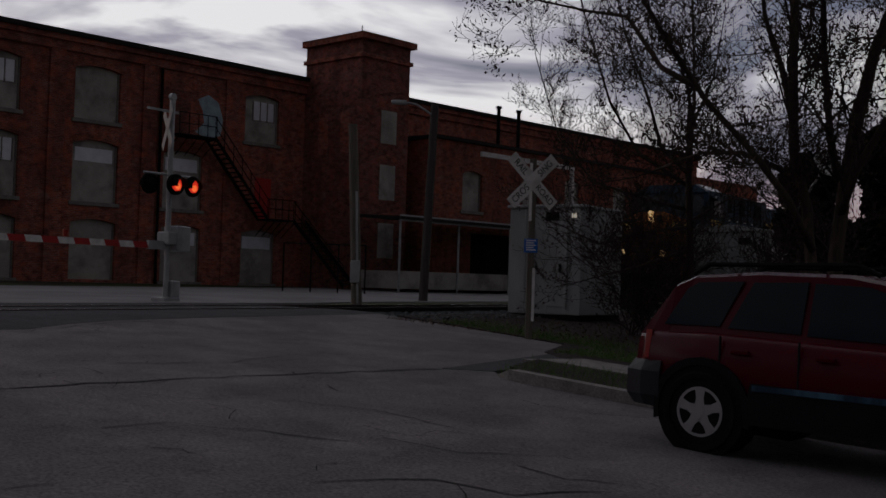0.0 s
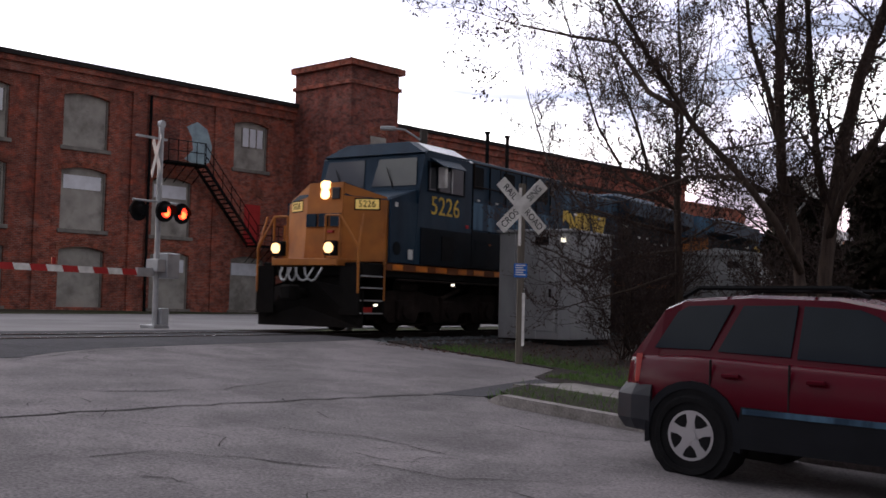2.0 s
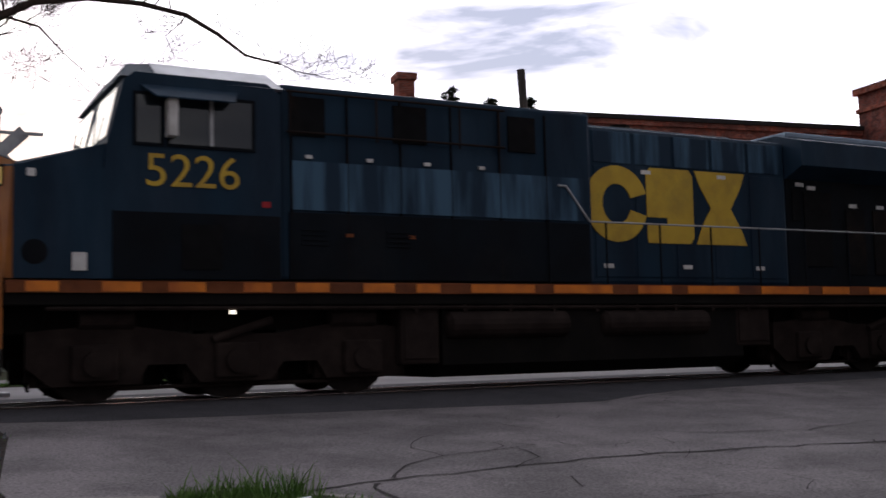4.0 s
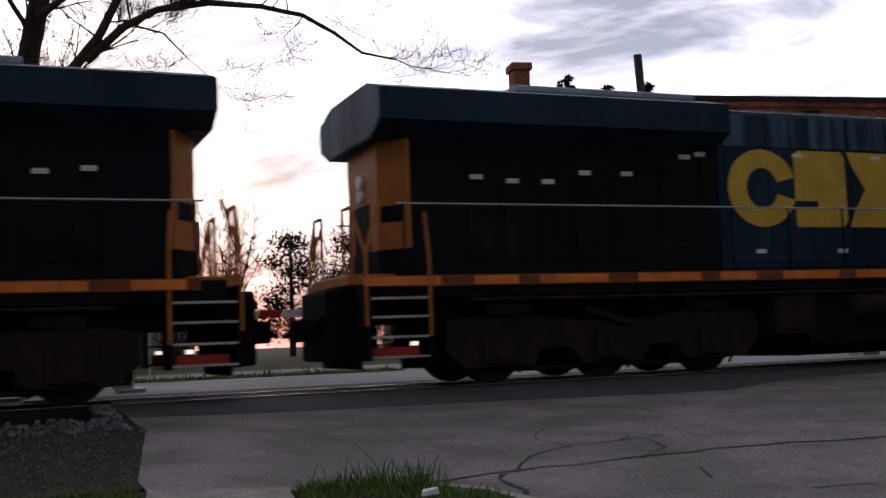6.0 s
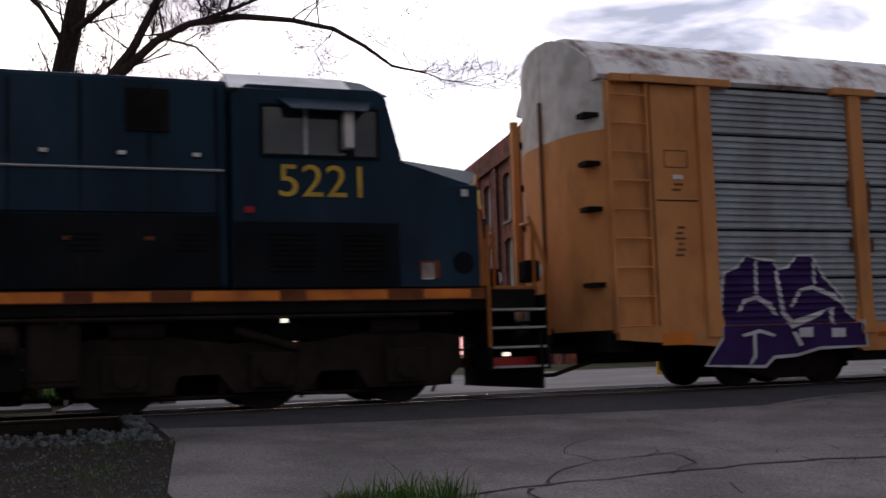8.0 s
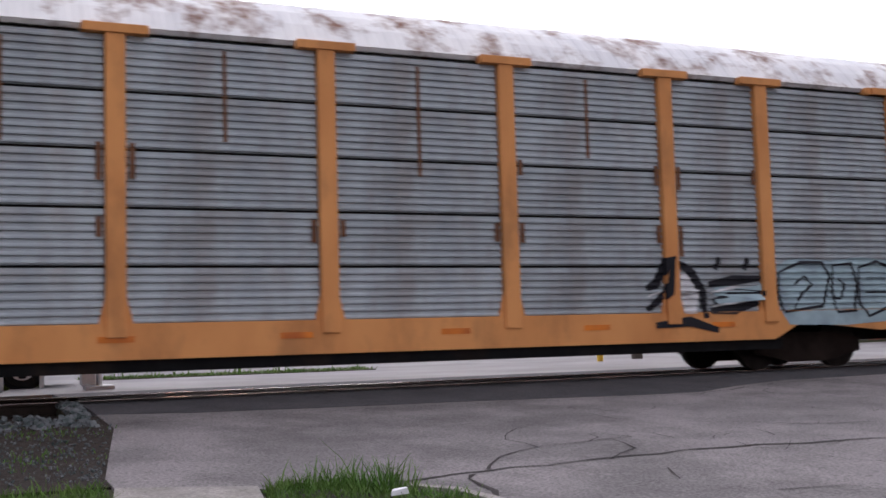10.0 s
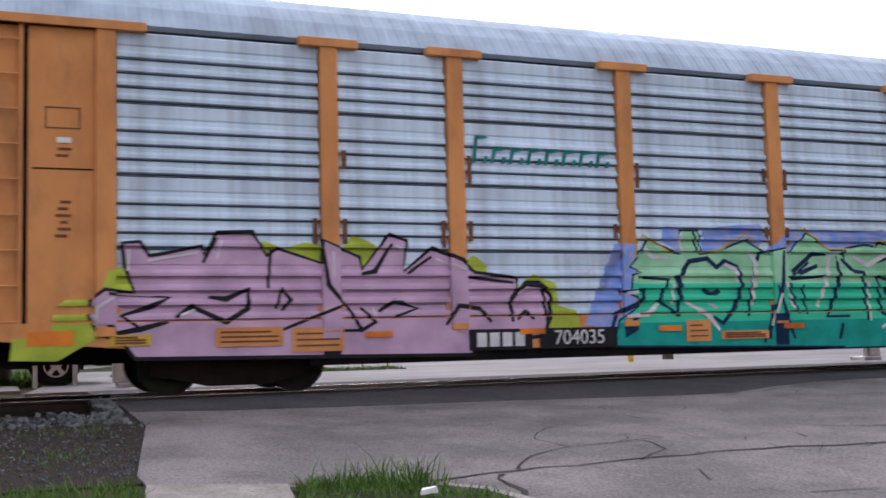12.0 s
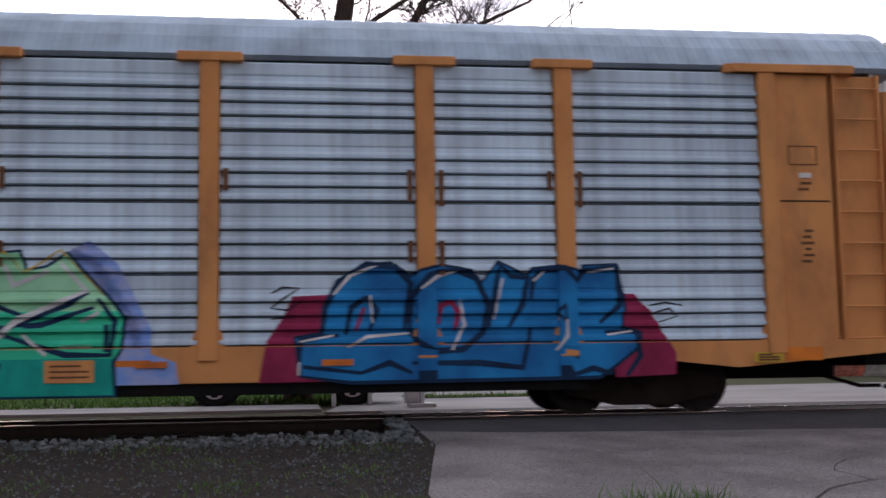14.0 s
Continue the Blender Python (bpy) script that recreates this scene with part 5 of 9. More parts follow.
            for bar in hr:
                part("end_handrail", bar, "yellow", lo, "yellow end handrail")
            if end == 0:
                dl = part("ditch_lamp_housing", bx(0.55, 0.8, min(s * 0.6, s * 0.92), max(s * 0.6, s * 0.92), 1.72, 2.05, bev=0.04), "black", lo)
                part("ditch_lamp", tube(B(), (0.51, s * 0.76, 1.89), (0.56, s * 0.76, 1.89), 0.12, n=16), "lamp_ditch" if number == "5226" else "pane_white", dl, "lit ditch lamp" if number == "5226" else "")
    return lo


def rib_plan(fine):
    """Rows of panels on a side, gap between them, ribs in a panel, flat ribs among them, depth."""
    return (5, 0.035, 7, (), 0.024) if fine else (4, 0.014, 5, (4,), 0.05)


# one rib from its foot up: a sunk slot, a lip that shades it and a long slope back
RIB = ((0.0, 0.0), (0.04, -0.45), (0.15, -0.45), (0.20, 1.0), (0.42, 1.0), (0.60, 0.62), (0.64, 0.22), (1.0, 0.0))


def ribs(length, height, fine):
    """A corrugated sheet: ribs along x, outer side towards -y, closed behind."""
    bm = B()
    _, _, n, flat, depth = rib_plan(fine)
    pitch = height / n
    prof = []
    for i in range(n):
        z = i * pitch
        if i in flat:
            prof += [(0, z), (-0.012, z + pitch * 0.12), (-0.012, z + pitch * 0.88)]
            continue
        prof += [(-depth * y, z + pitch * r) for r, y in RIB[:-1]]
    prof.append((0, height))
    a = [bm.verts.new((0, y, z)) for y, z in prof]
    b = [bm.verts.new((length, y, z)) for y, z in prof]
    for i in range(len(prof) - 1):
        face = bm.faces.new((a[i], b[i], b[i + 1], a[i + 1]))
        # slot floors get the second, darker material as painted shade
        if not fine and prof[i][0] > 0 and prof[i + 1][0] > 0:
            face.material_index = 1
    q = [bm.verts.new(p) for p in ((0, 0.03, 0), (length, 0.03, 0), (length, 0.03, height), (0, 0.03, height))]
    bm.faces.new(q[::-1])
    bmesh.ops.recalc_face_normals(bm, faces=bm.faces[:])
    return bm


POSTS = [2.35, 5.29, 7.17, 9.98, 12.78, 15.61, 18.40, 21.23, 23.13, 26.05]


def freight_truck(parent, x):
    tr = part("truck", box(B(), x - 0.35, x + 0.35, -1.0, 1.0, 0.3, 0.55), "grime", parent, "dark two-axle freight truck")
    for s in (-1, 1):
        prof = [(-1.15, 0.5), (-1.15, 0.28), (-0.8, 0.22), (-0.4, 0.12), (0.4, 0.12), (0.8, 0.22), (1.15, 0.28), (1.15, 0.5), (0.5, 0.62), (-0.5, 0.62)]
        part("side_frame", prism(B(), [(x + a, b) for a, b in prof], "y", min(s * 0.95, s * 1.08), max(s * 0.95, s * 1.08)), "truck", tr)
        for a in (-0.87, 0.87):
            w = part("wheel", mesh_of(wheel_bm(0.42, 0.14), "wheel", "wheel"), None, parent, m=pose(x + a, s * 0.76, 0.42))
            WHEELS.append((w, 0.42, ROLL[0]))
    return tr


def autorack(label, panel, roofmat, fine, end_white=True):
    L = 28.4
    car = thing("autorack_car", label, "railway car", group="autorack cars of the train")
    part("deck", box(B(), 0.7, L - 0.7, -1.45, 1.45, 0.9, 1.02), "grime", car)
    part("centre_sill", box(B(), 1.0, L - 1.0, -0.45, 0.45, 0.45, 0.9), "grime", car)
    z0, z1 = 0.96, 4.74
    for s in (-1, 1):
        R = pose(0, 0, 0) if s < 0 else pose(L, 0, 0, 0, 0, 180)
        side = part("side_sill", prism(B(), [(0.7, 0.80), (2.9, 0.62), (4.6, 0.80), (5.2, 0.52), (L - 5.2, 0.52), (L - 4.6, 0.80), (L - 2.9, 0.62), (L - 0.7, 0.80), (L - 0.7, 0.98), (0.7, 0.98)], "y", -1.56, -1.44), "tan", car, "tan side sill", m=R)
        part("sill_lip", box(B(), 5.0, L - 5.0, -1.5, -1.3, 0.36, 0.52), "black", side)
        rows, gap, _, _, _ = rib_plan(fine)
        h = (z1 - z0) / rows
        made = {}
        for i in range(len(POSTS) - 1):
            a, b = POSTS[i] + 0.14, POSTS[i + 1] - 0.14
            key = round(b - a, 2)
            if key not in made:
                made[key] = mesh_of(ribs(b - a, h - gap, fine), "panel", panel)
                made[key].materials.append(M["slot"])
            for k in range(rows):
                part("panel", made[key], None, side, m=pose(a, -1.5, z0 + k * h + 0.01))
        bk = part("panel_backing", box(B(), POSTS[0], POSTS[-1], -1.46, -1.44, z0, z1), "black", side)
        for i, x in enumerate(POSTS):
            p = part("post", box(B(), x - 0.125, x + 0.125, -1.60, -1.46, 0.80, 4.78, bev=0.01), "tan", side)
            w = 0.42 if 0 < i < len(POSTS) - 1 else 0.5
            part("post_head", box(B(), x - w * (2.6 if i == 0 else 1), x + w * (2.6 if i == len(POSTS) - 1 else 1), -1.63, -1.45, 4.72, 4.84, bev=0.008), "tan", p)
            part("post_foot", prism(B(), [(x - 0.28, 0.72), (x + 0.28, 0.72), (x + 0.125, 1.35), (x - 0.125, 1.35)], "y", -1.54, -1.5), "tan", p)
        for a, b in ((1.42, POSTS[0] - 0.1), (POSTS[-1] + 0.1, L - 1.42)):
            part("end_panel", box(B(), a, b, -1.53, -1.42, 0.95, 4.72, bev=0.01), "tan", side, "tan end bay panel")
            part("panel_seam", box(B(), a + 0.05, b - 0.05, -1.535, -1.52, 2.9, 2.92), "black", side)
            for q in range(9):
                part("stencil_bar", box(B(), (a + b) / 2 - 0.09 + 0.03 * (q % 3), (a + b) / 2 + 0.06 + 0.04 * (q % 2), -1.537, -1.52, 2.05 + q * 0.085 + 0.5 * (q > 5), 2.085 + q * 0.085 + 0.5 * (q > 5)), "rust", side)
            for u0, u1, v0, v1 in ((0.2, 0.62, 3.42, 3.435), (0.2, 0.62, 3.68, 3.695), (0.2, 0.215, 3.42, 3.695), (0.605, 0.62, 3.42, 3.695)):
                part("stencil_frame", box(B(), a + u0, a + u1, -1.537, -1.52, v0, v1), "rust", side)
            part("tag_plate", box(B(), a + 0.34, a + 0.52, -1.539, -1.52, 3.24, 3.31), "white", side)
            part("top_beam", box(B(), min(a, b) - 0.7, max(a, b), -1.6, -1.4, 4.72, 4.84, bev=0.008), "tan", side)
            part("sill_reflector", box(B(), a, a + 0.55, -1.57, -1.55, 0.7, 0.88), "stripe", side)
        for x0 in (0.66, L - 1.36):
            ld = part("ladder", box(box(B(), x0, x0 + 0.04, -1.57, -1.5, 0.9, 4.72), x0 + 0.66, x0 + 0.70, -1.57, -1.5, 0.9, 4.72), "tan", side, "tan side ladder")
            part("ladder_back", box(B(), x0, x0 + 0.7, -1.47, -1.43, 0.9, 4.72), "tan", ld)
            for k in range(9):
                part("rung", tube(B(), (x0, -1.55, 1.0 + k * 0.44), (x0 + 0.7, -1.55, 1.0 + k * 0.44), 0.016, n=6), "tan", ld)
        for k in range(8):
            x = 5.5 + k * 2.35
            part("sill_reflector", box(B(), x, x + 0.45, -1.568, -1.555, 0.74, 0.82), "stripe", side)
        part("end_post_gap", box(B(), 1.37, 1.42, -1.5, -1.3, 0.95, 4.72), "black", side)
    # roof: ribbed curved sheet
    n = 12
    def roof_ring(x, k=1.0):
        pts = []
        for i in range(n + 1):
            a = -1 + 2 * i / n
            pts.append((x, a * 1.5 * k, 4.84 + 0.88 * (1 - abs(a) ** 2.4) * k + 0.0))
        return pts + [(x, 1.45 * k, 4.78), (x, -1.45 * k, 4.78)]
    rings = []
    x = 0.55
    while x < L - 0.5:
        for dx, k in ((0.0, 1.0), (0.12, 1.0), (0.15, 1.005), (0.26, 1.005), (0.29, 1.0)):
            rings.append(roof_ring(x + dx, k))
        x += 0.3
    part("roof", loft(B(), rings), roofmat, car, "curved ribbed car roof")
    for e in (0, 1):
        E = pose(0, 0, 0) if e == 0 else pose(L, 0, 0, 0, 0, 180)
        # curved end doors: tan below, white above
        for y0, y1, s in ((-1.42, -0.02, -1), (0.02, 1.42, 1)):
            lo_r, hi_r, top_r = [], [], []
            for i in range(7):
                y = y0 + (y1 - y0) * i / 6
                xx = 0.30 + 0.36 * abs(y / 1.42) ** 3
                lo_r.append((xx, y))
            back = [(x + 0.06, y) for x, y in lo_r[::-1]]
            ring = lo_r + back
            part("end_door", loft(B(), [[(x, y, 0.95) for x, y in ring], [(x, y, 4.0) for x, y in ring]]), "tan", car, "tan folding end door", m=E)
            part("end_door_top", loft(B(), [[(x, y, 4.0) for x, y in ring], [(x, y, 4.84 + 0.82 * (1 - abs(y / 1.5) ** 2.4)) for x, y in ring]]), "white", car, "white upper end door", m=E)
            for z in (1.6, 2.75, 3.45, 4.2) if fine else ():
                part("door_slot", box(B(), 0.36 if s < 0 else 0.4, 0.62, min(s * 1.1, s * 1.36), max(s * 1.1, s * 1.36), z, z + 0.07), "black", car, m=E)
            if not fine:
                part("door_rod", tube(B(), (0.33, s * 0.62, 0.9), (0.33, s * 0.62, 5.3), 0.05), "black", car, "black door locking rod", m=E)
                part("door_joint", box(B(), 0.31, 0.36, min(s * 0.1, s * 0.9), max(s * 0.1, s * 0.9), 2.92, 2.94), "rust", car, m=E)
        part("end_bar", box(B(), 0.24, 0.36, 1.0, 1.12, 0.8, 4.6), "tan", car, m=E)
        part("lock_rod", tube(B(), (0.30, 0.0, 0.9), (0.30, 0.0, 4.7), 0.05), "rust", car, m=E)
        part("coupler", tube(box(B(), 0.0, 0.35, -0.16, 0.16, 0.72, 1.02, bev=0.05), (0.3, 0, 0.87), (1.4, 0, 0.87), 0.11), "grime", car, m=E)
        part("end_sill", box(B(), 0.55, 1.0, -1.4, 1.4, 0.62, 0.95), "grime", car, m=E)
        bm = B()
        pipe(bm, [(1.2, -0.5, 0.62), (0.6, -0.55, 0.45), (0.1, -0.5, 0.3), (-0.2, -0.4, 0.3)], 0.035)
        part("air_hose", bm, "black", car, m=E)
        freight_truck(car, 4.1 if e == 0 else L - 4.1)
    return car


loco_a = locomotive("5226", "dark blue diesel locomotive with a lit yellow-orange nose", (10.75, 14.3), (11.2, 14.75))
ROLL[0] = 1
loco_b = locomotive("5221", "dark blue diesel locomotive running long hood first", (10.9, 14.5), (11.45, 15.2), 4.05)
ROLL[0] = -1
rack_a = autorack("tan autorack car with weathered galvanised panels and purple graffiti", "galv_old", "roof_rust", True)
rack_b = autorack("tan autorack car with bright ribbed panels and large graffiti", "galv", "roof_galv", False)
rack_c = autorack("tan autorack car following in the train", "galv_old", "roof_galv", True)
CARS = [(loco_a, 0.0, 0), (loco_b, 44.9, 180), (rack_a, 44.6, 0), (rack_b, 73.0, 0), (rack_c, 101.4, 0)]


def travelled(t):
    return -37.091 + 9.263 * t - 0.002 * (t - 7) ** 2


def motions():
    """The train runs along the track; wheels roll with it."""
    for ob, off, turn in CARS:
        rows = []
        for t in range(15):
            p = plan(TRACK_D, off - travelled(t), RAIL_Z)
            rows.append((t, pose(p.x, p.y, p.z, 0, 0, HEAD + turn)))
        walk(ob, rows)
    for w, r, way in WHEELS:
        base = w.matrix_basis.translation.copy()
        walk(w, [(k / 15, pose(base.x, base.y, base.z, 0, way * math.degrees(9.263 * k / 15 / r), 0)) for k in range(211)])


LIMBS_PLANE = [(0.21, 0.14, [(6.46, 18.93, 0.53), (6.31, 18.98, 1.69), (6.30, 19.30, 2.88), (5.98, 19.08, 3.84), (5.85, 18.81, 5.27), (5.79, 18.62, 6.69)]),
    (0.13, 0.05, [(6.30, 18.98, 2.17), (5.71, 18.54, 3.00), (5.06, 18.31, 3.72), (4.21, 18.01, 4.49), (3.56, 17.64, 5.24), (2.83, 17.27, 6.21), (2.22, 16.85, 7.14)]),
    (0.25, 0.16, [(6.80, 19.34, 0.52), (6.82, 19.33, 2.10), (6.94, 19.29, 3.29), (7.10, 19.23, 4.39), (7.35, 19.14, 5.58), (7.76, 18.97, 6.85), (8.09, 18.84, 8.02)]),
    (0.14, 0.08, [(6.90, 19.30, 3.09), (6.87, 19.85, 4.16), (6.79, 19.98, 5.52), (6.72, 20.00, 7.09), (6.65, 20.02, 8.36)]),
    (0.14, 0.08, [(6.86, 19.32, 2.70), (6.94, 18.76, 3.54), (7.25, 18.10, 4.42), (7.55, 17.76, 5.22), (8.01, 17.34, 6.24)]),
    (0.12, 0.05, [(5.98, 19.09, 4.33), (5.90, 19.63, 5.42), (5.71, 20.10, 6.45), (5.68, 20.43, 7.81)]),
    (0.10, 0.04, [(5.79, 19.14, 3.54), (5.27, 19.81, 3.90), (4.66, 20.27, 3.93), (3.90, 20.64, 3.63)]),
    (0.10, 0.03, [(4.01, 17.96, 4.71), (3.54, 18.46, 5.12), (3.00, 18.76, 6.03), (2.33, 18.86, 6.13), (1.45, 18.94, 6.32)])]
LIMBS_ASH = [(0.15, 0.11, [(5.02, 22.44, 0.74), (4.97, 22.46, 2.46), (4.91, 22.47, 3.84), (4.91, 22.47, 5.12)]),
    (0.10, 0.03, [(4.94, 22.46, 3.84), (4.99, 22.45, 5.35), (5.00, 22.76, 6.82), (4.86, 22.48, 8.40)]),
    (0.08, 0.025, [(4.93, 22.47, 3.73), (4.31, 22.29, 4.26), (3.98, 22.15, 5.27), (3.54, 22.12, 6.39), (3.24, 22.16, 7.55)]),
    (0.08, 0.025, [(4.93, 22.46, 3.50), (3.97, 22.96, 4.22), (3.41, 23.35, 5.33), (3.07, 23.70, 6.60), (2.68, 23.85, 7.98)]),
    (0.07, 0.02, [(4.93, 22.47, 3.03), (4.13, 23.03, 3.28), (3.13, 23.59, 3.65), (2.41, 23.98, 4.65), (1.89, 24.23, 6.42)]),
    (0.06, 0.02, [(4.95, 22.46, 2.69), (3.86, 22.07, 2.52), (3.05, 21.89, 2.26), (2.35, 21.77, 2.57)]),
    (0.06, 0.02, [(4.96, 22.46, 2.80), (5.59, 21.79, 3.24), (6.08, 21.14, 3.10)]),
    (0.06, 0.02, [(4.95, 22.46, 2.23), (3.89, 22.16, 1.85), (2.95, 21.90, 1.59)]),
    (0.06, 0.02, [(4.92, 22.47, 4.65), (5.46, 22.86, 5.79), (5.73, 23.10, 7.17)])]
LIMBS_LEFT = [(0.50, 0.33, [(-20.05, 13.19, 0.93), (-19.99, 13.29, 3.19), (-19.88, 13.44, 4.81), (-19.80, 13.56, 5.99), (-19.63, 13.81, 7.81), (-19.45, 14.06, 9.42), (-19.36, 14.18, 10.93)]),
    (0.28, 0.12, [(-19.88, 13.44, 4.93), (-19.34, 13.70, 5.95), (-18.78, 13.96, 6.98), (-18.03, 14.28, 7.86), (-17.43, 14.70, 9.27), (-17.06, 14.98, 10.59)]),
    (0.17, 0.04, [(-18.18, 14.08, 7.33), (-17.73, 14.65, 8.06), (-17.29, 15.17, 8.45), (-16.59, 15.93, 8.63), (-15.85, 16.67, 8.57), (-15.20, 17.26, 8.38), (-14.71, 17.68, 8.00), (-14.27, 18.04, 7.56), (-13.70, 18.47, 7.39)]),
    (0.14, 0.05, [(-18.72, 13.36, 8.17), (-18.27, 13.97, 8.85), (-17.78, 14.59, 9.36), (-16.96, 15.54, 10.14)]),
    (0.12, 0.05, [(-19.26, 13.47, 8.12), (-19.50, 13.12, 8.80), (-19.84, 12.59, 9.46)]),
    (0.10, 0.03, [(-17.29, 15.17, 8.43), (-16.66, 15.85, 8.81), (-16.09, 16.44, 9.18), (-15.38, 17.10, 9.80)]),
    (0.06, 0.02, [(-17.66, 14.74, 8.12), (-17.22, 15.25, 7.96), (-16.88, 15.62, 7.42)])]
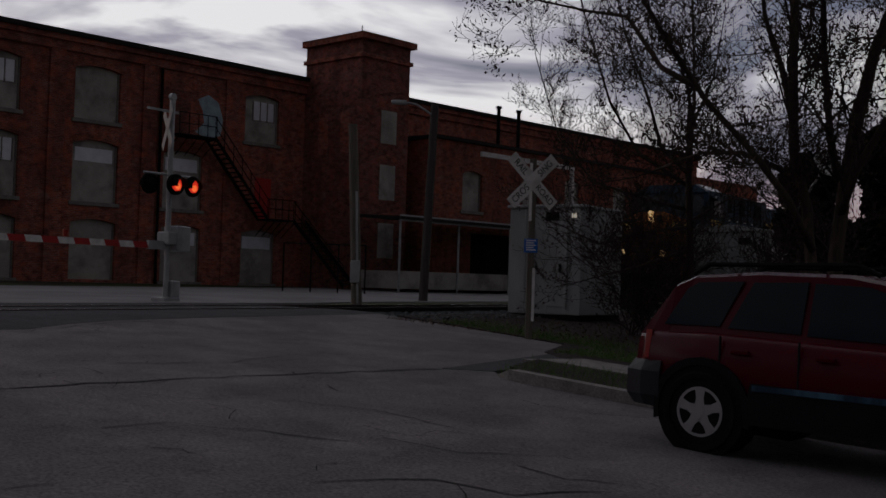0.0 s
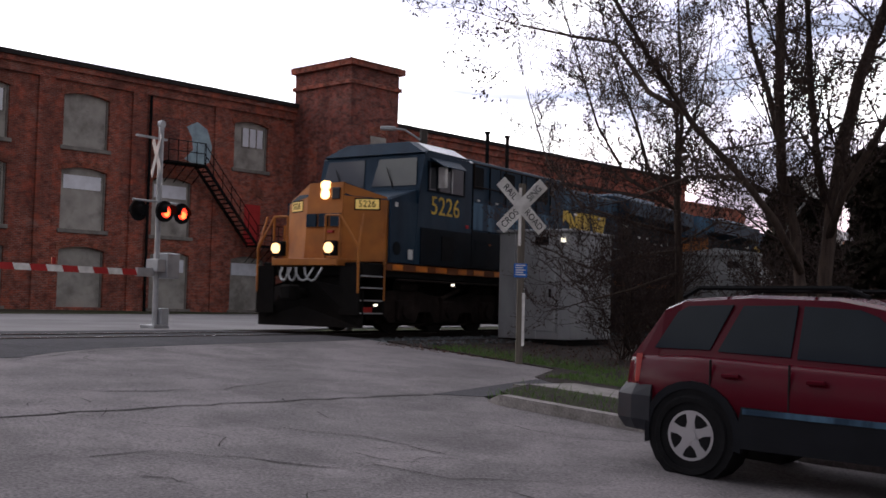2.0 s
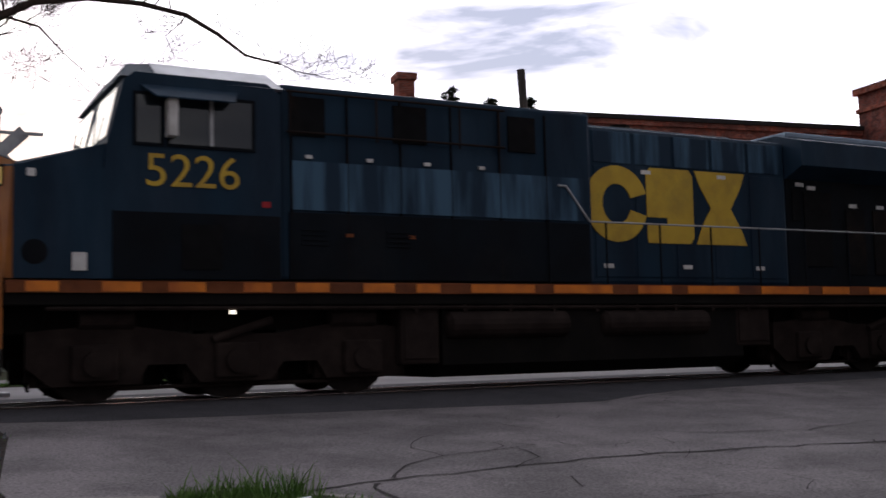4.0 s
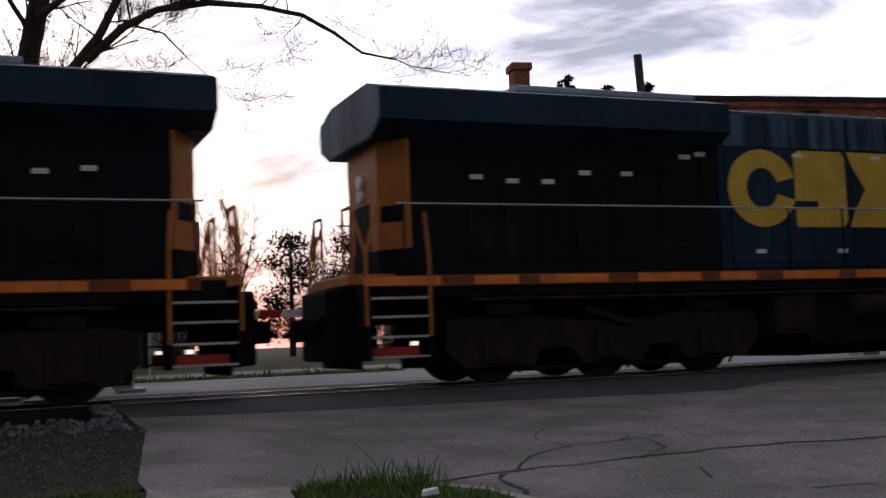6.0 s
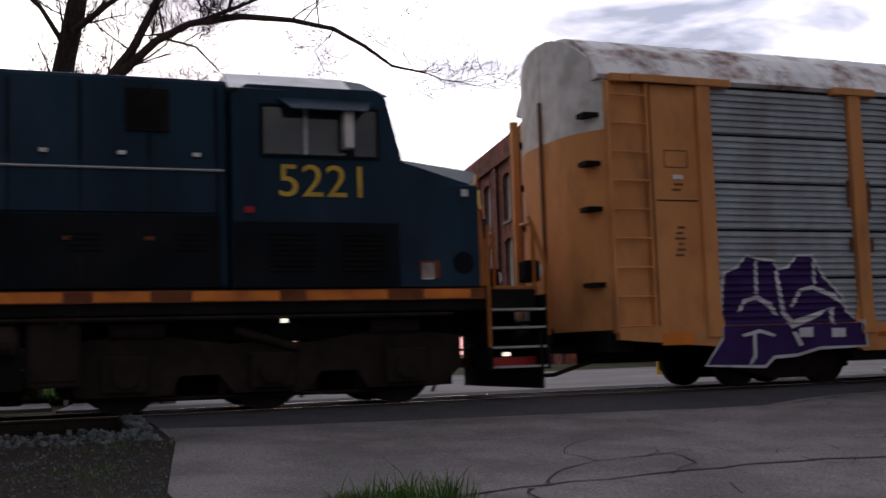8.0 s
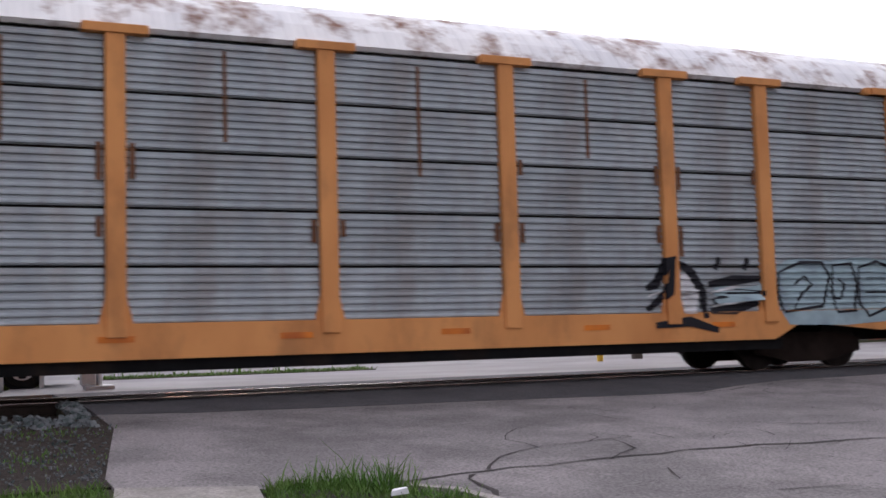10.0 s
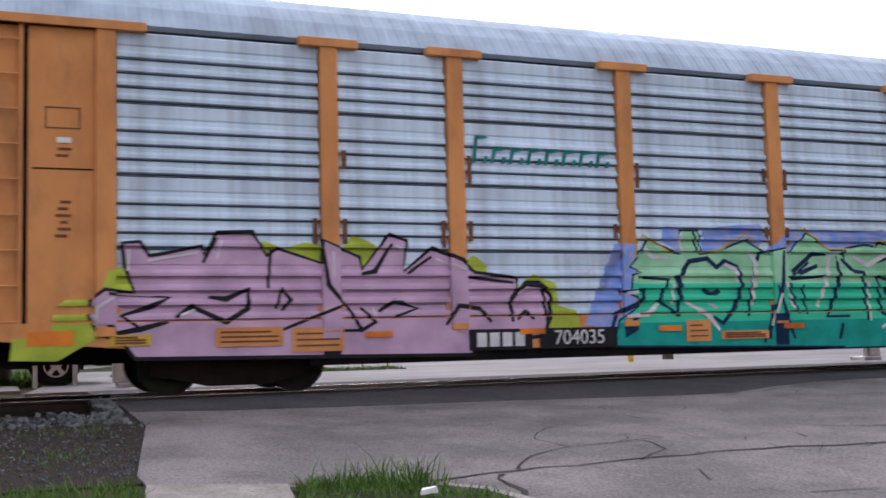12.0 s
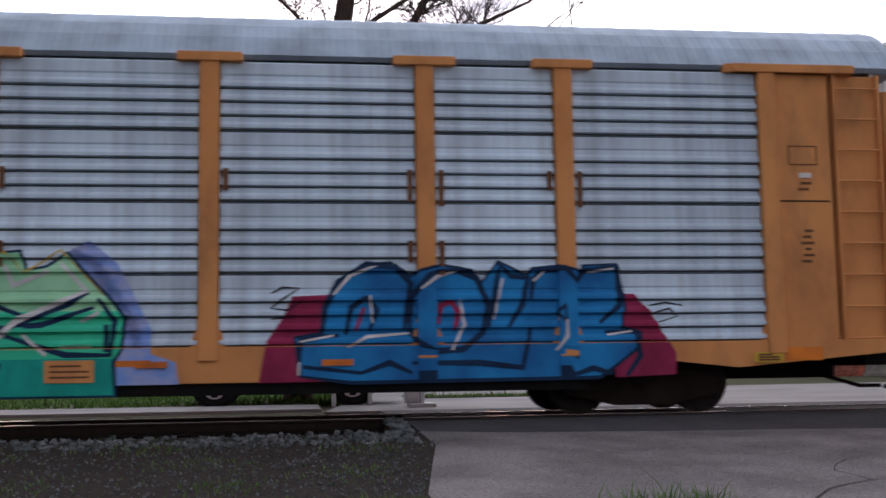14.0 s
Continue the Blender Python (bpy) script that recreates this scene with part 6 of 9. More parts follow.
SPRAY = [
    ("R2", [(-9, "lime")], 0, [(1.71, 0.96), (1.74, 1.17), (1.97, 1.33), (2.24, 1.20), (2.24, 0.78), (1.78, 0.51), (1.23, 0.53), (1.26, 0.80), (1.71, 0.79)]),
    ("R2", [(-9, "lime")], 0, [(2.28, 1.34), (2.38, 1.62), (2.55, 1.69), (2.69, 1.48), (2.72, 1.30)]),
    ("R2", [(-9, "lime")], 0, [(3.50, 1.70), (3.61, 1.92), (3.83, 1.92), (3.72, 1.70)]),
    ("R2", [(-9, "lime")], 0, [(4.28, 1.77), (4.36, 2.04), (4.63, 1.93), (4.94, 2.02), (5.17, 1.97), (5.13, 1.70)]),
    ("R2", [(-9, "lime")], 0, [(5.41, 1.90), (5.62, 2.13), (5.82, 2.06), (6.00, 1.94), (5.81, 1.55)]),
    ("R2", [(-9, "lime")], 0, [(7.20, 1.71), (7.43, 1.87), (7.64, 1.71), (7.59, 1.55)]),
    ("R2", [(-9, "lime")], 0, [(8.08, 1.38), (8.36, 1.59), (8.73, 1.46), (8.77, 1.13), (9.05, 1.05), (9.13, 0.71), (8.47, 0.64)]),
    ("R2", [(-9, "ink")], 1, [(2.12, 1.05), (2.15, 1.28), (2.33, 1.42), (2.68, 1.37), (2.56, 1.68), (2.53, 2.00), (2.78, 2.03), (2.90, 1.85), (3.07, 1.88), (3.57, 1.98), (3.58, 1.86), (3.74, 2.16), (4.23, 2.18), (4.42, 1.86), (4.56, 1.96), (5.15, 1.76), (5.16, 2.07), (5.73, 1.84), (5.75, 1.68), (6.13, 2.17), (6.43, 2.08), (6.36, 1.65), (6.77, 1.99), (7.24, 1.82), (7.45, 1.64), (8.14, 1.55), (8.08, 1.34), (8.25, 1.50), (8.48, 1.50), (8.67, 1.30), (8.64, 0.94), (8.51, 0.66), (7.43, 0.58), (7.38, 0.42), (2.70, 0.49), (2.52, 0.73), (2.25, 0.81)]),
    ("R2", [(-9, "lav")], 2, [(2.16, 1.06), (2.19, 1.26), (2.34, 1.37), (2.72, 1.34), (2.61, 1.69), (2.57, 1.97), (2.76, 1.98), (2.88, 1.80), (3.07, 1.83), (3.54, 1.94), (3.58, 1.81), (3.76, 2.11), (4.21, 2.13), (4.41, 1.81), (4.56, 1.91), (5.18, 1.72), (5.19, 2.03), (5.69, 1.81), (5.74, 1.63), (6.15, 2.12), (6.38, 2.05), (6.34, 1.60), (6.78, 1.93), (7.20, 1.77), (7.42, 1.59), (8.09, 1.52), (8.05, 1.29), (8.27, 1.45), (8.45, 1.45), (8.60, 1.28), (8.57, 0.95), (8.47, 0.71), (7.39, 0.62), (7.34, 0.47), (2.72, 0.54), (2.55, 0.77), (2.28, 0.85)]),
    ("R2", [(-9, "peri")], 0, [(9.18, 0.83), (9.42, 1.35), (9.63, 1.74), (9.75, 2.05), (10.08, 2.05), (10.05, 0.74)]),
    ("R2", [(-9, "peri")], 0, [(10.57, 2.13), (10.66, 2.33), (10.99, 2.31), (10.93, 1.89)]),
    ("R2", [(-9, "peri")], 0, [(11.31, 1.93), (11.37, 2.29), (11.84, 2.36), (12.45, 2.40), (12.58, 2.14), (12.17, 1.90)]),
    ("R2", [(-9, "peri")], 0, [(12.53, 1.98), (13.08, 2.31), (13.90, 2.32), (14.75, 2.28), (15.43, 2.35), (15.41, 1.99), (13.97, 1.90)]),
    ("R2", [(-9, "peri")], 0, [(16.60, 2.19), (16.91, 2.35), (17.27, 2.05), (17.46, 1.67), (17.69, 1.21), (17.69, 0.90), (18.00, 0.79), (18.04, 0.51), (17.25, 0.51), (17.30, 1.36)]),
    ("R2", [(-9, "navy")], 1, [(9.65, 0.49), (9.76, 0.90), (10.19, 1.18), (9.96, 1.27), (10.00, 1.59), (10.17, 1.61), (9.95, 1.69), (10.35, 2.15), (10.82, 1.95), (10.91, 1.92), (10.92, 2.29), (11.29, 2.29), (11.31, 1.93), (11.60, 1.97), (12.19, 2.16), (12.49, 1.96), (12.93, 2.03), (12.95, 1.92), (13.39, 2.29), (13.85, 2.01), (14.10, 2.00), (14.17, 1.84), (14.54, 2.01), (14.76, 1.93), (14.85, 2.04), (15.21, 2.14), (15.47, 2.19), (15.95, 2.18), (15.85, 0.34)]),
    ("R2", [(1.45, "mint"), (0.85, "green"), (-9, "teal")], 2, [(9.68, 0.52), (9.79, 0.88), (10.23, 1.18), (9.99, 1.29), (10.03, 1.57), (10.21, 1.61), (9.99, 1.70), (10.36, 2.11), (10.81, 1.91), (10.93, 1.89), (10.94, 2.26), (11.26, 2.26), (11.28, 1.89), (11.61, 1.94), (12.18, 2.12), (12.48, 1.92), (12.90, 2.00), (12.93, 1.88), (13.39, 2.25), (13.84, 1.97), (14.07, 1.97), (14.16, 1.80), (14.54, 1.97), (14.78, 1.89), (14.88, 2.01), (15.22, 2.10), (15.47, 2.15), (15.91, 2.15), (15.82, 0.37)]),
    ("R2", [(-9, "navy")], 1, [(14.01, 0.36), (14.13, 2.03), (14.61, 2.11), (14.82, 2.07), (14.90, 2.14), (15.21, 2.10), (15.57, 2.20), (16.08, 2.24), (16.17, 1.99), (16.38, 2.04), (16.65, 2.22), (16.93, 1.90), (17.19, 1.63), (17.39, 1.37), (17.35, 0.95), (17.26, 0.80), (17.28, 0.36)]),
    ("R2", [(1.45, "mint"), (0.85, "green"), (-9, "teal")], 3, [(14.04, 0.39), (14.17, 2.00), (14.61, 2.07), (14.83, 2.03), (14.91, 2.10), (15.21, 2.05), (15.58, 2.16), (16.05, 2.20), (16.14, 1.96), (16.40, 2.00), (16.64, 2.18), (16.89, 1.87), (17.16, 1.60), (17.34, 1.36), (17.31, 0.96), (17.21, 0.81), (17.24, 0.39)]),
    ("R2", [(-9, "magenta")], 0, [(19.04, 0.51), (19.14, 1.04), (19.36, 1.36), (19.47, 1.62), (19.94, 1.64), (20.16, 1.06), (20.08, 0.52)]),
    ("R2", [(-9, "magenta")], 0, [(23.72, 1.63), (24.04, 1.63), (24.27, 1.40), (24.45, 1.09), (24.61, 0.82), (24.59, 0.54), (23.76, 0.51)]),
    ("R2", [(-9, "navy")], 1, [(19.48, 1.10), (19.82, 1.16), (19.88, 1.52), (20.07, 1.85), (20.39, 2.06), (20.77, 2.08), (21.02, 1.90), (21.13, 1.97), (21.44, 2.05), (21.84, 1.97), (21.97, 1.82), (22.19, 2.10), (22.59, 1.89), (22.62, 1.99), (23.00, 2.03), (23.32, 1.96), (23.33, 2.03), (23.83, 2.05), (23.95, 1.48), (23.89, 1.20), (24.16, 1.12), (24.11, 0.90), (23.81, 0.67), (23.55, 0.49), (20.22, 0.47), (19.56, 0.57)]),
    ("R2", [(-9, "cobalt")], 2, [(19.52, 1.07), (19.85, 1.13), (19.93, 1.51), (20.10, 1.82), (20.40, 2.02), (20.75, 2.03), (21.01, 1.85), (21.14, 1.93), (21.44, 2.00), (21.82, 1.93), (21.97, 1.77), (22.20, 2.05), (22.60, 1.85), (22.65, 1.95), (22.99, 1.98), (23.34, 1.92), (23.36, 2.00), (23.80, 2.01), (23.90, 1.48), (23.85, 1.17), (24.12, 1.09), (24.08, 0.93), (23.79, 0.71), (23.53, 0.54), (20.23, 0.52), (19.59, 0.60)]),
    ("R1", [(-9, "chalk")], 1, [(2.14, 0.36), (2.46, 0.78), (2.52, 1.51), (2.58, 1.81), (2.83, 1.90), (3.02, 2.09), (3.31, 2.03), (3.55, 2.01), (3.62, 1.86), (3.80, 1.90), (3.99, 2.09), (4.31, 2.09), (4.51, 1.75), (4.87, 1.41), (4.93, 1.17), (5.21, 1.00), (5.28, 0.58), (4.31, 0.56), (3.86, 0.46), (3.43, 0.44), (3.25, 0.30)]),
    ("R1", [(-9, "purple")], 2, [(2.18, 0.38), (2.50, 0.76), (2.57, 1.50), (2.62, 1.78), (2.86, 1.86), (3.04, 2.05), (3.30, 1.98), (3.52, 1.97), (3.60, 1.82), (3.82, 1.86), (4.01, 2.05), (4.28, 2.05), (4.47, 1.72), (4.82, 1.39), (4.89, 1.14), (5.16, 0.97), (5.23, 0.61), (4.31, 0.61), (3.86, 0.51), (3.41, 0.49), (3.24, 0.35)]),
    ("R1", [(-9, "chalk")], 3, [(2.80, 1.19), (2.93, 1.38), (3.19, 1.44), (3.45, 1.32), (3.57, 1.11), (3.48, 1.13), (3.36, 1.27), (3.17, 1.37), (2.97, 1.33), (2.87, 1.17)]),
    ("R1", [(-9, "chalk")], 3, [(3.17, 1.98), (3.23, 1.98), (3.21, 1.46), (3.15, 1.46)]),
    ("R1", [(-9, "chalk")], 3, [(3.54, 1.82), (3.61, 1.82), (3.71, 1.17), (3.88, 1.01), (3.79, 0.99), (3.63, 1.13)]),
    ("R1", [(-9, "chalk")], 3, [(3.80, 1.25), (3.99, 1.53), (4.26, 1.59), (4.71, 1.45), (4.89, 1.24), (4.62, 1.39), (4.26, 1.52), (4.04, 1.48), (3.87, 1.24)]),
    ("R1", [(-9, "chalk")], 3, [(4.28, 1.98), (4.34, 1.99), (4.34, 1.59), (4.28, 1.59)]),
    ("R1", [(-9, "chalk")], 3, [(3.70, 1.00), (4.33, 1.16), (4.61, 1.24), (4.33, 1.07), (3.78, 0.90)]),
    ("R1", [(-9, "chalk")], 3, [(4.56, 1.20), (4.66, 1.24), (4.64, 0.95), (4.58, 0.96)]),
    ("R1", [(-9, "chalk")], 3, [(3.92, 0.91), (4.19, 0.92), (4.18, 0.76), (3.91, 0.77)]),
    ("R1", [(-9, "chalk")], 3, [(4.55, 0.90), (4.83, 0.89), (4.82, 0.75), (4.54, 0.75)]),
    ("R1", [(-9, "chalk")], 3, [(2.83, 0.83), (3.17, 0.91), (3.47, 0.82), (3.43, 0.78), (3.17, 0.85), (2.87, 0.79)]),
    ("R1", [(-9, "chalk")], 3, [(3.04, 0.87), (3.10, 0.87), (3.09, 0.47), (2.98, 0.36), (2.94, 0.37), (3.03, 0.51)]),
    ("R1", [(-9, "chalk")], 3, [(3.78, 0.85), (3.87, 0.85), (3.99, 0.64), (3.90, 0.62)]),
    ("R1", [(-9, "iceblue")], 1, [(23.34, 1.72), (23.53, 1.81), (23.83, 1.85), (24.45, 1.81), (25.09, 1.87), (25.76, 1.83), (25.88, 1.56), (26.01, 1.08), (25.83, 0.78), (24.74, 0.72), (23.51, 0.75), (23.33, 1.01)]),
]


def rack_skin(x, z, fine):
    """The outer face of a rack car's side at x along the car and z over the rail."""
    if any(abs(x - p) < 0.127 for p in POSTS) and z > 0.9:
        return 1.602
    if z < 0.975:
        return 1.562
    rows, gap, n, flat, depth = rib_plan(fine)
    h = (4.74 - 0.96) / rows
    k = min(rows - 1, int((z - 0.97) / h))
    q = max(0.0, z - 0.97 - k * h)
    p = (h - gap) / n
    i = int(q / p)
    if i >= n:
        return 1.503
    if i in flat:
        return 1.515
    r = (q - i * p) / p
    for (r0, y0), (r1, y1) in zip(RIB, RIB[1:]):
        if r <= r1:
            return 1.503 + depth * (y0 + (y1 - y0) * (r - r0) / (r1 - r0))
    return 1.503


def ribbon(bm, pts, width):
    """A stroke of even width along a line of points, mitred at the bends and tapered at its ends."""
    pts = [Vector(p) for p in pts]
    prev = None
    for i, p in enumerate(pts):
        t0 = (p - pts[i - 1]).normalized() if i else (pts[1] - p).normalized()
        t1 = (pts[i + 1] - p).normalized() if i + 1 < len(pts) else t0
        t = (t0 + t1).normalized() if (t0 + t1).length > 0.3 else t0
        k = width / 2 * (0.55 if i in (0, len(pts) - 1) else 1.0)
        cur = [bm.verts.new((p.x - t.y * s * k, 0, p.y + t.x * s * k)) for s in (1, -1)]
        if prev:
            bm.faces.new((prev[0], prev[1], cur[1], cur[0]))
        prev = cur


def spray(car, poly, mats, layer, fine, width=0.0):
    """Spray paint that clings to the ribs, posts and sill of a rack car: a filled shape, or a stroke of a width."""
    bm = B()
    if width:
        ribbon(bm, poly, width)
    else:
        f = bm.faces.new([bm.verts.new((x, 0, z)) for x, z in poly])
        f.normal_update()
        bmesh.ops.triangulate(bm, faces=[f])
    lo, hi = min(p[1] for p in poly), max(p[1] for p in poly)
    xa, xb = min(p[0] for p in poly), max(p[0] for p in poly)
    cuts = [0.972, 0.978]
    rows, gap, n, flat, depth = rib_plan(fine)
    h = (4.74 - 0.96) / rows
    for k in range(3):
        for i in range(n):
            cuts += [0.97 + k * h + (i + c) * (h - gap) / n for c in ((0.0, 0.999) if i in flat else (0.0, 0.04, 0.15, 0.20, 0.42, 0.60, 0.64, 0.999))]
    for m in mats:
        cuts.append(m[0])
    for z in cuts:
        if lo < z < hi:
            bmesh.ops.bisect_plane(bm, geom=bm.verts[:] + bm.edges[:] + bm.faces[:], plane_co=(0, 0, z), plane_no=(0, 0, 1))
    for p in POSTS:
        for o in (-0.128, -0.126, 0.126, 0.128):
            if xa < p + o < xb:
                bmesh.ops.bisect_plane(bm, geom=bm.verts[:] + bm.edges[:] + bm.faces[:], plane_co=(p + o, 0, 0), plane_no=(1, 0, 0))
    for v in bm.verts:
        v.co.y = -rack_skin(v.co.x, v.co.z, fine) - 0.004 - 0.003 * layer
    bmesh.ops.recalc_face_normals(bm, faces=bm.faces[:])
    me = bpy.data.meshes.new("graffiti")
    for _, m in mats:
        me.materials.append(M[m])
    for f in bm.faces:
        z = f.calc_center_median().z
        f.material_index = next(i for i, (zz, _) in enumerate(mats) if z > zz)
    bm.to_mesh(me)
    bm.free()
    return part("graffiti", me, None, car)


for car_name, mats, layer, poly in SPRAY:
    spray(rack_a if car_name == "R1" else rack_b, poly, mats, layer, car_name == "R1")


# outlines and highlights sprayed over the fills: car, paint, width, layer, points (x, z)
STROKES = [
    ("R1", "chalk", 0.42, 2, [(21.5, 1.62), (21.56, 1.3), (21.56, 0.96)]),
    ("R1", "iceblue", 0.5, 0, [(22.05, 1.25), (23.0, 1.3)]),
    ("R2", "navy", 0.085, 4, [(19.85, 1.10), (19.89, 1.47), (20.07, 1.81), (20.44, 2.04), (20.82, 2.00), (21.02, 1.78), (20.97, 1.46), (20.92, 1.17)]),
    ("R2", "navy", 0.085, 4, [(20.99, 1.16), (21.03, 1.61), (21.26, 1.89), (21.57, 1.98), (21.90, 1.85), (22.05, 1.49), (21.97, 1.13), (21.70, 0.91), (21.32, 0.89), (21.09, 1.02), (20.99, 1.16)]),
    ("R2", "navy", 0.085, 4, [(22.04, 1.19), (22.13, 1.56), (22.21, 2.03), (22.36, 1.88), (22.59, 1.85), (22.51, 1.49), (22.31, 1.19)]),
    ("R2", "navy", 0.085, 4, [(22.62, 1.56), (22.67, 1.83), (22.80, 1.96), (23.10, 1.98), (23.26, 1.80), (23.35, 1.94), (23.82, 2.00), (23.85, 1.48), (23.56, 1.24)]),
    ("R2", "navy", 0.085, 4, [(20.16, 1.12), (20.23, 1.47), (20.44, 1.61), (20.57, 1.44), (20.47, 1.17)]),
    ("R2", "navy", 0.085, 4, [(22.97, 1.39), (23.08, 1.48), (23.10, 1.26), (22.97, 1.39)]),
    ("R2", "navy", 0.085, 4, [(19.55, 0.69), (19.58, 1.08), (20.07, 1.11)]),
    ("R2", "navy", 0.085, 4, [(23.63, 1.12), (24.07, 1.12), (24.10, 0.79), (23.91, 0.53)]),
    ("R2", "navy", 0.085, 4, [(20.36, 0.62), (20.73, 0.75), (21.02, 0.61)]),
    ("R2", "navy", 0.085, 4, [(23.14, 0.54), (23.45, 0.64), (23.72, 0.56)]),
    ("R2", "navy", 0.085, 4, [(19.60, 0.71), (20.36, 0.62)]),
    ("R2", "navy", 0.085, 4, [(21.02, 0.74), (21.92, 0.73), (22.49, 0.66), (22.62, 1.19)]),
    ("R2", "magenta", 0.09, 5, [(21.37, 1.24), (21.41, 1.49), (21.56, 1.55), (21.65, 1.38), (21.59, 1.16)]),
    ("R2", "magenta", 0.09, 5, [(20.29, 1.17), (20.40, 1.47)]),
    ("R2", "chalk", 0.05, 6, [(20.00, 1.64), (20.22, 1.89), (20.56, 2.02)]),
    ("R2", "chalk", 0.05, 6, [(20.48, 1.63), (20.51, 1.27)]),
    ("R2", "chalk", 0.05, 6, [(21.15, 1.71), (21.38, 1.88), (21.64, 1.95)]),
    ("R2", "chalk", 0.05, 6, [(21.67, 1.57), (21.72, 1.23), (21.55, 0.90)]),
    ("R2", "chalk", 0.05, 6, [(22.12, 1.30), (22.25, 1.85)]),
    ("R2", "chalk", 0.05, 6, [(22.67, 1.81), (22.83, 1.95)]),
    ("R2", "chalk", 0.05, 6, [(23.41, 1.92), (23.76, 1.97)]),
    ("R2", "chalk", 0.05, 6, [(20.18, 0.95), (20.44, 1.09), (20.99, 1.13)]),
    ("R2", "chalk", 0.05, 6, [(22.95, 0.88), (23.10, 1.07), (23.10, 1.29)]),
    ("R2", "chalk", 0.05, 6, [(19.56, 1.03), (20.00, 1.11)]),
    ("R2", "chalk", 0.05, 6, [(19.55, 0.60), (19.56, 0.77)]),
    ("R2", "chalk", 0.05, 6, [(23.66, 1.08), (24.01, 1.13)]),
    ("R2", "ink", 0.03, 1, [(19.19, 1.66), (19.34, 1.74), (19.56, 1.73), (19.34, 1.58), (19.19, 1.47), (19.42, 1.44), (19.60, 1.58)]),
    ("R2", "ink", 0.03, 1, [(19.20, 1.33), (19.49, 1.36)]),
    ("R2", "ink", 0.03, 1, [(24.26, 1.47), (24.50, 1.51), (24.73, 1.47)]),
    ("R2", "ink", 0.03, 1, [(24.29, 1.36), (24.53, 1.43), (24.65, 1.32), (24.37, 1.24)]),
    ("R2", "navy", 0.08, 4, [(10.91, 1.19), (10.91, 1.56), (11.08, 1.79), (11.42, 1.84), (11.60, 1.70), (11.74, 1.80), (11.99, 1.70), (12.06, 1.43), (11.92, 1.10), (11.64, 0.82), (11.47, 0.92)]),
    ("R2", "navy", 0.08, 4, [(10.23, 1.54), (10.70, 1.51), (10.50, 1.19), (10.85, 0.94)]),
    ("R2", "navy", 0.08, 4, [(10.84, 1.58), (10.89, 1.22), (10.78, 0.94)]),
    ("R2", "navy", 0.08, 4, [(12.13, 0.92), (12.35, 1.77), (12.45, 1.99)]),
    ("R2", "navy", 0.08, 4, [(12.85, 1.97), (12.81, 1.42), (12.63, 0.92), (12.42, 0.50)]),
    ("R2", "navy", 0.08, 4, [(12.71, 1.41), (12.85, 0.97), (13.03, 0.55)]),
    ("R2", "navy", 0.08, 4, [(13.77, 1.92), (13.47, 1.92), (13.07, 1.63), (13.07, 1.52), (13.73, 1.56)]),
    ("R2", "navy", 0.08, 4, [(13.25, 1.42), (13.29, 0.94)]),
    ("R2", "navy", 0.08, 4, [(13.00, 1.45), (13.14, 0.95)]),
    ("R2", "navy", 0.08, 4, [(13.99, 1.90), (14.03, 1.56), (13.88, 1.19), (13.69, 0.90), (14.17, 0.90)]),
    ("R2", "navy", 0.08, 4, [(14.07, 1.85), (14.33, 1.64), (14.52, 1.62), (14.55, 0.82)]),
    ("R2", "navy", 0.08, 4, [(14.82, 1.56), (14.85, 0.96), (15.19, 0.77), (14.92, 0.51)]),
    ("R2", "navy", 0.08, 4, [(14.71, 1.77), (15.49, 1.96), (15.60, 1.71), (15.55, 1.31), (14.97, 1.26), (15.05, 1.50), (14.82, 1.56)]),
    ("R2", "navy", 0.08, 4, [(15.66, 2.11), (15.68, 1.56), (16.22, 1.36)]),
    ("R2", "navy", 0.08, 4, [(15.54, 0.88), (15.70, 1.16), (16.66, 1.54), (16.91, 1.69)]),
    ("R2", "navy", 0.08, 4, [(15.71, 1.24), (16.34, 1.28), (16.98, 1.50)]),
    ("R2", "navy", 0.08, 4, [(15.86, 1.16), (16.64, 0.90), (17.21, 0.89)]),
    ("R2", "navy", 0.08, 4, [(17.03, 1.61), (17.24, 1.32), (17.19, 0.87)]),
    ("R2", "navy", 0.08, 4, [(9.81, 1.32), (10.26, 1.35), (10.20, 1.19), (9.72, 0.99), (9.58, 0.62)]),
    ("R2", "navy", 0.08, 4, [(11.18, 2.26), (11.21, 1.94)]),
    ("R2", "navy", 0.08, 4, [(13.40, 1.79), (13.10, 1.57)]),
    ("R2", "navy", 0.12, 4, [(11.32, 1.36), (11.47, 1.25), (11.64, 1.34)]),
    ("R2", "navy", 0.12, 4, [(13.18, 1.60), (13.58, 1.73)]),
    ("R2", "navy", 0.12, 4, [(15.01, 1.45), (15.09, 1.18)]),
    ("R2", "navy", 0.12, 4, [(17.14, 1.28), (17.14, 0.93)]),
    ("R2", "navy", 0.12, 4, [(12.63, 1.10), (12.53, 0.56)]),
    ("R2", "navy", 0.12, 4, [(15.85, 0.80), (15.77, 0.50)]),
    ("R2", "navy", 0.12, 4, [(14.02, 0.79), (13.94, 0.53)]),
    ("R2", "chalk", 0.085, 6, [(10.25, 1.99), (10.42, 1.86), (10.70, 1.85)]),
    ("R2", "chalk", 0.085, 6, [(10.50, 1.15), (10.27, 0.98), (9.88, 0.95)]),
    ("R2", "chalk", 0.085, 6, [(10.77, 1.44), (10.74, 1.12)]),
    ("R2", "chalk", 0.085, 6, [(10.98, 1.17), (11.36, 0.96), (11.57, 0.72)]),
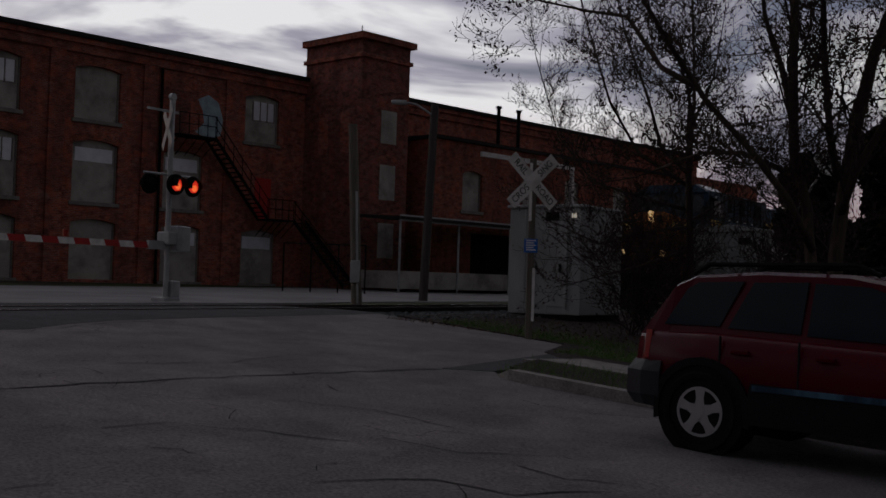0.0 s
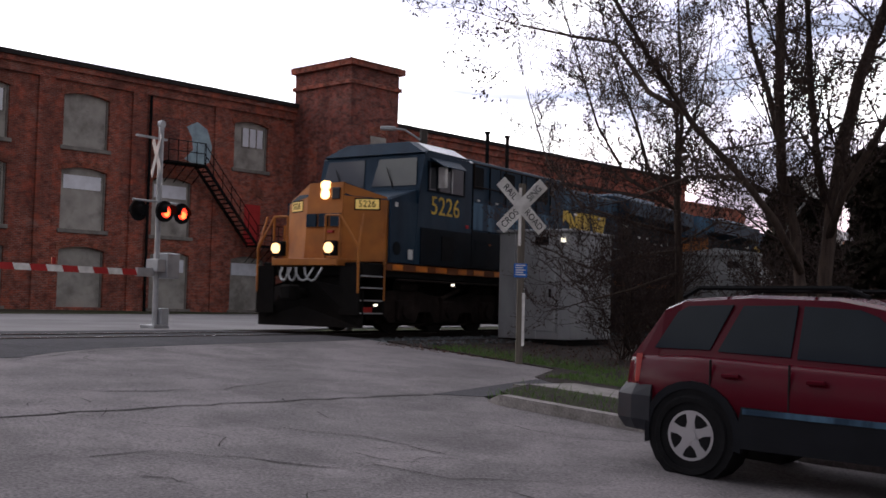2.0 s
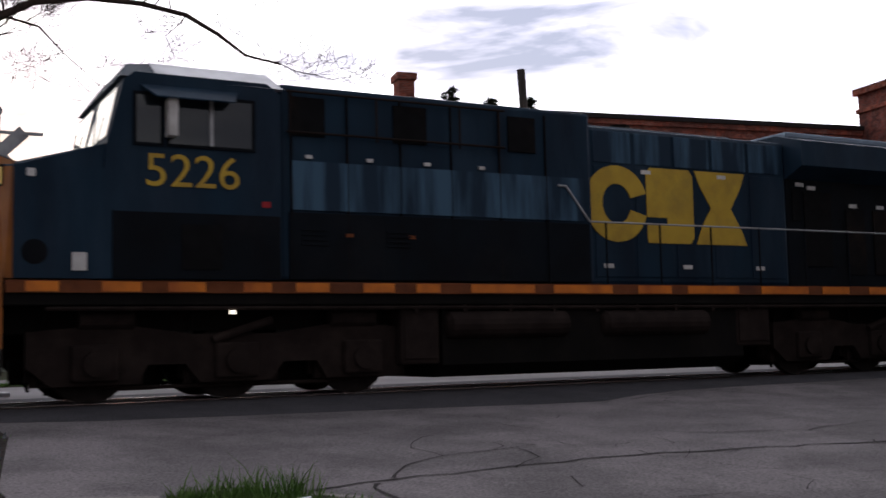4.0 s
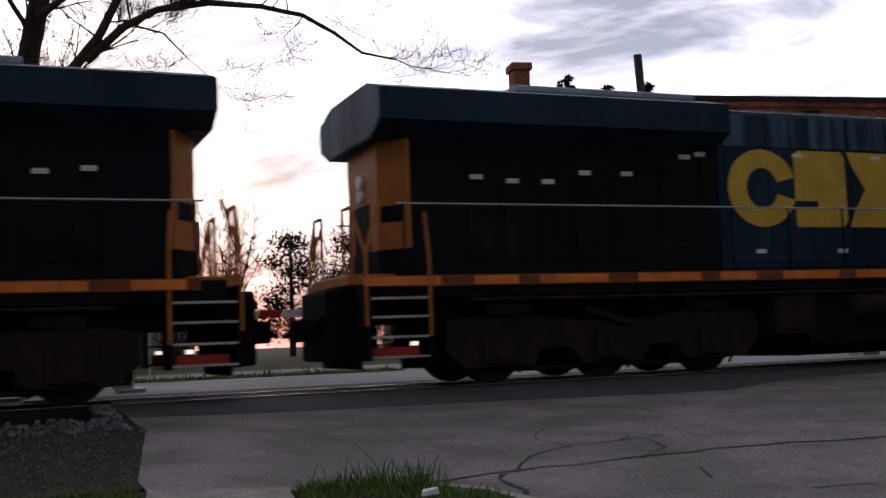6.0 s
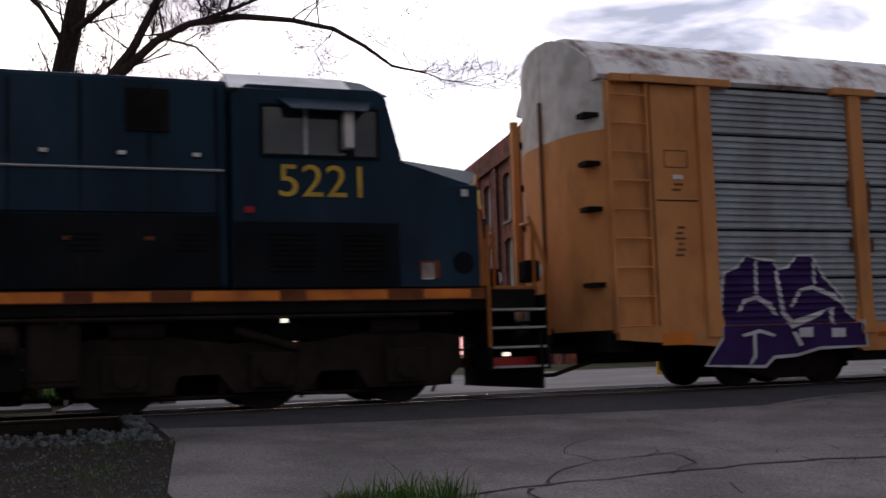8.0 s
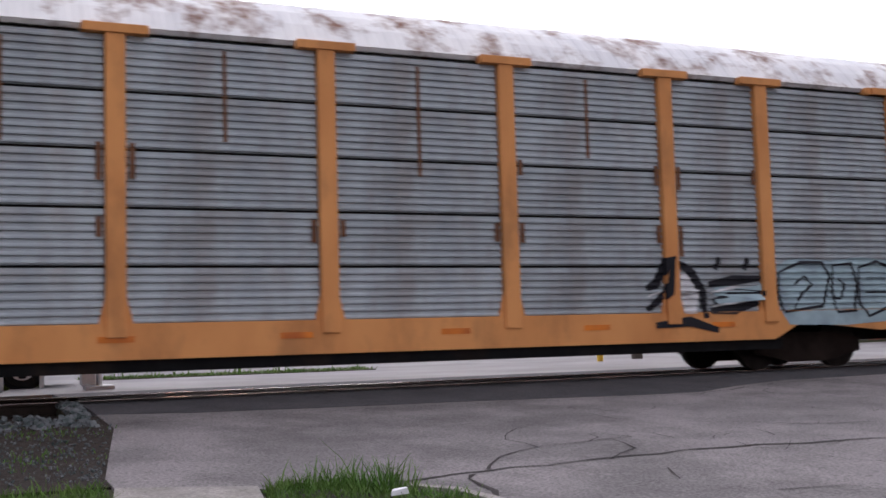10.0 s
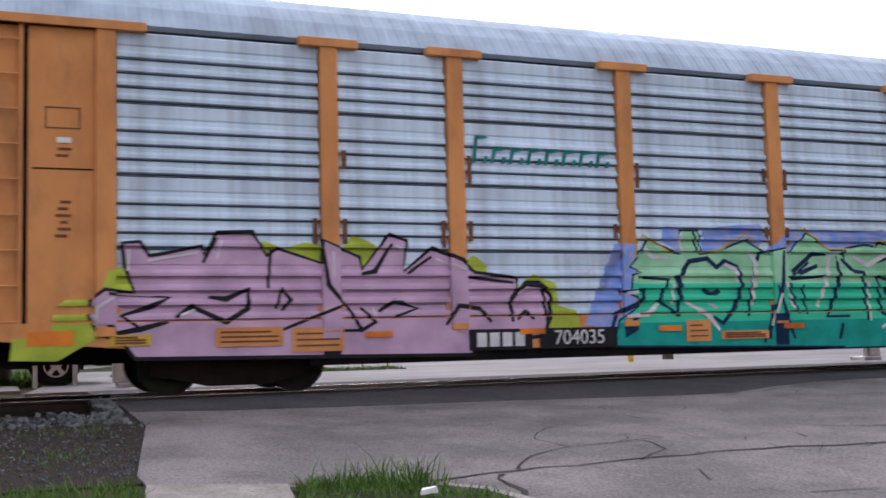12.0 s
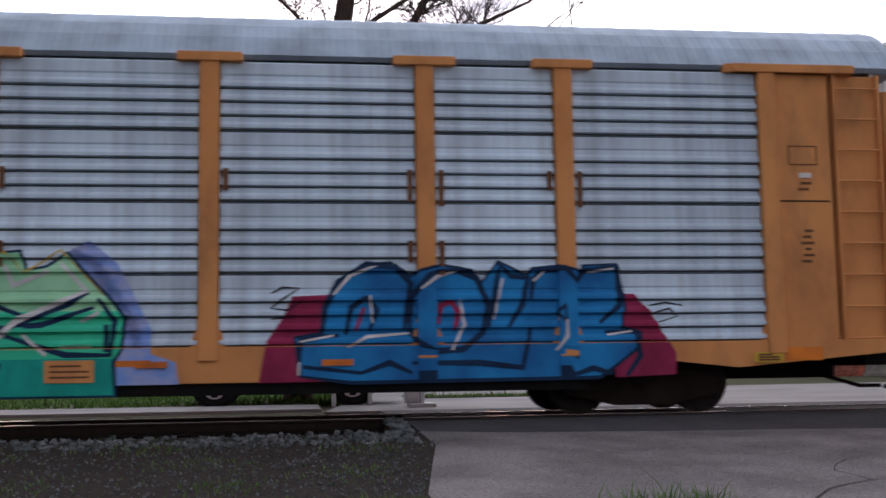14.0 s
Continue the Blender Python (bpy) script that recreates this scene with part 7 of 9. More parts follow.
    ("R2", "chalk", 0.085, 6, [(11.74, 1.75), (11.95, 1.67), (11.99, 1.46)]),
    ("R2", "chalk", 0.085, 6, [(12.20, 1.96), (12.35, 1.77), (12.30, 1.50), (12.24, 1.10)]),
    ("R2", "chalk", 0.085, 6, [(12.78, 1.28), (12.58, 0.77)]),
    ("R2", "chalk", 0.085, 6, [(12.86, 1.46), (13.07, 1.04)]),
    ("R2", "chalk", 0.085, 6, [(13.98, 1.96), (13.81, 1.85), (13.73, 1.42), (13.51, 1.05)]),
    ("R2", "chalk", 0.085, 6, [(14.33, 1.88), (14.64, 1.74), (14.80, 1.82), (15.19, 2.00)]),
    ("R2", "chalk", 0.085, 6, [(15.47, 1.96), (15.52, 1.69)]),
    ("R2", "chalk", 0.085, 6, [(15.88, 2.04), (15.99, 1.78), (16.42, 1.96)]),
    ("R2", "chalk", 0.085, 6, [(16.56, 2.07), (16.88, 1.71), (16.02, 1.33), (15.70, 0.99)]),
    ("R2", "chalk", 0.085, 6, [(16.11, 1.16), (16.41, 0.90)]),
    ("R2", "chalk", 0.085, 6, [(16.82, 1.32), (17.05, 1.43)]),
    ("R2", "chalk", 0.085, 6, [(16.57, 1.00), (16.95, 1.00)]),
    ("R2", "chalk", 0.085, 6, [(14.61, 1.49), (14.60, 0.82)]),
    ("R2", "chalk", 0.085, 6, [(14.83, 0.70), (15.14, 0.87)]),
    ("R2", "chalk", 0.085, 6, [(10.93, 2.22), (10.92, 1.93)]),
    ("R2", "chalk", 0.085, 6, [(9.90, 1.30), (10.13, 1.32)]),
    ("R2", "lav", 0.1, 5, [(11.43, 1.15), (11.56, 1.06)]),
    ("R2", "letter", 0.03, 3, [(9.87, 1.64), (10.24, 2.19), (10.72, 1.93), (10.83, 1.93)]),
    ("R2", "letter", 0.03, 3, [(11.25, 1.92), (11.63, 1.96), (12.16, 2.23), (12.42, 2.04)]),
    ("R2", "letter", 0.03, 3, [(12.89, 1.95), (13.33, 2.34), (13.82, 2.01), (14.26, 2.01)]),
    ("R2", "letter", 0.03, 3, [(14.26, 2.00), (14.75, 1.89), (14.86, 2.16), (15.33, 2.09)]),
    ("R2", "letter", 0.03, 3, [(15.59, 2.23), (15.88, 2.20), (16.12, 1.94), (16.56, 2.23), (17.11, 1.64)]),
    ("R2", "peri", 0.16, 0, [(9.46, 1.30), (9.65, 1.65), (9.78, 1.86), (9.88, 1.93)]),
    ("R2", "peri", 0.16, 0, [(11.28, 2.15), (11.63, 2.26), (12.13, 2.32), (12.49, 2.23)]),
    ("R2", "peri", 0.16, 0, [(12.85, 2.16), (13.14, 2.27)]),
    ("R2", "peri", 0.16, 0, [(13.88, 2.16), (14.34, 2.22), (14.95, 2.26), (15.34, 2.20)]),
    ("R2", "peri", 0.16, 0, [(16.68, 2.23), (17.00, 2.02), (17.23, 1.63), (17.46, 1.24), (17.53, 0.97)]),
    ("R2", "ink", 0.075, 4, [(2.38, 1.34), (3.14, 1.29), (2.92, 1.18), (2.54, 1.06), (2.78, 0.89)]),
    ("R2", "ink", 0.075, 4, [(3.21, 1.03), (3.42, 1.17), (3.86, 0.96), (4.16, 1.14), (4.16, 1.39), (3.86, 1.26), (3.64, 1.29)]),
    ("R2", "ink", 0.075, 4, [(4.61, 1.10), (4.73, 1.25), (4.61, 1.39), (4.53, 1.13)]),
    ("R2", "ink", 0.075, 4, [(5.17, 1.94), (5.24, 1.44), (5.47, 1.17), (4.61, 0.85)]),
    ("R2", "ink", 0.075, 4, [(5.51, 1.17), (5.71, 0.82), (5.91, 0.93), (5.71, 1.13)]),
    ("R2", "ink", 0.075, 4, [(6.18, 2.02), (5.93, 1.63), (5.72, 1.59)]),
    ("R2", "ink", 0.075, 4, [(5.96, 1.07), (6.21, 1.22), (6.54, 1.11), (6.20, 1.00)]),
    ("R2", "ink", 0.075, 4, [(6.77, 1.84), (6.38, 1.58)]),
    ("R2", "ink", 0.075, 4, [(6.96, 0.87), (7.14, 1.14), (7.49, 1.10), (7.66, 0.90)]),
    ("R2", "ink", 0.075, 4, [(8.00, 0.90), (7.98, 1.22), (8.22, 1.45), (8.51, 1.41), (8.55, 0.89)]),
    ("R2", "ink", 0.075, 4, [(8.07, 0.93), (8.21, 1.06), (8.34, 0.93)]),
    ("R2", "ink", 0.075, 4, [(4.47, 1.93), (4.42, 1.40)]),
    ("R2", "ink", 0.075, 4, [(3.13, 0.98), (2.78, 0.89), (2.30, 0.81)]),
    ("R2", "ink", 0.075, 4, [(5.39, 0.82), (5.71, 0.82)]),
    ("R2", "ink", 0.075, 4, [(3.75, 2.07), (3.57, 1.74)]),
    ("R2", "ink", 0.075, 4, [(7.33, 1.55), (8.04, 1.47)]),
    ("R2", "chalk", 0.05, 6, [(2.64, 1.91), (2.62, 1.63)]),
    ("R2", "chalk", 0.05, 6, [(2.44, 1.29), (2.25, 1.17), (2.21, 0.95)]),
    ("R2", "chalk", 0.05, 6, [(2.87, 1.76), (3.50, 1.87)]),
    ("R2", "chalk", 0.05, 6, [(3.81, 2.03), (3.75, 1.79)]),
    ("R2", "chalk", 0.05, 6, [(5.31, 1.89), (5.32, 1.55)]),
    ("R2", "chalk", 0.05, 6, [(5.88, 1.13), (5.94, 0.96)]),
    ("R2", "chalk", 0.05, 6, [(6.22, 1.99), (6.36, 1.93)]),
    ("R2", "chalk", 0.05, 6, [(6.83, 1.81), (7.33, 1.63)]),
    ("R2", "chalk", 0.05, 6, [(3.28, 1.06), (3.46, 1.13)]),
    ("R2", "chalk", 0.05, 6, [(8.12, 1.31), (8.26, 1.40)]),
    ("R2", "chalk", 0.025, 1, [(8.88, 1.81), (8.99, 1.89), (9.03, 1.74), (9.19, 1.85), (9.23, 1.78), (9.35, 1.93), (9.42, 1.75), (9.54, 1.89), (9.66, 1.78)]),
    ("R2", "chalk", 0.025, 1, [(9.07, 1.61), (9.19, 1.69), (9.22, 1.59), (9.34, 1.66), (9.39, 1.56)]),
    ("R2", "chalk", 0.025, 1, [(8.79, 1.21), (8.91, 1.27), (9.04, 1.18)]),
    ("R1", "ink", 0.055, 4, [(23.37, 1.62), (23.83, 1.78), (24.29, 1.78), (24.44, 1.55), (24.27, 1.05), (23.43, 0.96), (23.33, 1.28), (23.37, 1.62)]),
    ("R1", "ink", 0.055, 4, [(23.66, 1.01), (23.82, 1.25), (24.05, 1.40), (23.90, 1.55), (23.67, 1.41)]),
    ("R1", "ink", 0.055, 4, [(24.53, 1.73), (24.93, 1.77), (25.04, 1.41), (24.95, 0.96), (24.55, 0.94), (24.48, 1.34), (24.53, 1.73)]),
    ("R1", "ink", 0.055, 4, [(25.09, 1.69), (25.50, 1.80), (25.82, 1.69), (25.80, 1.04), (25.23, 0.86), (25.07, 1.10), (25.09, 1.69)]),
    ("R1", "ink", 0.055, 4, [(25.25, 1.51), (25.73, 1.51)]),
    ("R1", "ink", 0.055, 4, [(25.24, 1.27), (25.72, 1.27)]),
    ("R1", "ink", 0.055, 4, [(24.51, 1.18), (24.66, 1.17), (24.76, 1.39), (24.64, 1.51)]),
    ("R1", "iceblue", 0.05, 5, [(23.52, 1.50), (23.82, 1.66), (24.21, 1.64)]),
    ("R1", "iceblue", 0.05, 5, [(24.64, 1.66), (24.88, 1.64)]),
    ("R1", "iceblue", 0.05, 5, [(25.21, 1.62), (25.63, 1.67)]),
    ("R1", "iceblue", 0.05, 5, [(23.51, 1.12), (24.04, 1.12)]),
    ("R1", "ink", 0.16, 3, [(21.35, 1.78), (21.60, 1.64), (21.82, 1.30), (21.85, 0.89)]),
    ("R1", "ink", 0.16, 3, [(21.94, 1.42), (22.43, 1.49), (22.99, 1.52)]),
    ("R1", "ink", 0.16, 3, [(22.02, 1.15), (22.50, 1.27), (23.01, 1.27)]),
    ("R1", "ink", 0.16, 3, [(22.09, 1.66), (22.18, 1.85)]),
    ("R1", "ink", 0.16, 3, [(22.66, 1.66), (22.75, 1.85)]),
    ("R1", "ink", 0.16, 3, [(21.95, 1.00), (22.42, 1.02), (22.92, 1.12)]),
    ("R1", "ink", 0.16, 3, [(20.76, 1.37), (20.94, 1.43), (21.14, 1.78), (21.23, 1.81), (21.15, 1.31), (20.76, 1.02)]),
    ("R1", "ink", 0.16, 3, [(20.88, 0.79), (21.53, 0.84), (22.07, 0.69)]),
    ("R1", "chalk", 0.05, 5, [(21.97, 1.29), (22.43, 1.38), (22.93, 1.40)]),
    ("R1", "chalk", 0.05, 5, [(22.01, 1.07), (22.51, 1.14), (22.91, 1.19)]),
    ("R1", "chalk", 0.05, 5, [(20.78, 1.24), (21.01, 1.31)]),
]
for car_name, paint, width, layer, line in STROKES:
    spray(rack_a if car_name == "R1" else rack_b, line, [(-9, paint)], layer, car_name == "R1", width)


def plate(car, x0, x1, z0, z1, material, name="plate", y=1.566, label="", thick=0.006):
    return part(name, box(B(), x0, x1, -y - thick, -y, z0, z1), material, car, label)


# marks on the cars: brand words as bars, car number as read
for i in range(8):
    x0, top = 7.42 + i * 0.29, 3.6 if i == 0 else 3.44
    for a, b in (((0.0, 3.2), (0.05, top)), ((0.05, top), (0.22, top)), ((0.17, 3.2), (0.2, 3.3))):
        part("lettering_bar", prism(B(), [(x0 + a[0], a[1]), (x0 + b[0], b[1]), (x0 + b[0] + 0.055, b[1] - 0.03 * (a[1] == b[1])), (x0 + a[0] + 0.055, a[1] - 0.055 * (a[1] == b[1]))], "y", -1.566, -1.56), "ferro", rack_b, "teal lettering bar" if i == 0 else "")
for i in range(3):
    plate(rack_a, 7.78 + i * 0.53, 8.2 + i * 0.53, 3.2, 3.68, "letter", "lettering_bar", 1.54, "gold block")
    plate(rack_a, 7.9 + i * 0.53, 8.1 + i * 0.53, 3.38, 3.5, "galv_old", "lettering_gap", 1.547)
plate(rack_a, 7.7, 9.32, 2.99, 3.07, "letter", "underline", 1.54)
plate(rack_b, 7.3, 8.3, 0.5, 0.8, "ink", "mark_plate", 1.578)
plate(rack_b, 8.42, 9.72, 0.5, 0.8, "ink", "mark_plate", 1.578)
for i in range(4):
    plate(rack_b, 7.42 + i * 0.2, 7.57 + i * 0.2, 0.55, 0.75, "chalk", "lettering_bar", 1.586)
text("car_number", "704035", 0.30, "chalk", rack_b, pose(9.08, -1.590, 0.65, 90, 0, 0), sx=0.95)
plate(rack_a, 7.1, 9.12, 0.56, 0.78, "ink", "mark_plate")
for i in range(4):
    plate(rack_a, 7.2 + i * 0.2, 7.34 + i * 0.2, 0.6, 0.74, "chalk", "lettering_bar", 1.574)
for i in range(6):
    plate(rack_a, 8.2 + i * 0.14, 8.3 + i * 0.14, 0.6, 0.74, "chalk", "lettering_bar", 1.574)
for x0, x1, z0, z1, mm in ((3.72, 4.61, 0.64, 0.89, "tan"), (4.73, 5.45, 0.55, 0.87, "tan"), (10.95, 11.4, 0.55, 0.88, "tan"), (11.6, 12.5, 0.57, 0.70, "tan"), (16.4, 17.0, 0.55, 0.83, "tan"), (25.7, 26.12, 0.68, 0.82, "letter"), (2.4, 2.9, 0.68, 0.82, "letter")):
    pl = plate(rack_b, x0, x1, z0, z1, mm, "data_plate", 1.584)
    for k in range(3):
        zz = z0 + (z1 - z0) * (0.25 + k * 0.25)
        part("stencil_bar", box(B(), x0 + 0.06, x1 - 0.06 - 0.1 * (k == 2), -1.595, -1.589, zz - 0.012, zz + 0.012), "rust", pl)
for k in range(7):
    plate(rack_b, 5.75 + k * 2.35, 6.15 + k * 2.35, 0.72, 0.80, "stripe", "sill_reflector", 1.592)
rnd = random.Random(11)
for car, z1s in ((rack_b, (0.5, 1.6, 1.45)), (rack_a, (0.0, 0.6, 0.4))):
    for i in range(1, len(POSTS) - 1):
        for sgn in (-1, 1):
            for z in (2.35, 3.3):
                if rnd.random() < 0.75:
                    x = POSTS[i] + sgn * 0.21
                    plate(car, x - 0.035, x + 0.035, z - 0.2 - rnd.uniform(0, 0.3), z, "rust", "rust_streak", 1.55, thick=0.003)
for x in (6.25, 8.6, 11.4, 14.2, 17.0, 19.8):
    plate(rack_a, x - 0.025, x + 0.025, 3.2 + rnd.uniform(-0.3, 0.2), 4.6, "rust", "rust_streak", 1.53, thick=0.002)


# ---- crossing signals ----
def blade(parent, m, ang, word="", back=False):
    b = part("blade", box(B(), -0.61, 0.61, -0.115, 0.115, -0.004, 0.004, bev=0.003), "sign_white" if not back else "mast", parent, "white crossbuck blade", m @ pose(0, 0, 0.012 if ang > 0 else 0.0, 0, 0, ang))
    if word:
        half = len(word) // 2
        text("lettering", word[:half], 0.175, "sign_black", b, pose(-0.34, 0, 0.006), sx=0.9, extrude=0.002)
        text("lettering", word[half:], 0.175, "sign_black", b, pose(0.34, 0, 0.006), sx=0.9, extrude=0.002)
    return b


def signal_mast(name, m, arm_len, lit, back_turn):
    """Crossing signal: mast, two lamp heads each way, crossbuck, bell, gate arm and its machine. +x: across the road along the gate arm."""
    s = thing(name, "galvanised crossing signal with lit red lamps and lowered gate arm", "crossing signal", m, group="crossing signals")
    part("mast", tube(B(), (0, 0, 0), (0, 0, 4.75), 0.065, n=14), "mast", s)
    part("base", box(box(B(), -0.24, 0.24, -0.24, 0.24, -0.06, 0.06, bev=0.02), -0.3, -0.06, -0.16, 0.16, 0.06, 0.45, bev=0.02), "mast", s)
    part("bell", tube(tube(B(), (0, -0.05, 4.80), (0, 0.05, 4.80), 0.09, n=18), (0, 0, 4.7), (0, 0, 4.8), 0.04), "mast", s)
    part("top_arm", box(B(), -0.18, 0.75, -0.03, 0.03, 4.42, 4.47), "mast", s)
    face = pose(0, 0, 0, 90, 0, back_turn)
    for a, w in ((45, ""), (-45, "")):
        blade(s, pose(0, 0, 4.05) @ face @ pose(0, 0, 0.09), a, w, True)
    part("lamp_bar", tube(B(), (-0.8, 0, 2.95), (0.8, 0, 2.95), 0.025), "mast", s)
    for x, y, on in lit:
        h = part("lamp_head", tube(tube(B(), (x, y, 2.72), (x, y * 1.5, 2.72), 0.25, n=24), (x, y, 2.72), (x, y * 0.2, 2.72), 0.15, 0.1, n=16), "black", s, "black round lamp head with a hood")
        hood = B()
        n = 14
        va = []
        for i in range(n + 1):
            a = math.radians(-20 + 220 * i / n)
            va.append((math.cos(a) * 0.16, math.sin(a) * 0.16))
        for (x0, z0), (x1, z1) in zip(va, va[1:]):
            q = [hood.verts.new(p) for p in ((x + x0, y * 1.5, 2.72 + z0), (x + x1, y * 1.5, 2.72 + z1), (x + x1, y * 2.9, 2.72 + z1 * 0.95), (x + x0, y * 2.9, 2.72 + z0 * 0.95))]
            hood.faces.new(q)
        part("hood", hood, "black", h)
        part("lens", tube(B(), (x, y * 1.5, 2.72), (x, y * 1.56, 2.72), 0.15, n=20), "red_lit" if on else "red_dim", h, "glowing red lens" if on else "dark red lens")
        if on:
            part("lens_core", tube(B(), (x - 0.03, y * 1.56, 2.68), (x - 0.03, y * 1.6, 2.68), 0.085, n=16), "red_core", h)
    gm = part("gate_machine", box(box(B(), -0.5, -0.1, -0.25, 0.25, 1.15, 1.75, bev=0.03), -0.15, 0.15, -0.2, 0.2, 1.3, 1.6, bev=0.02), "mast", s, "grey gate machine box")
    part("machine_cover", tube(B(), (-0.3, -0.25, 1.45), (-0.3, -0.32, 1.45), 0.2, n=16), "mast", gm)
    n = int(arm_len / 0.41)
    arm = part("gate_arm", box(B(), 0.1, 0.6, -0.05, 0.05, 1.18, 1.38), "mast", s, "red and white striped gate arm")
    for i in range(n):
        part("stripe", prism(B(), [(0.6 + i * 0.41, 1.2), (1.01 + i * 0.41, 1.2), (1.07 + i * 0.41, 1.34), (0.66 + i * 0.41, 1.34)], "y", -0.025, 0.025), "sign_white" if i % 2 else "red_paint", arm)
    for k in (0.35, 0.7, 0.98):
        part("arm_lamp", tube(B(), (arm_len * k, 0, 1.36), (arm_len * k, 0, 1.5), 0.05, n=10), "red_lit" if k > 0.9 else "red_dim", arm)
    return s


# one mast at each side of the road beyond the rails; their arms close the road
signal_mast("crossing_signal", at_plan(19.8, 18.35, 0.80, 180), 8.3, [(-0.62, 0.1, True), (0.0, 0.16, True), (0.5, -0.1, False)], 60)
signal_mast("crossing_signal", at_plan(19.87, 2.25, 0.79, 0), 6.3, [(-0.33, -0.1, True), (0.42, -0.1, True)], 12)

# crossbuck on a wooden post
post = thing("crossbuck_sign", "white crossbuck sign on a weathered wooden post in grass", "road sign", pose(1.57, 20.05, 0.42, 0, 0, 0))
part("post", box(B(), -0.06, 0.06, -0.06, 0.06, -0.2, 3.28, bev=0.008, m=pose(0, 0, 0, 0, -0.6, 0)), "post_wood", post)
part("post_marker", box(B(), 0.0, 0.05, -0.078, -0.068, 0.05, 1.0, m=pose(0.03, 0, 0.3)), "sign_white", post, "white reflective strip")
part("post_marker", box(B(), -0.06, -0.01, -0.078, -0.068, 2.15, 3.2), "sign_white", post)
fm = pose(-0.01, -0.09, 2.87, 90, 0, 22)
blade(post, fm, -45, "RAILROAD")
blade(post, fm, 45, "CROSSING")
bs = part("blue_plate", box(B(), -0.13, 0.11, -0.085, -0.075, 1.58, 1.83, bev=0.004), "sign_blue", post, "small blue notice plate")
for k in range(5):
    part("notice_bar", box(B(), -0.1, 0.08 - 0.04 * (k % 2), -0.089, -0.085, 1.62 + k * 0.042, 1.64 + k * 0.042), "sign_white", bs)


# ---- poles ----
def pole(name, label, base, top, r0, r1, category="pole", mate="pole_wood"):
    p = thing(name, label, category, pose(*base))
    q = Vector(top) - Vector(base)
    part("shaft", tube(B(), (0, 0, -0.3), q, r0, r1, n=12), mate, p)
    return p, q


p1, q1 = pole("wooden_pole", "short weathered wooden pole with a grey meter box", (-2.29, 29.91, 0.77), (-2.56, 29.89, 5.6), 0.15, 0.12, mate="post_wood")
part("meter_box", box(B(), -0.2, 0.05, -0.26, -0.13, 0.55, 1.15, bev=0.02), "mast", p1)
part("conduit", tube(B(), (0.02, -0.17, 0.0), (-0.1, -0.17, 3.0), 0.03), "mast", p1)
p2, q2 = pole("street_lamp", "dark utility pole with a street lamp on a long arm", (-11.87, 27.55, 0.73), (-12.2, 27.4, 8.95), 0.15, 0.11, "street lamp")
part("arm", pipe(B(), [(-0.35, -0.15, 6.2), (-1.4, -0.7, 6.55), (-2.4, -1.2, 6.72)], 0.035), "mast", p2)
part("lamp_head", box(B(), -3.0, -2.35, -1.45, -1.15, 6.66, 6.78, bev=0.04), "mast", p2)
p3, q3 = pole("street_lamp", "dark wooden pole with a short street lamp arm", (-0.64, 35.99, 0.73), (-0.43, 36.0, 7.2), 0.15, 0.13, "street lamp")
part("arm", pipe(B(), [(0.1, -0.1, 6.1), (-0.4, -0.2, 6.4), (-0.8, -0.2, 6.45)], 0.035), "mast", p3)
part("lamp_head", box(B(), -1.2, -0.7, -0.35, -0.1, 6.38, 6.5, bev=0.03), "mast", p3)
yp = thing("bollard", "yellow steel bollard beside the pavement", "bollard", at_plan(24.2, 14.9, 0.8))
part("tube", tube(tube(B(), (0, 0, -0.1), (0, 0, 0.85), 0.08, n=14), (0, 0, 0.85), (0, 0, 0.9), 0.08, 0.03, n=14), "letter", yp)


# ---- signal sheds ----
def shed(name, label, m, w, dep, h, rounded):
    s = thing(name, label, "equipment shed", m)
    body = part("body", box(B(), 0, dep, 0, w, 0, h, bev=0.02), "shed", s)
    if rounded:
        part("roof", loft(B(), [[(x, -0.06, h), (x, w / 2, h + 0.16), (x, w + 0.06, h), (x, w + 0.06, h - 0.07), (x, -0.06, h - 0.07)] for x in (-0.08, dep + 0.08)]), "shed", s)
    else:
        part("roof", box(B(), -0.06, dep + 0.06, -0.06, w + 0.06, h, h + 0.08, bev=0.02), "shed", s)
    d = part("door", box(B(), -0.025, 0.0, 0.42, 1.22, 0.2, 2.05, bev=0.006), "shed", s, "grey steel door")
    part("door_frame", box(box(box(B(), -0.04, 0.0, 0.36, 0.42, 0.15, 2.11), -0.04, 0.0, 1.22, 1.28, 0.15, 2.11), -0.04, 0.0, 0.36, 1.28, 2.05, 2.12), "mast", s)
    part("handle", box(B(), -0.07, -0.025, 0.5, 0.55, 1.0, 1.2), "black", d)
    part("hinge_pin", tube(B(), (-0.03, 1.23, 0.4), (-0.03, 1.23, 1.9), 0.015), "mast", d)
    part("vent", box(B(), -0.02, 0.0, 0.6, 0.95, 2.25, 2.45), "black", s)
    part("wall_lamp", box(B(), -0.05, 0.0, 0.14, 0.24, 2.32, 2.42), "lamp_step" if not rounded else "black", s)
    for k in range(3):
        part("seam", box(B(), -0.012, 0.0, 0.3 + k * 0.6, 0.32 + k * 0.6, 0.0, h), "mast", s)
    part("skid", box(B(), -0.05, dep + 0.05, 0.05, w - 0.05, -0.2, 0.0), "grime", s)
    return s


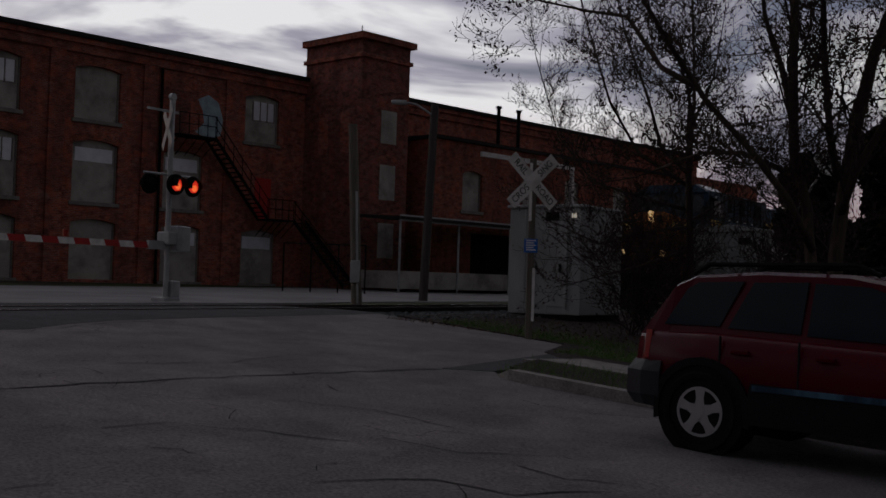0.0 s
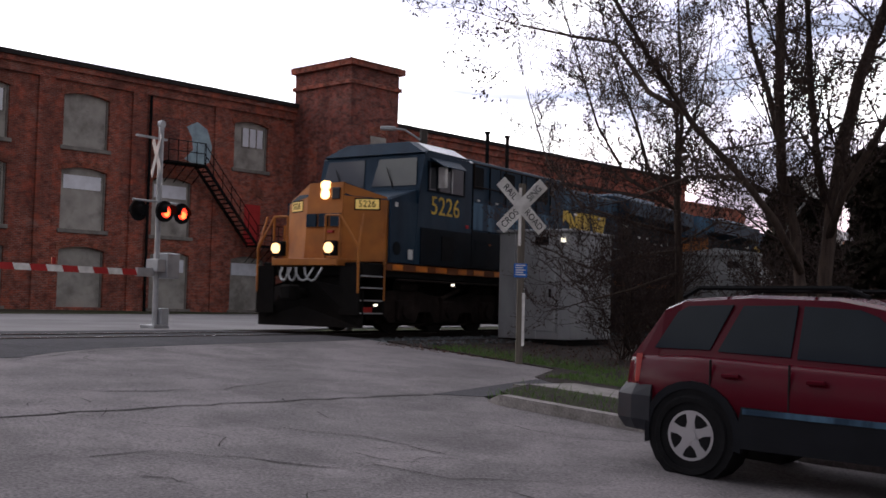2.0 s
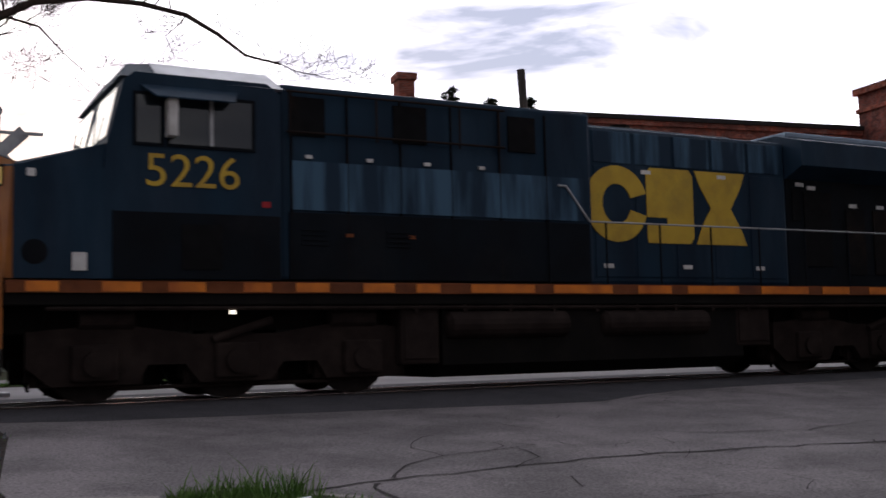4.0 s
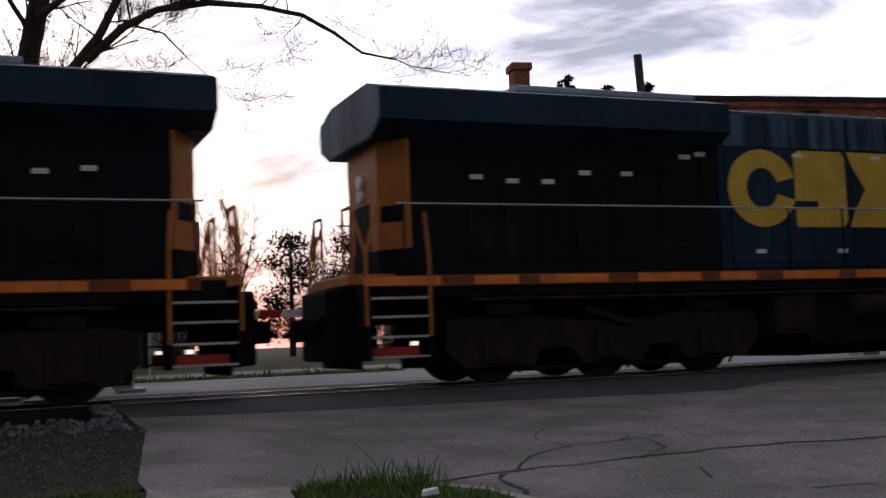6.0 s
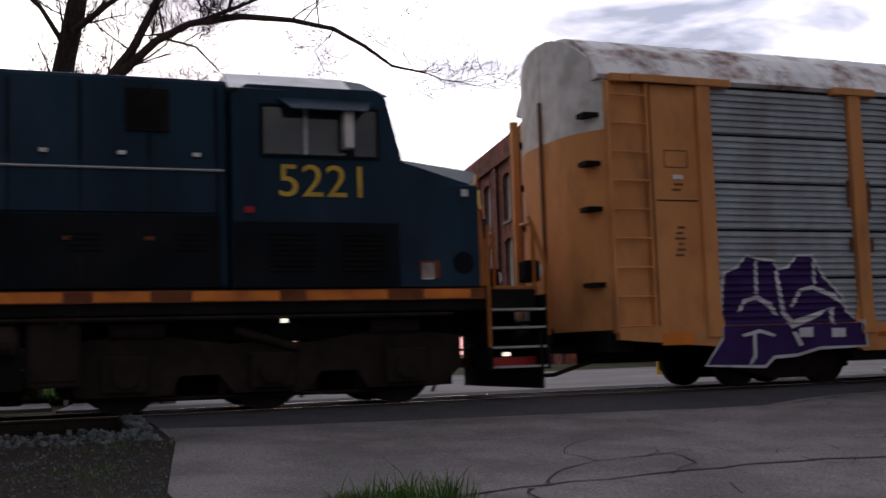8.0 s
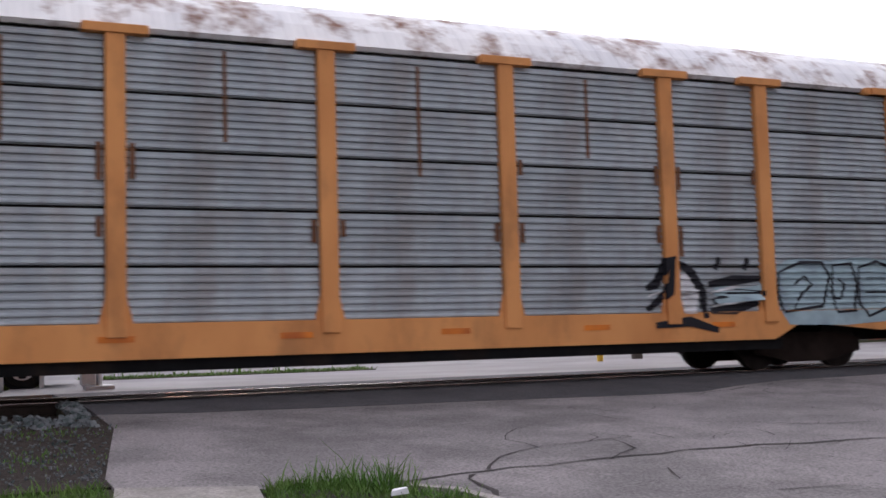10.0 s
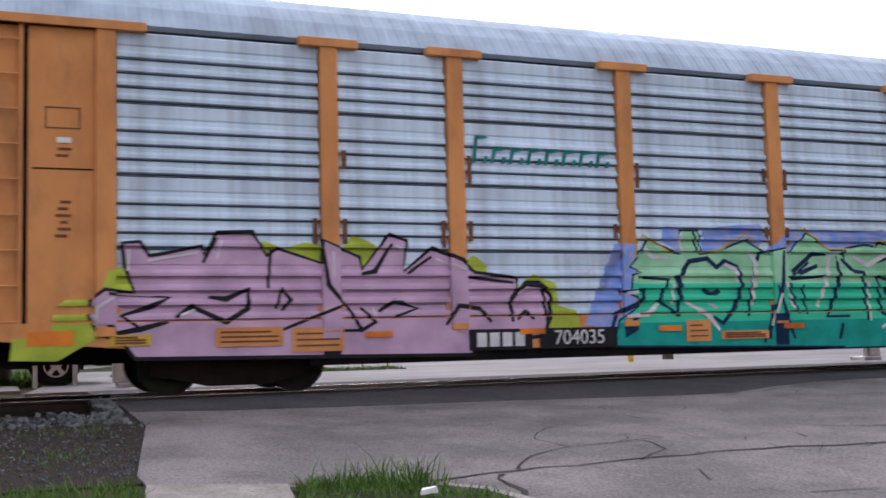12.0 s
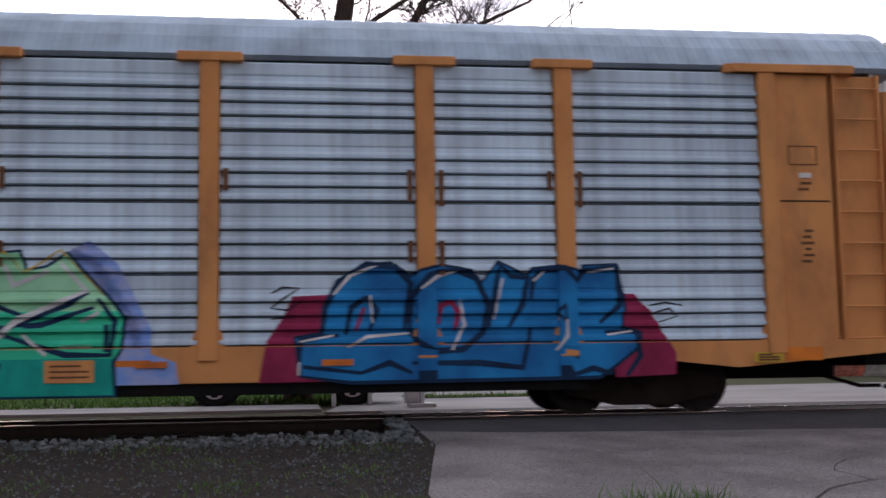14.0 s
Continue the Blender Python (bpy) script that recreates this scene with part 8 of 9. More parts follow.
c0 = plan(13.5 - 1.9, 23.65)
shed("signal_shed", "grey metal signal shed beside the track", pose(c0.x, c0.y, 0.72, 0, 0, HEAD), 1.95, 2.3, 2.55, False)
c1 = plan(10.2, 33.7)
shed("signal_shed", "pale metal shed with a curved roof under trees", pose(c1.x, c1.y, 0.6, 0, 0, HEAD + 4), 2.5, 3.0, 2.7, True)


# ---- parked car ----
def sport_utility(name, label, m, paint):
    s = thing(name, label, "car", m)
    W = 0.91
    # stations: x, floor z, shoulder z, half width
    st = [(-0.88, 0.42, 0.98, 0.70), (-0.84, 0.36, 1.03, 0.83), (-0.6, 0.34, 1.06, 0.90), (0.0, 0.34, 1.07, W), (1.0, 0.30, 1.05, W), (2.2, 0.30, 1.02, W), (2.75, 0.32, 1.0, W), (3.15, 0.34, 0.95, 0.88), (3.45, 0.36, 0.86, 0.80), (3.58, 0.42, 0.72, 0.66)]
    rings = []
    for x, z0, z1, w in st:
        mid = (z0 + z1) / 2 + 0.1
        rings.append([(x, -w * 0.9, z0), (x, -w, z0 + 0.12), (x, -w - 0.01, mid), (x, -w * 0.965, z1 - 0.06), (x, -w * 0.90, z1), (x, w * 0.90, z1), (x, w * 0.965, z1 - 0.06), (x, w + 0.01, mid), (x, w, z0 + 0.12), (x, w * 0.9, z0)])
    part("body", loft(B(), rings), paint, s, smooth=True)
    gh = [(-0.80, 1.04, 0.80), (-0.66, 1.22, 0.775), (-0.42, 1.50, 0.70), (-0.25, 1.585, 0.64), (0.4, 1.64, 0.625), (1.2, 1.64, 0.625), (1.62, 1.57, 0.635), (2.1, 1.28, 0.74), (2.45, 1.03, 0.82)]
    rings = []
    for x, z, w in gh:
        rings.append([(x, -0.83, 1.02), (x, -w, z - 0.03 if z > 1.1 else z - 0.01), (x, -w + 0.07, z), (x, w - 0.07, z), (x, w, z - 0.03 if z > 1.1 else z - 0.01), (x, 0.83, 1.02)])
    part("cabin", loft(B(), rings), paint, s)
    def side_glass(pts, sgn, name="side_window"):
        bm = B()
        def w_at(z):
            return 0.835 - (z - 1.02) * 0.31
        for off in (0.006,):
            o = [bm.verts.new((x, sgn * (w_at(z) + off), z)) for x, z in pts]
            i = [bm.verts.new((x, sgn * (w_at(z) - 0.02), z)) for x, z in pts]
            bm.faces.new(o)
            bm.faces.new(i[::-1])
            for k in range(len(pts)):
                bm.faces.new((o[k], o[(k + 1) % len(pts)], i[(k + 1) % len(pts)], i[k]))
        bmesh.ops.recalc_face_normals(bm, faces=bm.faces[:])
        return part(name, bm, "glass_dark", s)
    for sgn in (-1, 1):
        side_glass([(-0.48, 1.12), (-0.28, 1.46), (-0.18, 1.52), (0.26, 1.545), (0.10, 1.13)], sgn)
        side_glass([(0.18, 1.12), (0.36, 1.54), (0.86, 1.56), (0.86, 1.11)], sgn)
        side_glass([(0.92, 1.10), (0.92, 1.555), (1.40, 1.54), (1.55, 1.49), (2.05, 1.12), (1.9, 1.08)], sgn)
        # lower cladding and wheel arches
        y0, y1 = min(sgn * 0.88, sgn * 0.945), max(sgn * 0.88, sgn * 0.945)
        part("side_cladding", prism(B(), [(0.42, 0.30), (2.2, 0.30), (2.2, 0.62), (0.48, 0.66)], "y", y0, y1), "cladding", s, "grey lower cladding")
        part("door_strip", box(B(), 0.5, 2.15, min(sgn * 0.935, sgn * 0.955), max(sgn * 0.935, sgn * 0.955), 0.60, 0.65), "blue_fade", s)
        for xa in (0.0, 2.62):
            arch = B()
            n = 14
            o, i = [], []
            for k in range(n + 1):
                a = math.radians(-12 + 204 * k / n)
                o.append((xa + math.cos(a) * 0.49, 0.36 + math.sin(a) * 0.49))
                i.append((xa + math.cos(a) * 0.42, 0.36 + math.sin(a) * 0.42))
            prism(arch, o + i[::-1], "y", y0, y1 + 0.0)
            part("wheel_arch", arch, "cladding", s)
            # dark disc stands in for the shade inside the arch
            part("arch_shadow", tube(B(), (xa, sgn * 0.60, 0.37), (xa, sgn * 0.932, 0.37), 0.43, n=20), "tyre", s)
            wy = sgn * 0.80
            wh = part("wheel", tube(B(), (xa, wy - 0.105, 0.36), (xa, wy + 0.105, 0.36), 0.31, n=24), "tyre", s)
            ty = B()
            prof = [(0.30, -0.11), (0.345, -0.115), (0.362, -0.09), (0.365, 0.09), (0.345, 0.115), (0.30, 0.11)]
            rings = []
            for k in range(28):
                a = 2 * math.pi * k / 28
                rings.append([(xa + math.cos(a) * r, wy + sgn * 0.04 + yy, 0.36 + math.sin(a) * r) for r, yy in prof])
            loft(ty, rings + [rings[0]], cap=False)
            part("tyre", ty, "tyre", wh)
            rim = B()
            yo = wy + sgn * 0.135
            for k in range(5):
                a = math.radians(90 + 72 * k)
                c, sn = math.cos(a), math.sin(a)
                poly = []
                for r, wd in ((0.04, 0.055), (0.12, 0.036), (0.205, 0.05), (0.205, -0.05), (0.12, -0.036), (0.04, -0.055)):
                    poly.append((xa + c * r - sn * wd, 0.36 + sn * r + c * wd))
                prism(rim, poly, "y", min(yo - sgn * 0.03, yo), max(yo - sgn * 0.03, yo))
            tube(rim, (xa, yo - sgn * 0.03, 0.36), (xa, yo + sgn * 0.004, 0.36), 0.055, n=14)
            ring = []
            for k in range(29):
                a = 2 * math.pi * k / 28
                ring.append([(xa + math.cos(a) * r, yo - sgn * 0.03 + yy, 0.36 + math.sin(a) * r) for r, yy in ((0.195, 0), (0.225, 0), (0.225, sgn * 0.03), (0.2, sgn * 0.03))])
            loft(rim, ring, cap=False)
            part("rim", rim, "alloy", wh, "five-spoke alloy rim")
        part("mirror", box(B(), 1.86, 2.04, min(sgn * 0.86, sgn * 1.06), max(sgn * 0.86, sgn * 1.06), 1.08, 1.25, bev=0.04), paint, s)
        part("tail_lamp", loft(B(), [[(-0.89, sgn * 0.66, 0.78), (-0.66, sgn * 0.925, 0.80), (-0.62, sgn * 0.9, 0.80), (-0.82, sgn * 0.64, 0.78)], [(-0.84, sgn * 0.70, 1.06), (-0.68, sgn * 0.885, 1.06), (-0.62, sgn * 0.85, 1.06), (-0.78, sgn * 0.66, 1.06)]]), "taillamp", s, "red tail lamp")
        for xh in (0.28, 1.05):
            part("door_handle", box(B(), xh, xh + 0.17, min(sgn * 0.905, sgn * 0.945), max(sgn * 0.905, sgn * 0.945), 0.90, 0.94, bev=0.01), paint, s)
        for xs in (0.16, 0.89):
            part("door_gap", box(B(), xs, xs + 0.012, min(sgn * 0.90, sgn * 0.924), max(sgn * 0.90, sgn * 0.924), 0.66, 1.05), "sign_black", s)
        rr = B()
        pipe(rr, [(-0.28, sgn * 0.60, 1.60), (-0.12, sgn * 0.60, 1.69), (1.25, sgn * 0.60, 1.72), (1.45, sgn * 0.60, 1.64)], 0.024)
        part("roof_rail", rr, "black", s, "black roof rail")
    for x in (0.1, 0.95):
        part("cross_bar", tube(B(), (x, -0.6, 1.70), (x, 0.6, 1.70), 0.016), "black", s)
    part("rear_bumper", loft(B(), [[(-1.02, -0.74, z), (-0.96, -0.86, z), (-0.7, -0.94, z), (-0.42, -0.95, z), (-0.42, 0.95, z), (-0.7, 0.94, z), (-0.96, 0.86, z), (-1.02, 0.74, z)] if k else [(-0.93, -0.7, z), (-0.88, -0.82, z), (-0.66, -0.9, z), (-0.42, -0.92, z), (-0.42, 0.92, z), (-0.66, 0.9, z), (-0.88, 0.82, z), (-0.93, 0.7, z)] for k, z in ((0, 0.36), (1, 0.46), (1, 0.68), (0, 0.78))]), "bumper", s, "grey plastic rear bumper")
    part("front_bumper", box(B(), 3.3, 3.68, -0.88, 0.88, 0.32, 0.62, bev=0.06), "cladding", s)
    part("rear_glass", loft(B(), [[(-0.80, -0.62, 1.10), (-0.80, 0.62, 1.10), (-0.74, 0.62, 1.10), (-0.74, -0.62, 1.10)], [(-0.50, -0.55, 1.48), (-0.50, 0.55, 1.48), (-0.44, 0.55, 1.48), (-0.44, -0.55, 1.48)]]), "glass_dark", s)
    for o in s.children_recursive:
        for v in o.data.vertices:
            if v.co.x < -0.4:
                v.co.x = -0.4 + (v.co.x + 0.4) * 0.72
    part("windscreen", loft(B(), [[(2.42, -0.70, 1.06), (2.42, 0.70, 1.06), (2.36, 0.70, 1.06), (2.36, -0.70, 1.06)], [(1.72, -0.58, 1.53), (1.72, 0.58, 1.53), (1.66, 0.58, 1.53), (1.66, -0.58, 1.53)]]), "glass_dark", s)
    return s


cp = Vector((2.29 + 0.52, 9.63 + 0.60, 0))
sport_utility("parked_car", "dark red sport utility car with silver alloy wheels beside the kerb", pose(cp.x, cp.y, 0.05, 0, 1.0, -41.0) @ Matrix.Scale(0.955, 4), "suv")
cq = plan(22.6, -1.5)
sport_utility("parked_car", "dark grey parked car beyond the rails", pose(cq.x, cq.y, 0.8, 0, 0, HEAD), "cladding")


# ---- trees ----
def stick(vs, fs, p, e, r0, r1):
    """A three-sided twig."""
    q = (e - p).to_track_quat("Z", "Y")
    n = len(vs)
    for c, r in ((p, r0), (e, r1)):
        for k in (0, 1, 2):
            vs.append(c + q @ Vector((math.cos(k * 2.0944) * r, math.sin(k * 2.0944) * r, 0)))
    for k in (0, 1, 2):
        fs.append((n + k, n + (k + 1) % 3, n + 3 + (k + 1) % 3, n + 3 + k))


def grow(mesh, rnd, p, d, length, r, depth, tips, up=0.15):
    """A crooked branch that forks on its way."""
    n = 3
    q = p
    for i in range(n):
        d = (d + Vector((rnd.uniform(-1, 1), rnd.uniform(-1, 1), rnd.uniform(-0.8, 1) + up)) * 0.22).normalized()
        e = q + d * (length / n)
        r1 = max(0.0045, r * 0.82)
        stick(*mesh, q, e, r, r1)
        if depth > 0:
            for _ in range(2 if i == n - 1 or depth > 2 else 1):
                a = Vector((rnd.uniform(-1, 1), rnd.uniform(-1, 1), rnd.uniform(-0.4, 0.9))).normalized()
                grow(mesh, rnd, e, (d * 0.75 + a * 0.8).normalized(), length * rnd.uniform(0.5, 0.72), max(0.0045, r1 * rnd.uniform(0.5, 0.68)), depth - 1, tips, up)
        q, r = e, r1
    tips.append((q, d))


def tree(name, label, limbs, seed, every, twig_len, depth, leaves, leaf_size, leaf_mat="leaf", group="", thin=0.35, least=0.010):
    rnd = random.Random(seed)
    base = Vector(limbs[0][2][0])
    t = thing(name, label, "tree", pose(*base), group)
    tips = []
    twigs = ([], [])
    for k, (r0, r1, pts) in enumerate(limbs):
        r0, r1 = r0 * 0.55, r1 * 0.55
        pts = [Vector(p) - base for p in pts]
        if k == 0:
            pts[0].z -= 0.8
        bm = B()
        m = len(pts) - 1
        rings = []
        for i in range(m + 1):
            a, b = pts[max(0, i - 1)], pts[min(m, i + 1)]
            q = (b - a).to_track_quat("Z", "Y")
            r = (r0 + (r1 - r0) * i / m) * (1.25 if (k == 0 and i == 0) else 1.0) / 1.0
            rings.append([pts[i] + q @ Vector((math.cos(j * math.pi / 4) * r * rnd.uniform(0.9, 1.1), math.sin(j * math.pi / 4) * r * rnd.uniform(0.9, 1.1), 0)) for j in range(8)])
        loft(bm, rings)
        part("trunk" if k == 0 else "limb", bm, "bark", t, smooth=True)
        total = 0.0
        for i in range(m):
            seg = pts[i + 1] - pts[i]
            if k == 0 and i < m * 0.45:
                continue
            steps = max(1, int(seg.length / every))
            for s in range(steps):
                p = pts[i] + seg * ((s + rnd.random()) / steps)
                a = Vector((rnd.uniform(-1, 1), rnd.uniform(-1, 1), rnd.uniform(-0.5, 1.0))).normalized()
                rr = max(least, (r0 + (r1 - r0) * i / m) * thin)
                grow(twigs, rnd, p, (seg.normalized() * 0.5 + a).normalized(), twig_len * rnd.uniform(0.6, 1.2), min(0.028, rr), depth, tips)
        grow(twigs, rnd, pts[-1], (pts[-1] - pts[-2]).normalized(), twig_len, max(0.012, r1 * 0.8), depth, tips)
    me = bpy.data.meshes.new("crown")
    me.from_pydata(twigs[0], [], twigs[1])
    me.materials.append(M["twig"])
    tagged(part("crown", me, None, t, "bare twigs of the crown"), kind="stuff")
    if leaves:
        vs, fs = [], []
        for _ in range(leaves):
            p, d = tips[rnd.randrange(len(tips))]
            c = p - d * rnd.uniform(0, 0.35) + Vector((rnd.gauss(0, 0.07), rnd.gauss(0, 0.07), rnd.gauss(-0.03, 0.07)))
            a = Vector((rnd.uniform(-1, 1), rnd.uniform(-1, 1), rnd.uniform(-1, 1))).normalized() * leaf_size * rnd.uniform(0.6, 1.3)
            b = a.cross(Vector((rnd.uniform(-1, 1), rnd.uniform(-1, 1), rnd.uniform(-1, 1)))).normalized() * leaf_size * 0.5
            n = len(vs)
            vs += [c - a, c + b, c + a, c - b]
            fs.append((n, n + 1, n + 2, n + 3))
        me = bpy.data.meshes.new("leaves")
        me.from_pydata(vs, [], fs)
        me.materials.append(M[leaf_mat])
        tagged(part("leaves", me, None, t), kind="stuff")
    return t


tree("bare_tree", "tall multi-trunk tree with few dry leaves in early spring", LIMBS_PLANE, 3, 0.40, 1.25, 3, 16000, 0.042, group="bare trees")
tree("bare_tree", "slender bare tree with fine spreading twigs beside the shed", LIMBS_ASH, 8, 0.36, 0.9, 3, 7500, 0.034, group="bare trees")
tree("bare_tree", "large forked bare tree with rough bark beyond the rails", LIMBS_LEFT, 21, 0.38, 1.15, 3, 3500, 0.03, group="bare trees")


def shrub(name, label, x, y, z, h, spread, seed, stems=9, leaves=0, group="shrubs", leaf_mat="leaf", every=0.3, least=0.010):
    rnd = random.Random(seed)
    limbs = []
    for i in range(stems):
        a = rnd.uniform(0, 2 * math.pi)
        k = rnd.uniform(0.2, 1.0) * spread
        limbs.append((0.03 * h / 3, 0.012, [(x + rnd.uniform(-0.2, 0.2), y + rnd.uniform(-0.2, 0.2), z), (x + math.cos(a) * k * 0.4, y + math.sin(a) * k * 0.4, z + h * 0.5), (x + math.cos(a) * k, y + math.sin(a) * k, z + h * rnd.uniform(0.75, 1.0))]))
    return tree(name, label, limbs, seed, every, 0.6, 2, leaves, 0.04, leaf_mat, group, thin=0.9, least=least)


for i, (d, f, h, sp) in enumerate(((9.2, 21.5, 2.2, 1.5), (12.0, 28.0, 2.6, 1.3), (6.5, 22.5, 2.0, 1.6), (5.5, 27.0, 3.2, 2.4), (12.6, 32.5, 2.2, 1.0))):
    p = plan(d, f, zg(d))
    shrub("shrub", "tangled leafless shrub with dry brown leaves", p.x, p.y, p.z, h, sp, 40 + i, 15, 1100, every=0.24)
for i, (x, y, h, sp) in enumerate(((-29.5, 29.0, 5.5, 1.8), (-28.0, 33.0, 4.6, 2.2), (-30.5, 27.2, 4.2, 1.8), (-27.2, 35.5, 4.0, 2.4))):
    shrub("shrub", "bare leafless shrub against the evening sky", x, y, 0.8, h, sp, 60 + i, 13, 0, every=0.3, least=0.022)


def leaf_mass(name, label, blobs, count, size, material, seed, category="thicket"):
    """A dense mass of foliage: many small leaves in clumps round the given lobes."""
    rnd = random.Random(seed)
    vs, fs = [], []
    for _ in range(count):
        c, r, hz = blobs[rnd.randrange(len(blobs))]
        a = Vector((rnd.gauss(0, 1), rnd.gauss(0, 1), rnd.gauss(0, 1))).normalized() * rnd.uniform(0.35, 1.0) ** 0.5
        p = Vector(c) + Vector((a.x * r, a.y * r, a.z * hz))
        u = Vector((rnd.uniform(-1, 1), rnd.uniform(-1, 1), rnd.uniform(-1, 1))).normalized() * size * rnd.uniform(0.6, 1.5)
        w = u.cross(Vector((rnd.uniform(-1, 1), rnd.uniform(-1, 1), rnd.uniform(-1, 1)))).normalized() * size * 0.7
        n = len(vs)
        vs += [p - u, p + w, p + u, p - w]
        fs.append((n, n + 1, n + 2, n + 3))
    me = bpy.data.meshes.new(name)
    me.from_pydata(vs, [], fs)
    me.materials.append(M[material])
    return tagged(part(name, me, None), label, category, kind="stuff")


blobs = []
rb = random.Random(2)
for i in range(26):
    k = rb.random()
    blobs.append(((8.9 + k * 5.5 + rb.uniform(-0.4, 0.4), 26.4 - k * 3.0 + rb.uniform(-1.2, 1.2), rb.uniform(0.8, 4.4 + k * 0.8)), rb.uniform(0.7, 1.4), rb.uniform(0.6, 1.1)))
for i in range(9):
    blobs.append(((rb.uniform(8.5, 9.3), rb.uniform(26.2, 27.2), rb.uniform(0.9, 4.3)), 0.75, 0.8))
leaf_mass("thicket", "dark overgrown thicket of ivy and brush", blobs, 60000, 0.11, "ivy", 4)
blobs = []
for i in range(30):
    k = rb.random()
    blobs.append(((9.5 + k * 16 + rb.uniform(-0.6, 0.6), 46 - k * 10 + rb.uniform(-1.5, 1.5), rb.uniform(0.6, 3.4)), rb.uniform(1.0, 1.8), rb.uniform(0.7, 1.3)))
leaf_mass("far_thicket", "dark brush and low trees in the distance", blobs, 9000, 0.16, "ivy", 6)
dish = thing("satellite_dish", "white round dish in the overgrown trees", "dish", pose(8.6, 25.0, 4.35, 60, 0, 15))
part("dish", loft(B(), [[(math.cos(a * math.pi / 9) * r, math.sin(a * math.pi / 9) * r, z) for a in range(18)] for r, z in ((0.05, -0.10), (0.2, -0.08), (0.34, 0.0), (0.33, 0.02), (0.2, -0.06))]), "trim", dish)
part("dish_arm", tube(B(), (0, 0, -0.1), (0.0, -0.3, -1.8), 0.03), "mast", dish)


def fir(name, x, y, z, h, r, seed):
    rnd = random.Random(seed)
    t = thing(name, "dark conifer behind the mill", "tree", pose(x, y, z), "conifers")
    part("trunk", tube(B(), (0, 0, -0.5), (0, 0, h), r * 0.09, 0.03), "bark", t)
    vs, fs = [], []
    lev = int(h * 4)
    for i in range(lev):
        k = i / lev
        zz = h * (0.18 + 0.82 * k)
        for b in range(6):
            a = rnd.uniform(0, 2 * math.pi)
            ln = r * (1 - k) * rnd.uniform(0.55, 1.1) + 0.45
            d = Vector((math.cos(a), math.sin(a), 0))
            for s in range(7):
                p = d * ln * (s + 1) / 7 + Vector((0, 0, zz - 0.25 * ln * (s / 7) ** 2 + rnd.uniform(-0.08, 0.08)))
                u = Vector((rnd.uniform(-1, 1), rnd.uniform(-1, 1), rnd.uniform(-0.7, 0.2))).normalized() * rnd.uniform(0.14, 0.3)
                w = u.cross(Vector((rnd.uniform(-1, 1), rnd.uniform(-1, 1), 1))).normalized() * 0.09
                n = len(vs)
                vs += [p - u, p + w, p + u, p - w]
                fs.append((n, n + 1, n + 2, n + 3))
    me = bpy.data.meshes.new("needles")
    me.from_pydata(vs, [], fs)
    me.materials.append(M["fir"])
    tagged(part("needles", me, None, t), kind="stuff")


def pine(x, y, h, r, seed):
    """A full pine: trunk and rounded clumps of needles, wider in the middle."""
    rnd = random.Random(seed)
    t = thing("pine_tree", "dark bushy pine beside the mill", "tree", pose(x, y, 0.8), "conifers")
    part("trunk", tube(B(), (0, 0, -0.5), (0, 0, h * 0.95), 0.22, 0.05), "bark", t)
    vs, fs = [], []
    for i in range(70):
        k = rnd.random()
        zz = h * (0.22 + 0.78 * k)
        rr = r * (1.05 - k) ** 0.55 * rnd.uniform(0.2, 0.8)
        a = rnd.uniform(0, 2 * math.pi)
        c = Vector((math.cos(a) * rr, math.sin(a) * rr, zz - 0.4))
        s = rnd.uniform(0.35, 0.8)
        for _ in range(90):
            p = c + Vector((rnd.gauss(0, s), rnd.gauss(0, s), rnd.gauss(0, s * 0.5)))
            u = Vector((rnd.uniform(-1, 1), rnd.uniform(-1, 1), rnd.uniform(-0.6, 0.6))).normalized() * rnd.uniform(0.08, 0.2)
            w = u.cross(Vector((rnd.uniform(-1, 1), rnd.uniform(-1, 1), 1))).normalized() * 0.05
            n = len(vs)
            vs += [p - u, p + w, p + u, p - w]
            fs.append((n, n + 1, n + 2, n + 3))
    me = bpy.data.meshes.new("needles")
    me.from_pydata(vs, [], fs)
    me.materials.append(M["fir"])
    tagged(part("needles", me, None, t), kind="stuff")


pine(-38.4, 53.2, 8.2, 2.8, 1)
pine(-42.0, 51.5, 7.4, 2.8, 2)
pine(-46.0, 50.5, 7.8, 3.0, 3)
fir("conifer", -34.9, 66.4, 0.8, 18.4, 3.6, 4)
fir("conifer", -32.3, 67.4, 0.8, 17.5, 3.6, 5)
fir("conifer", -29.8, 68.2, 0.8, 17.4, 3.8, 7)


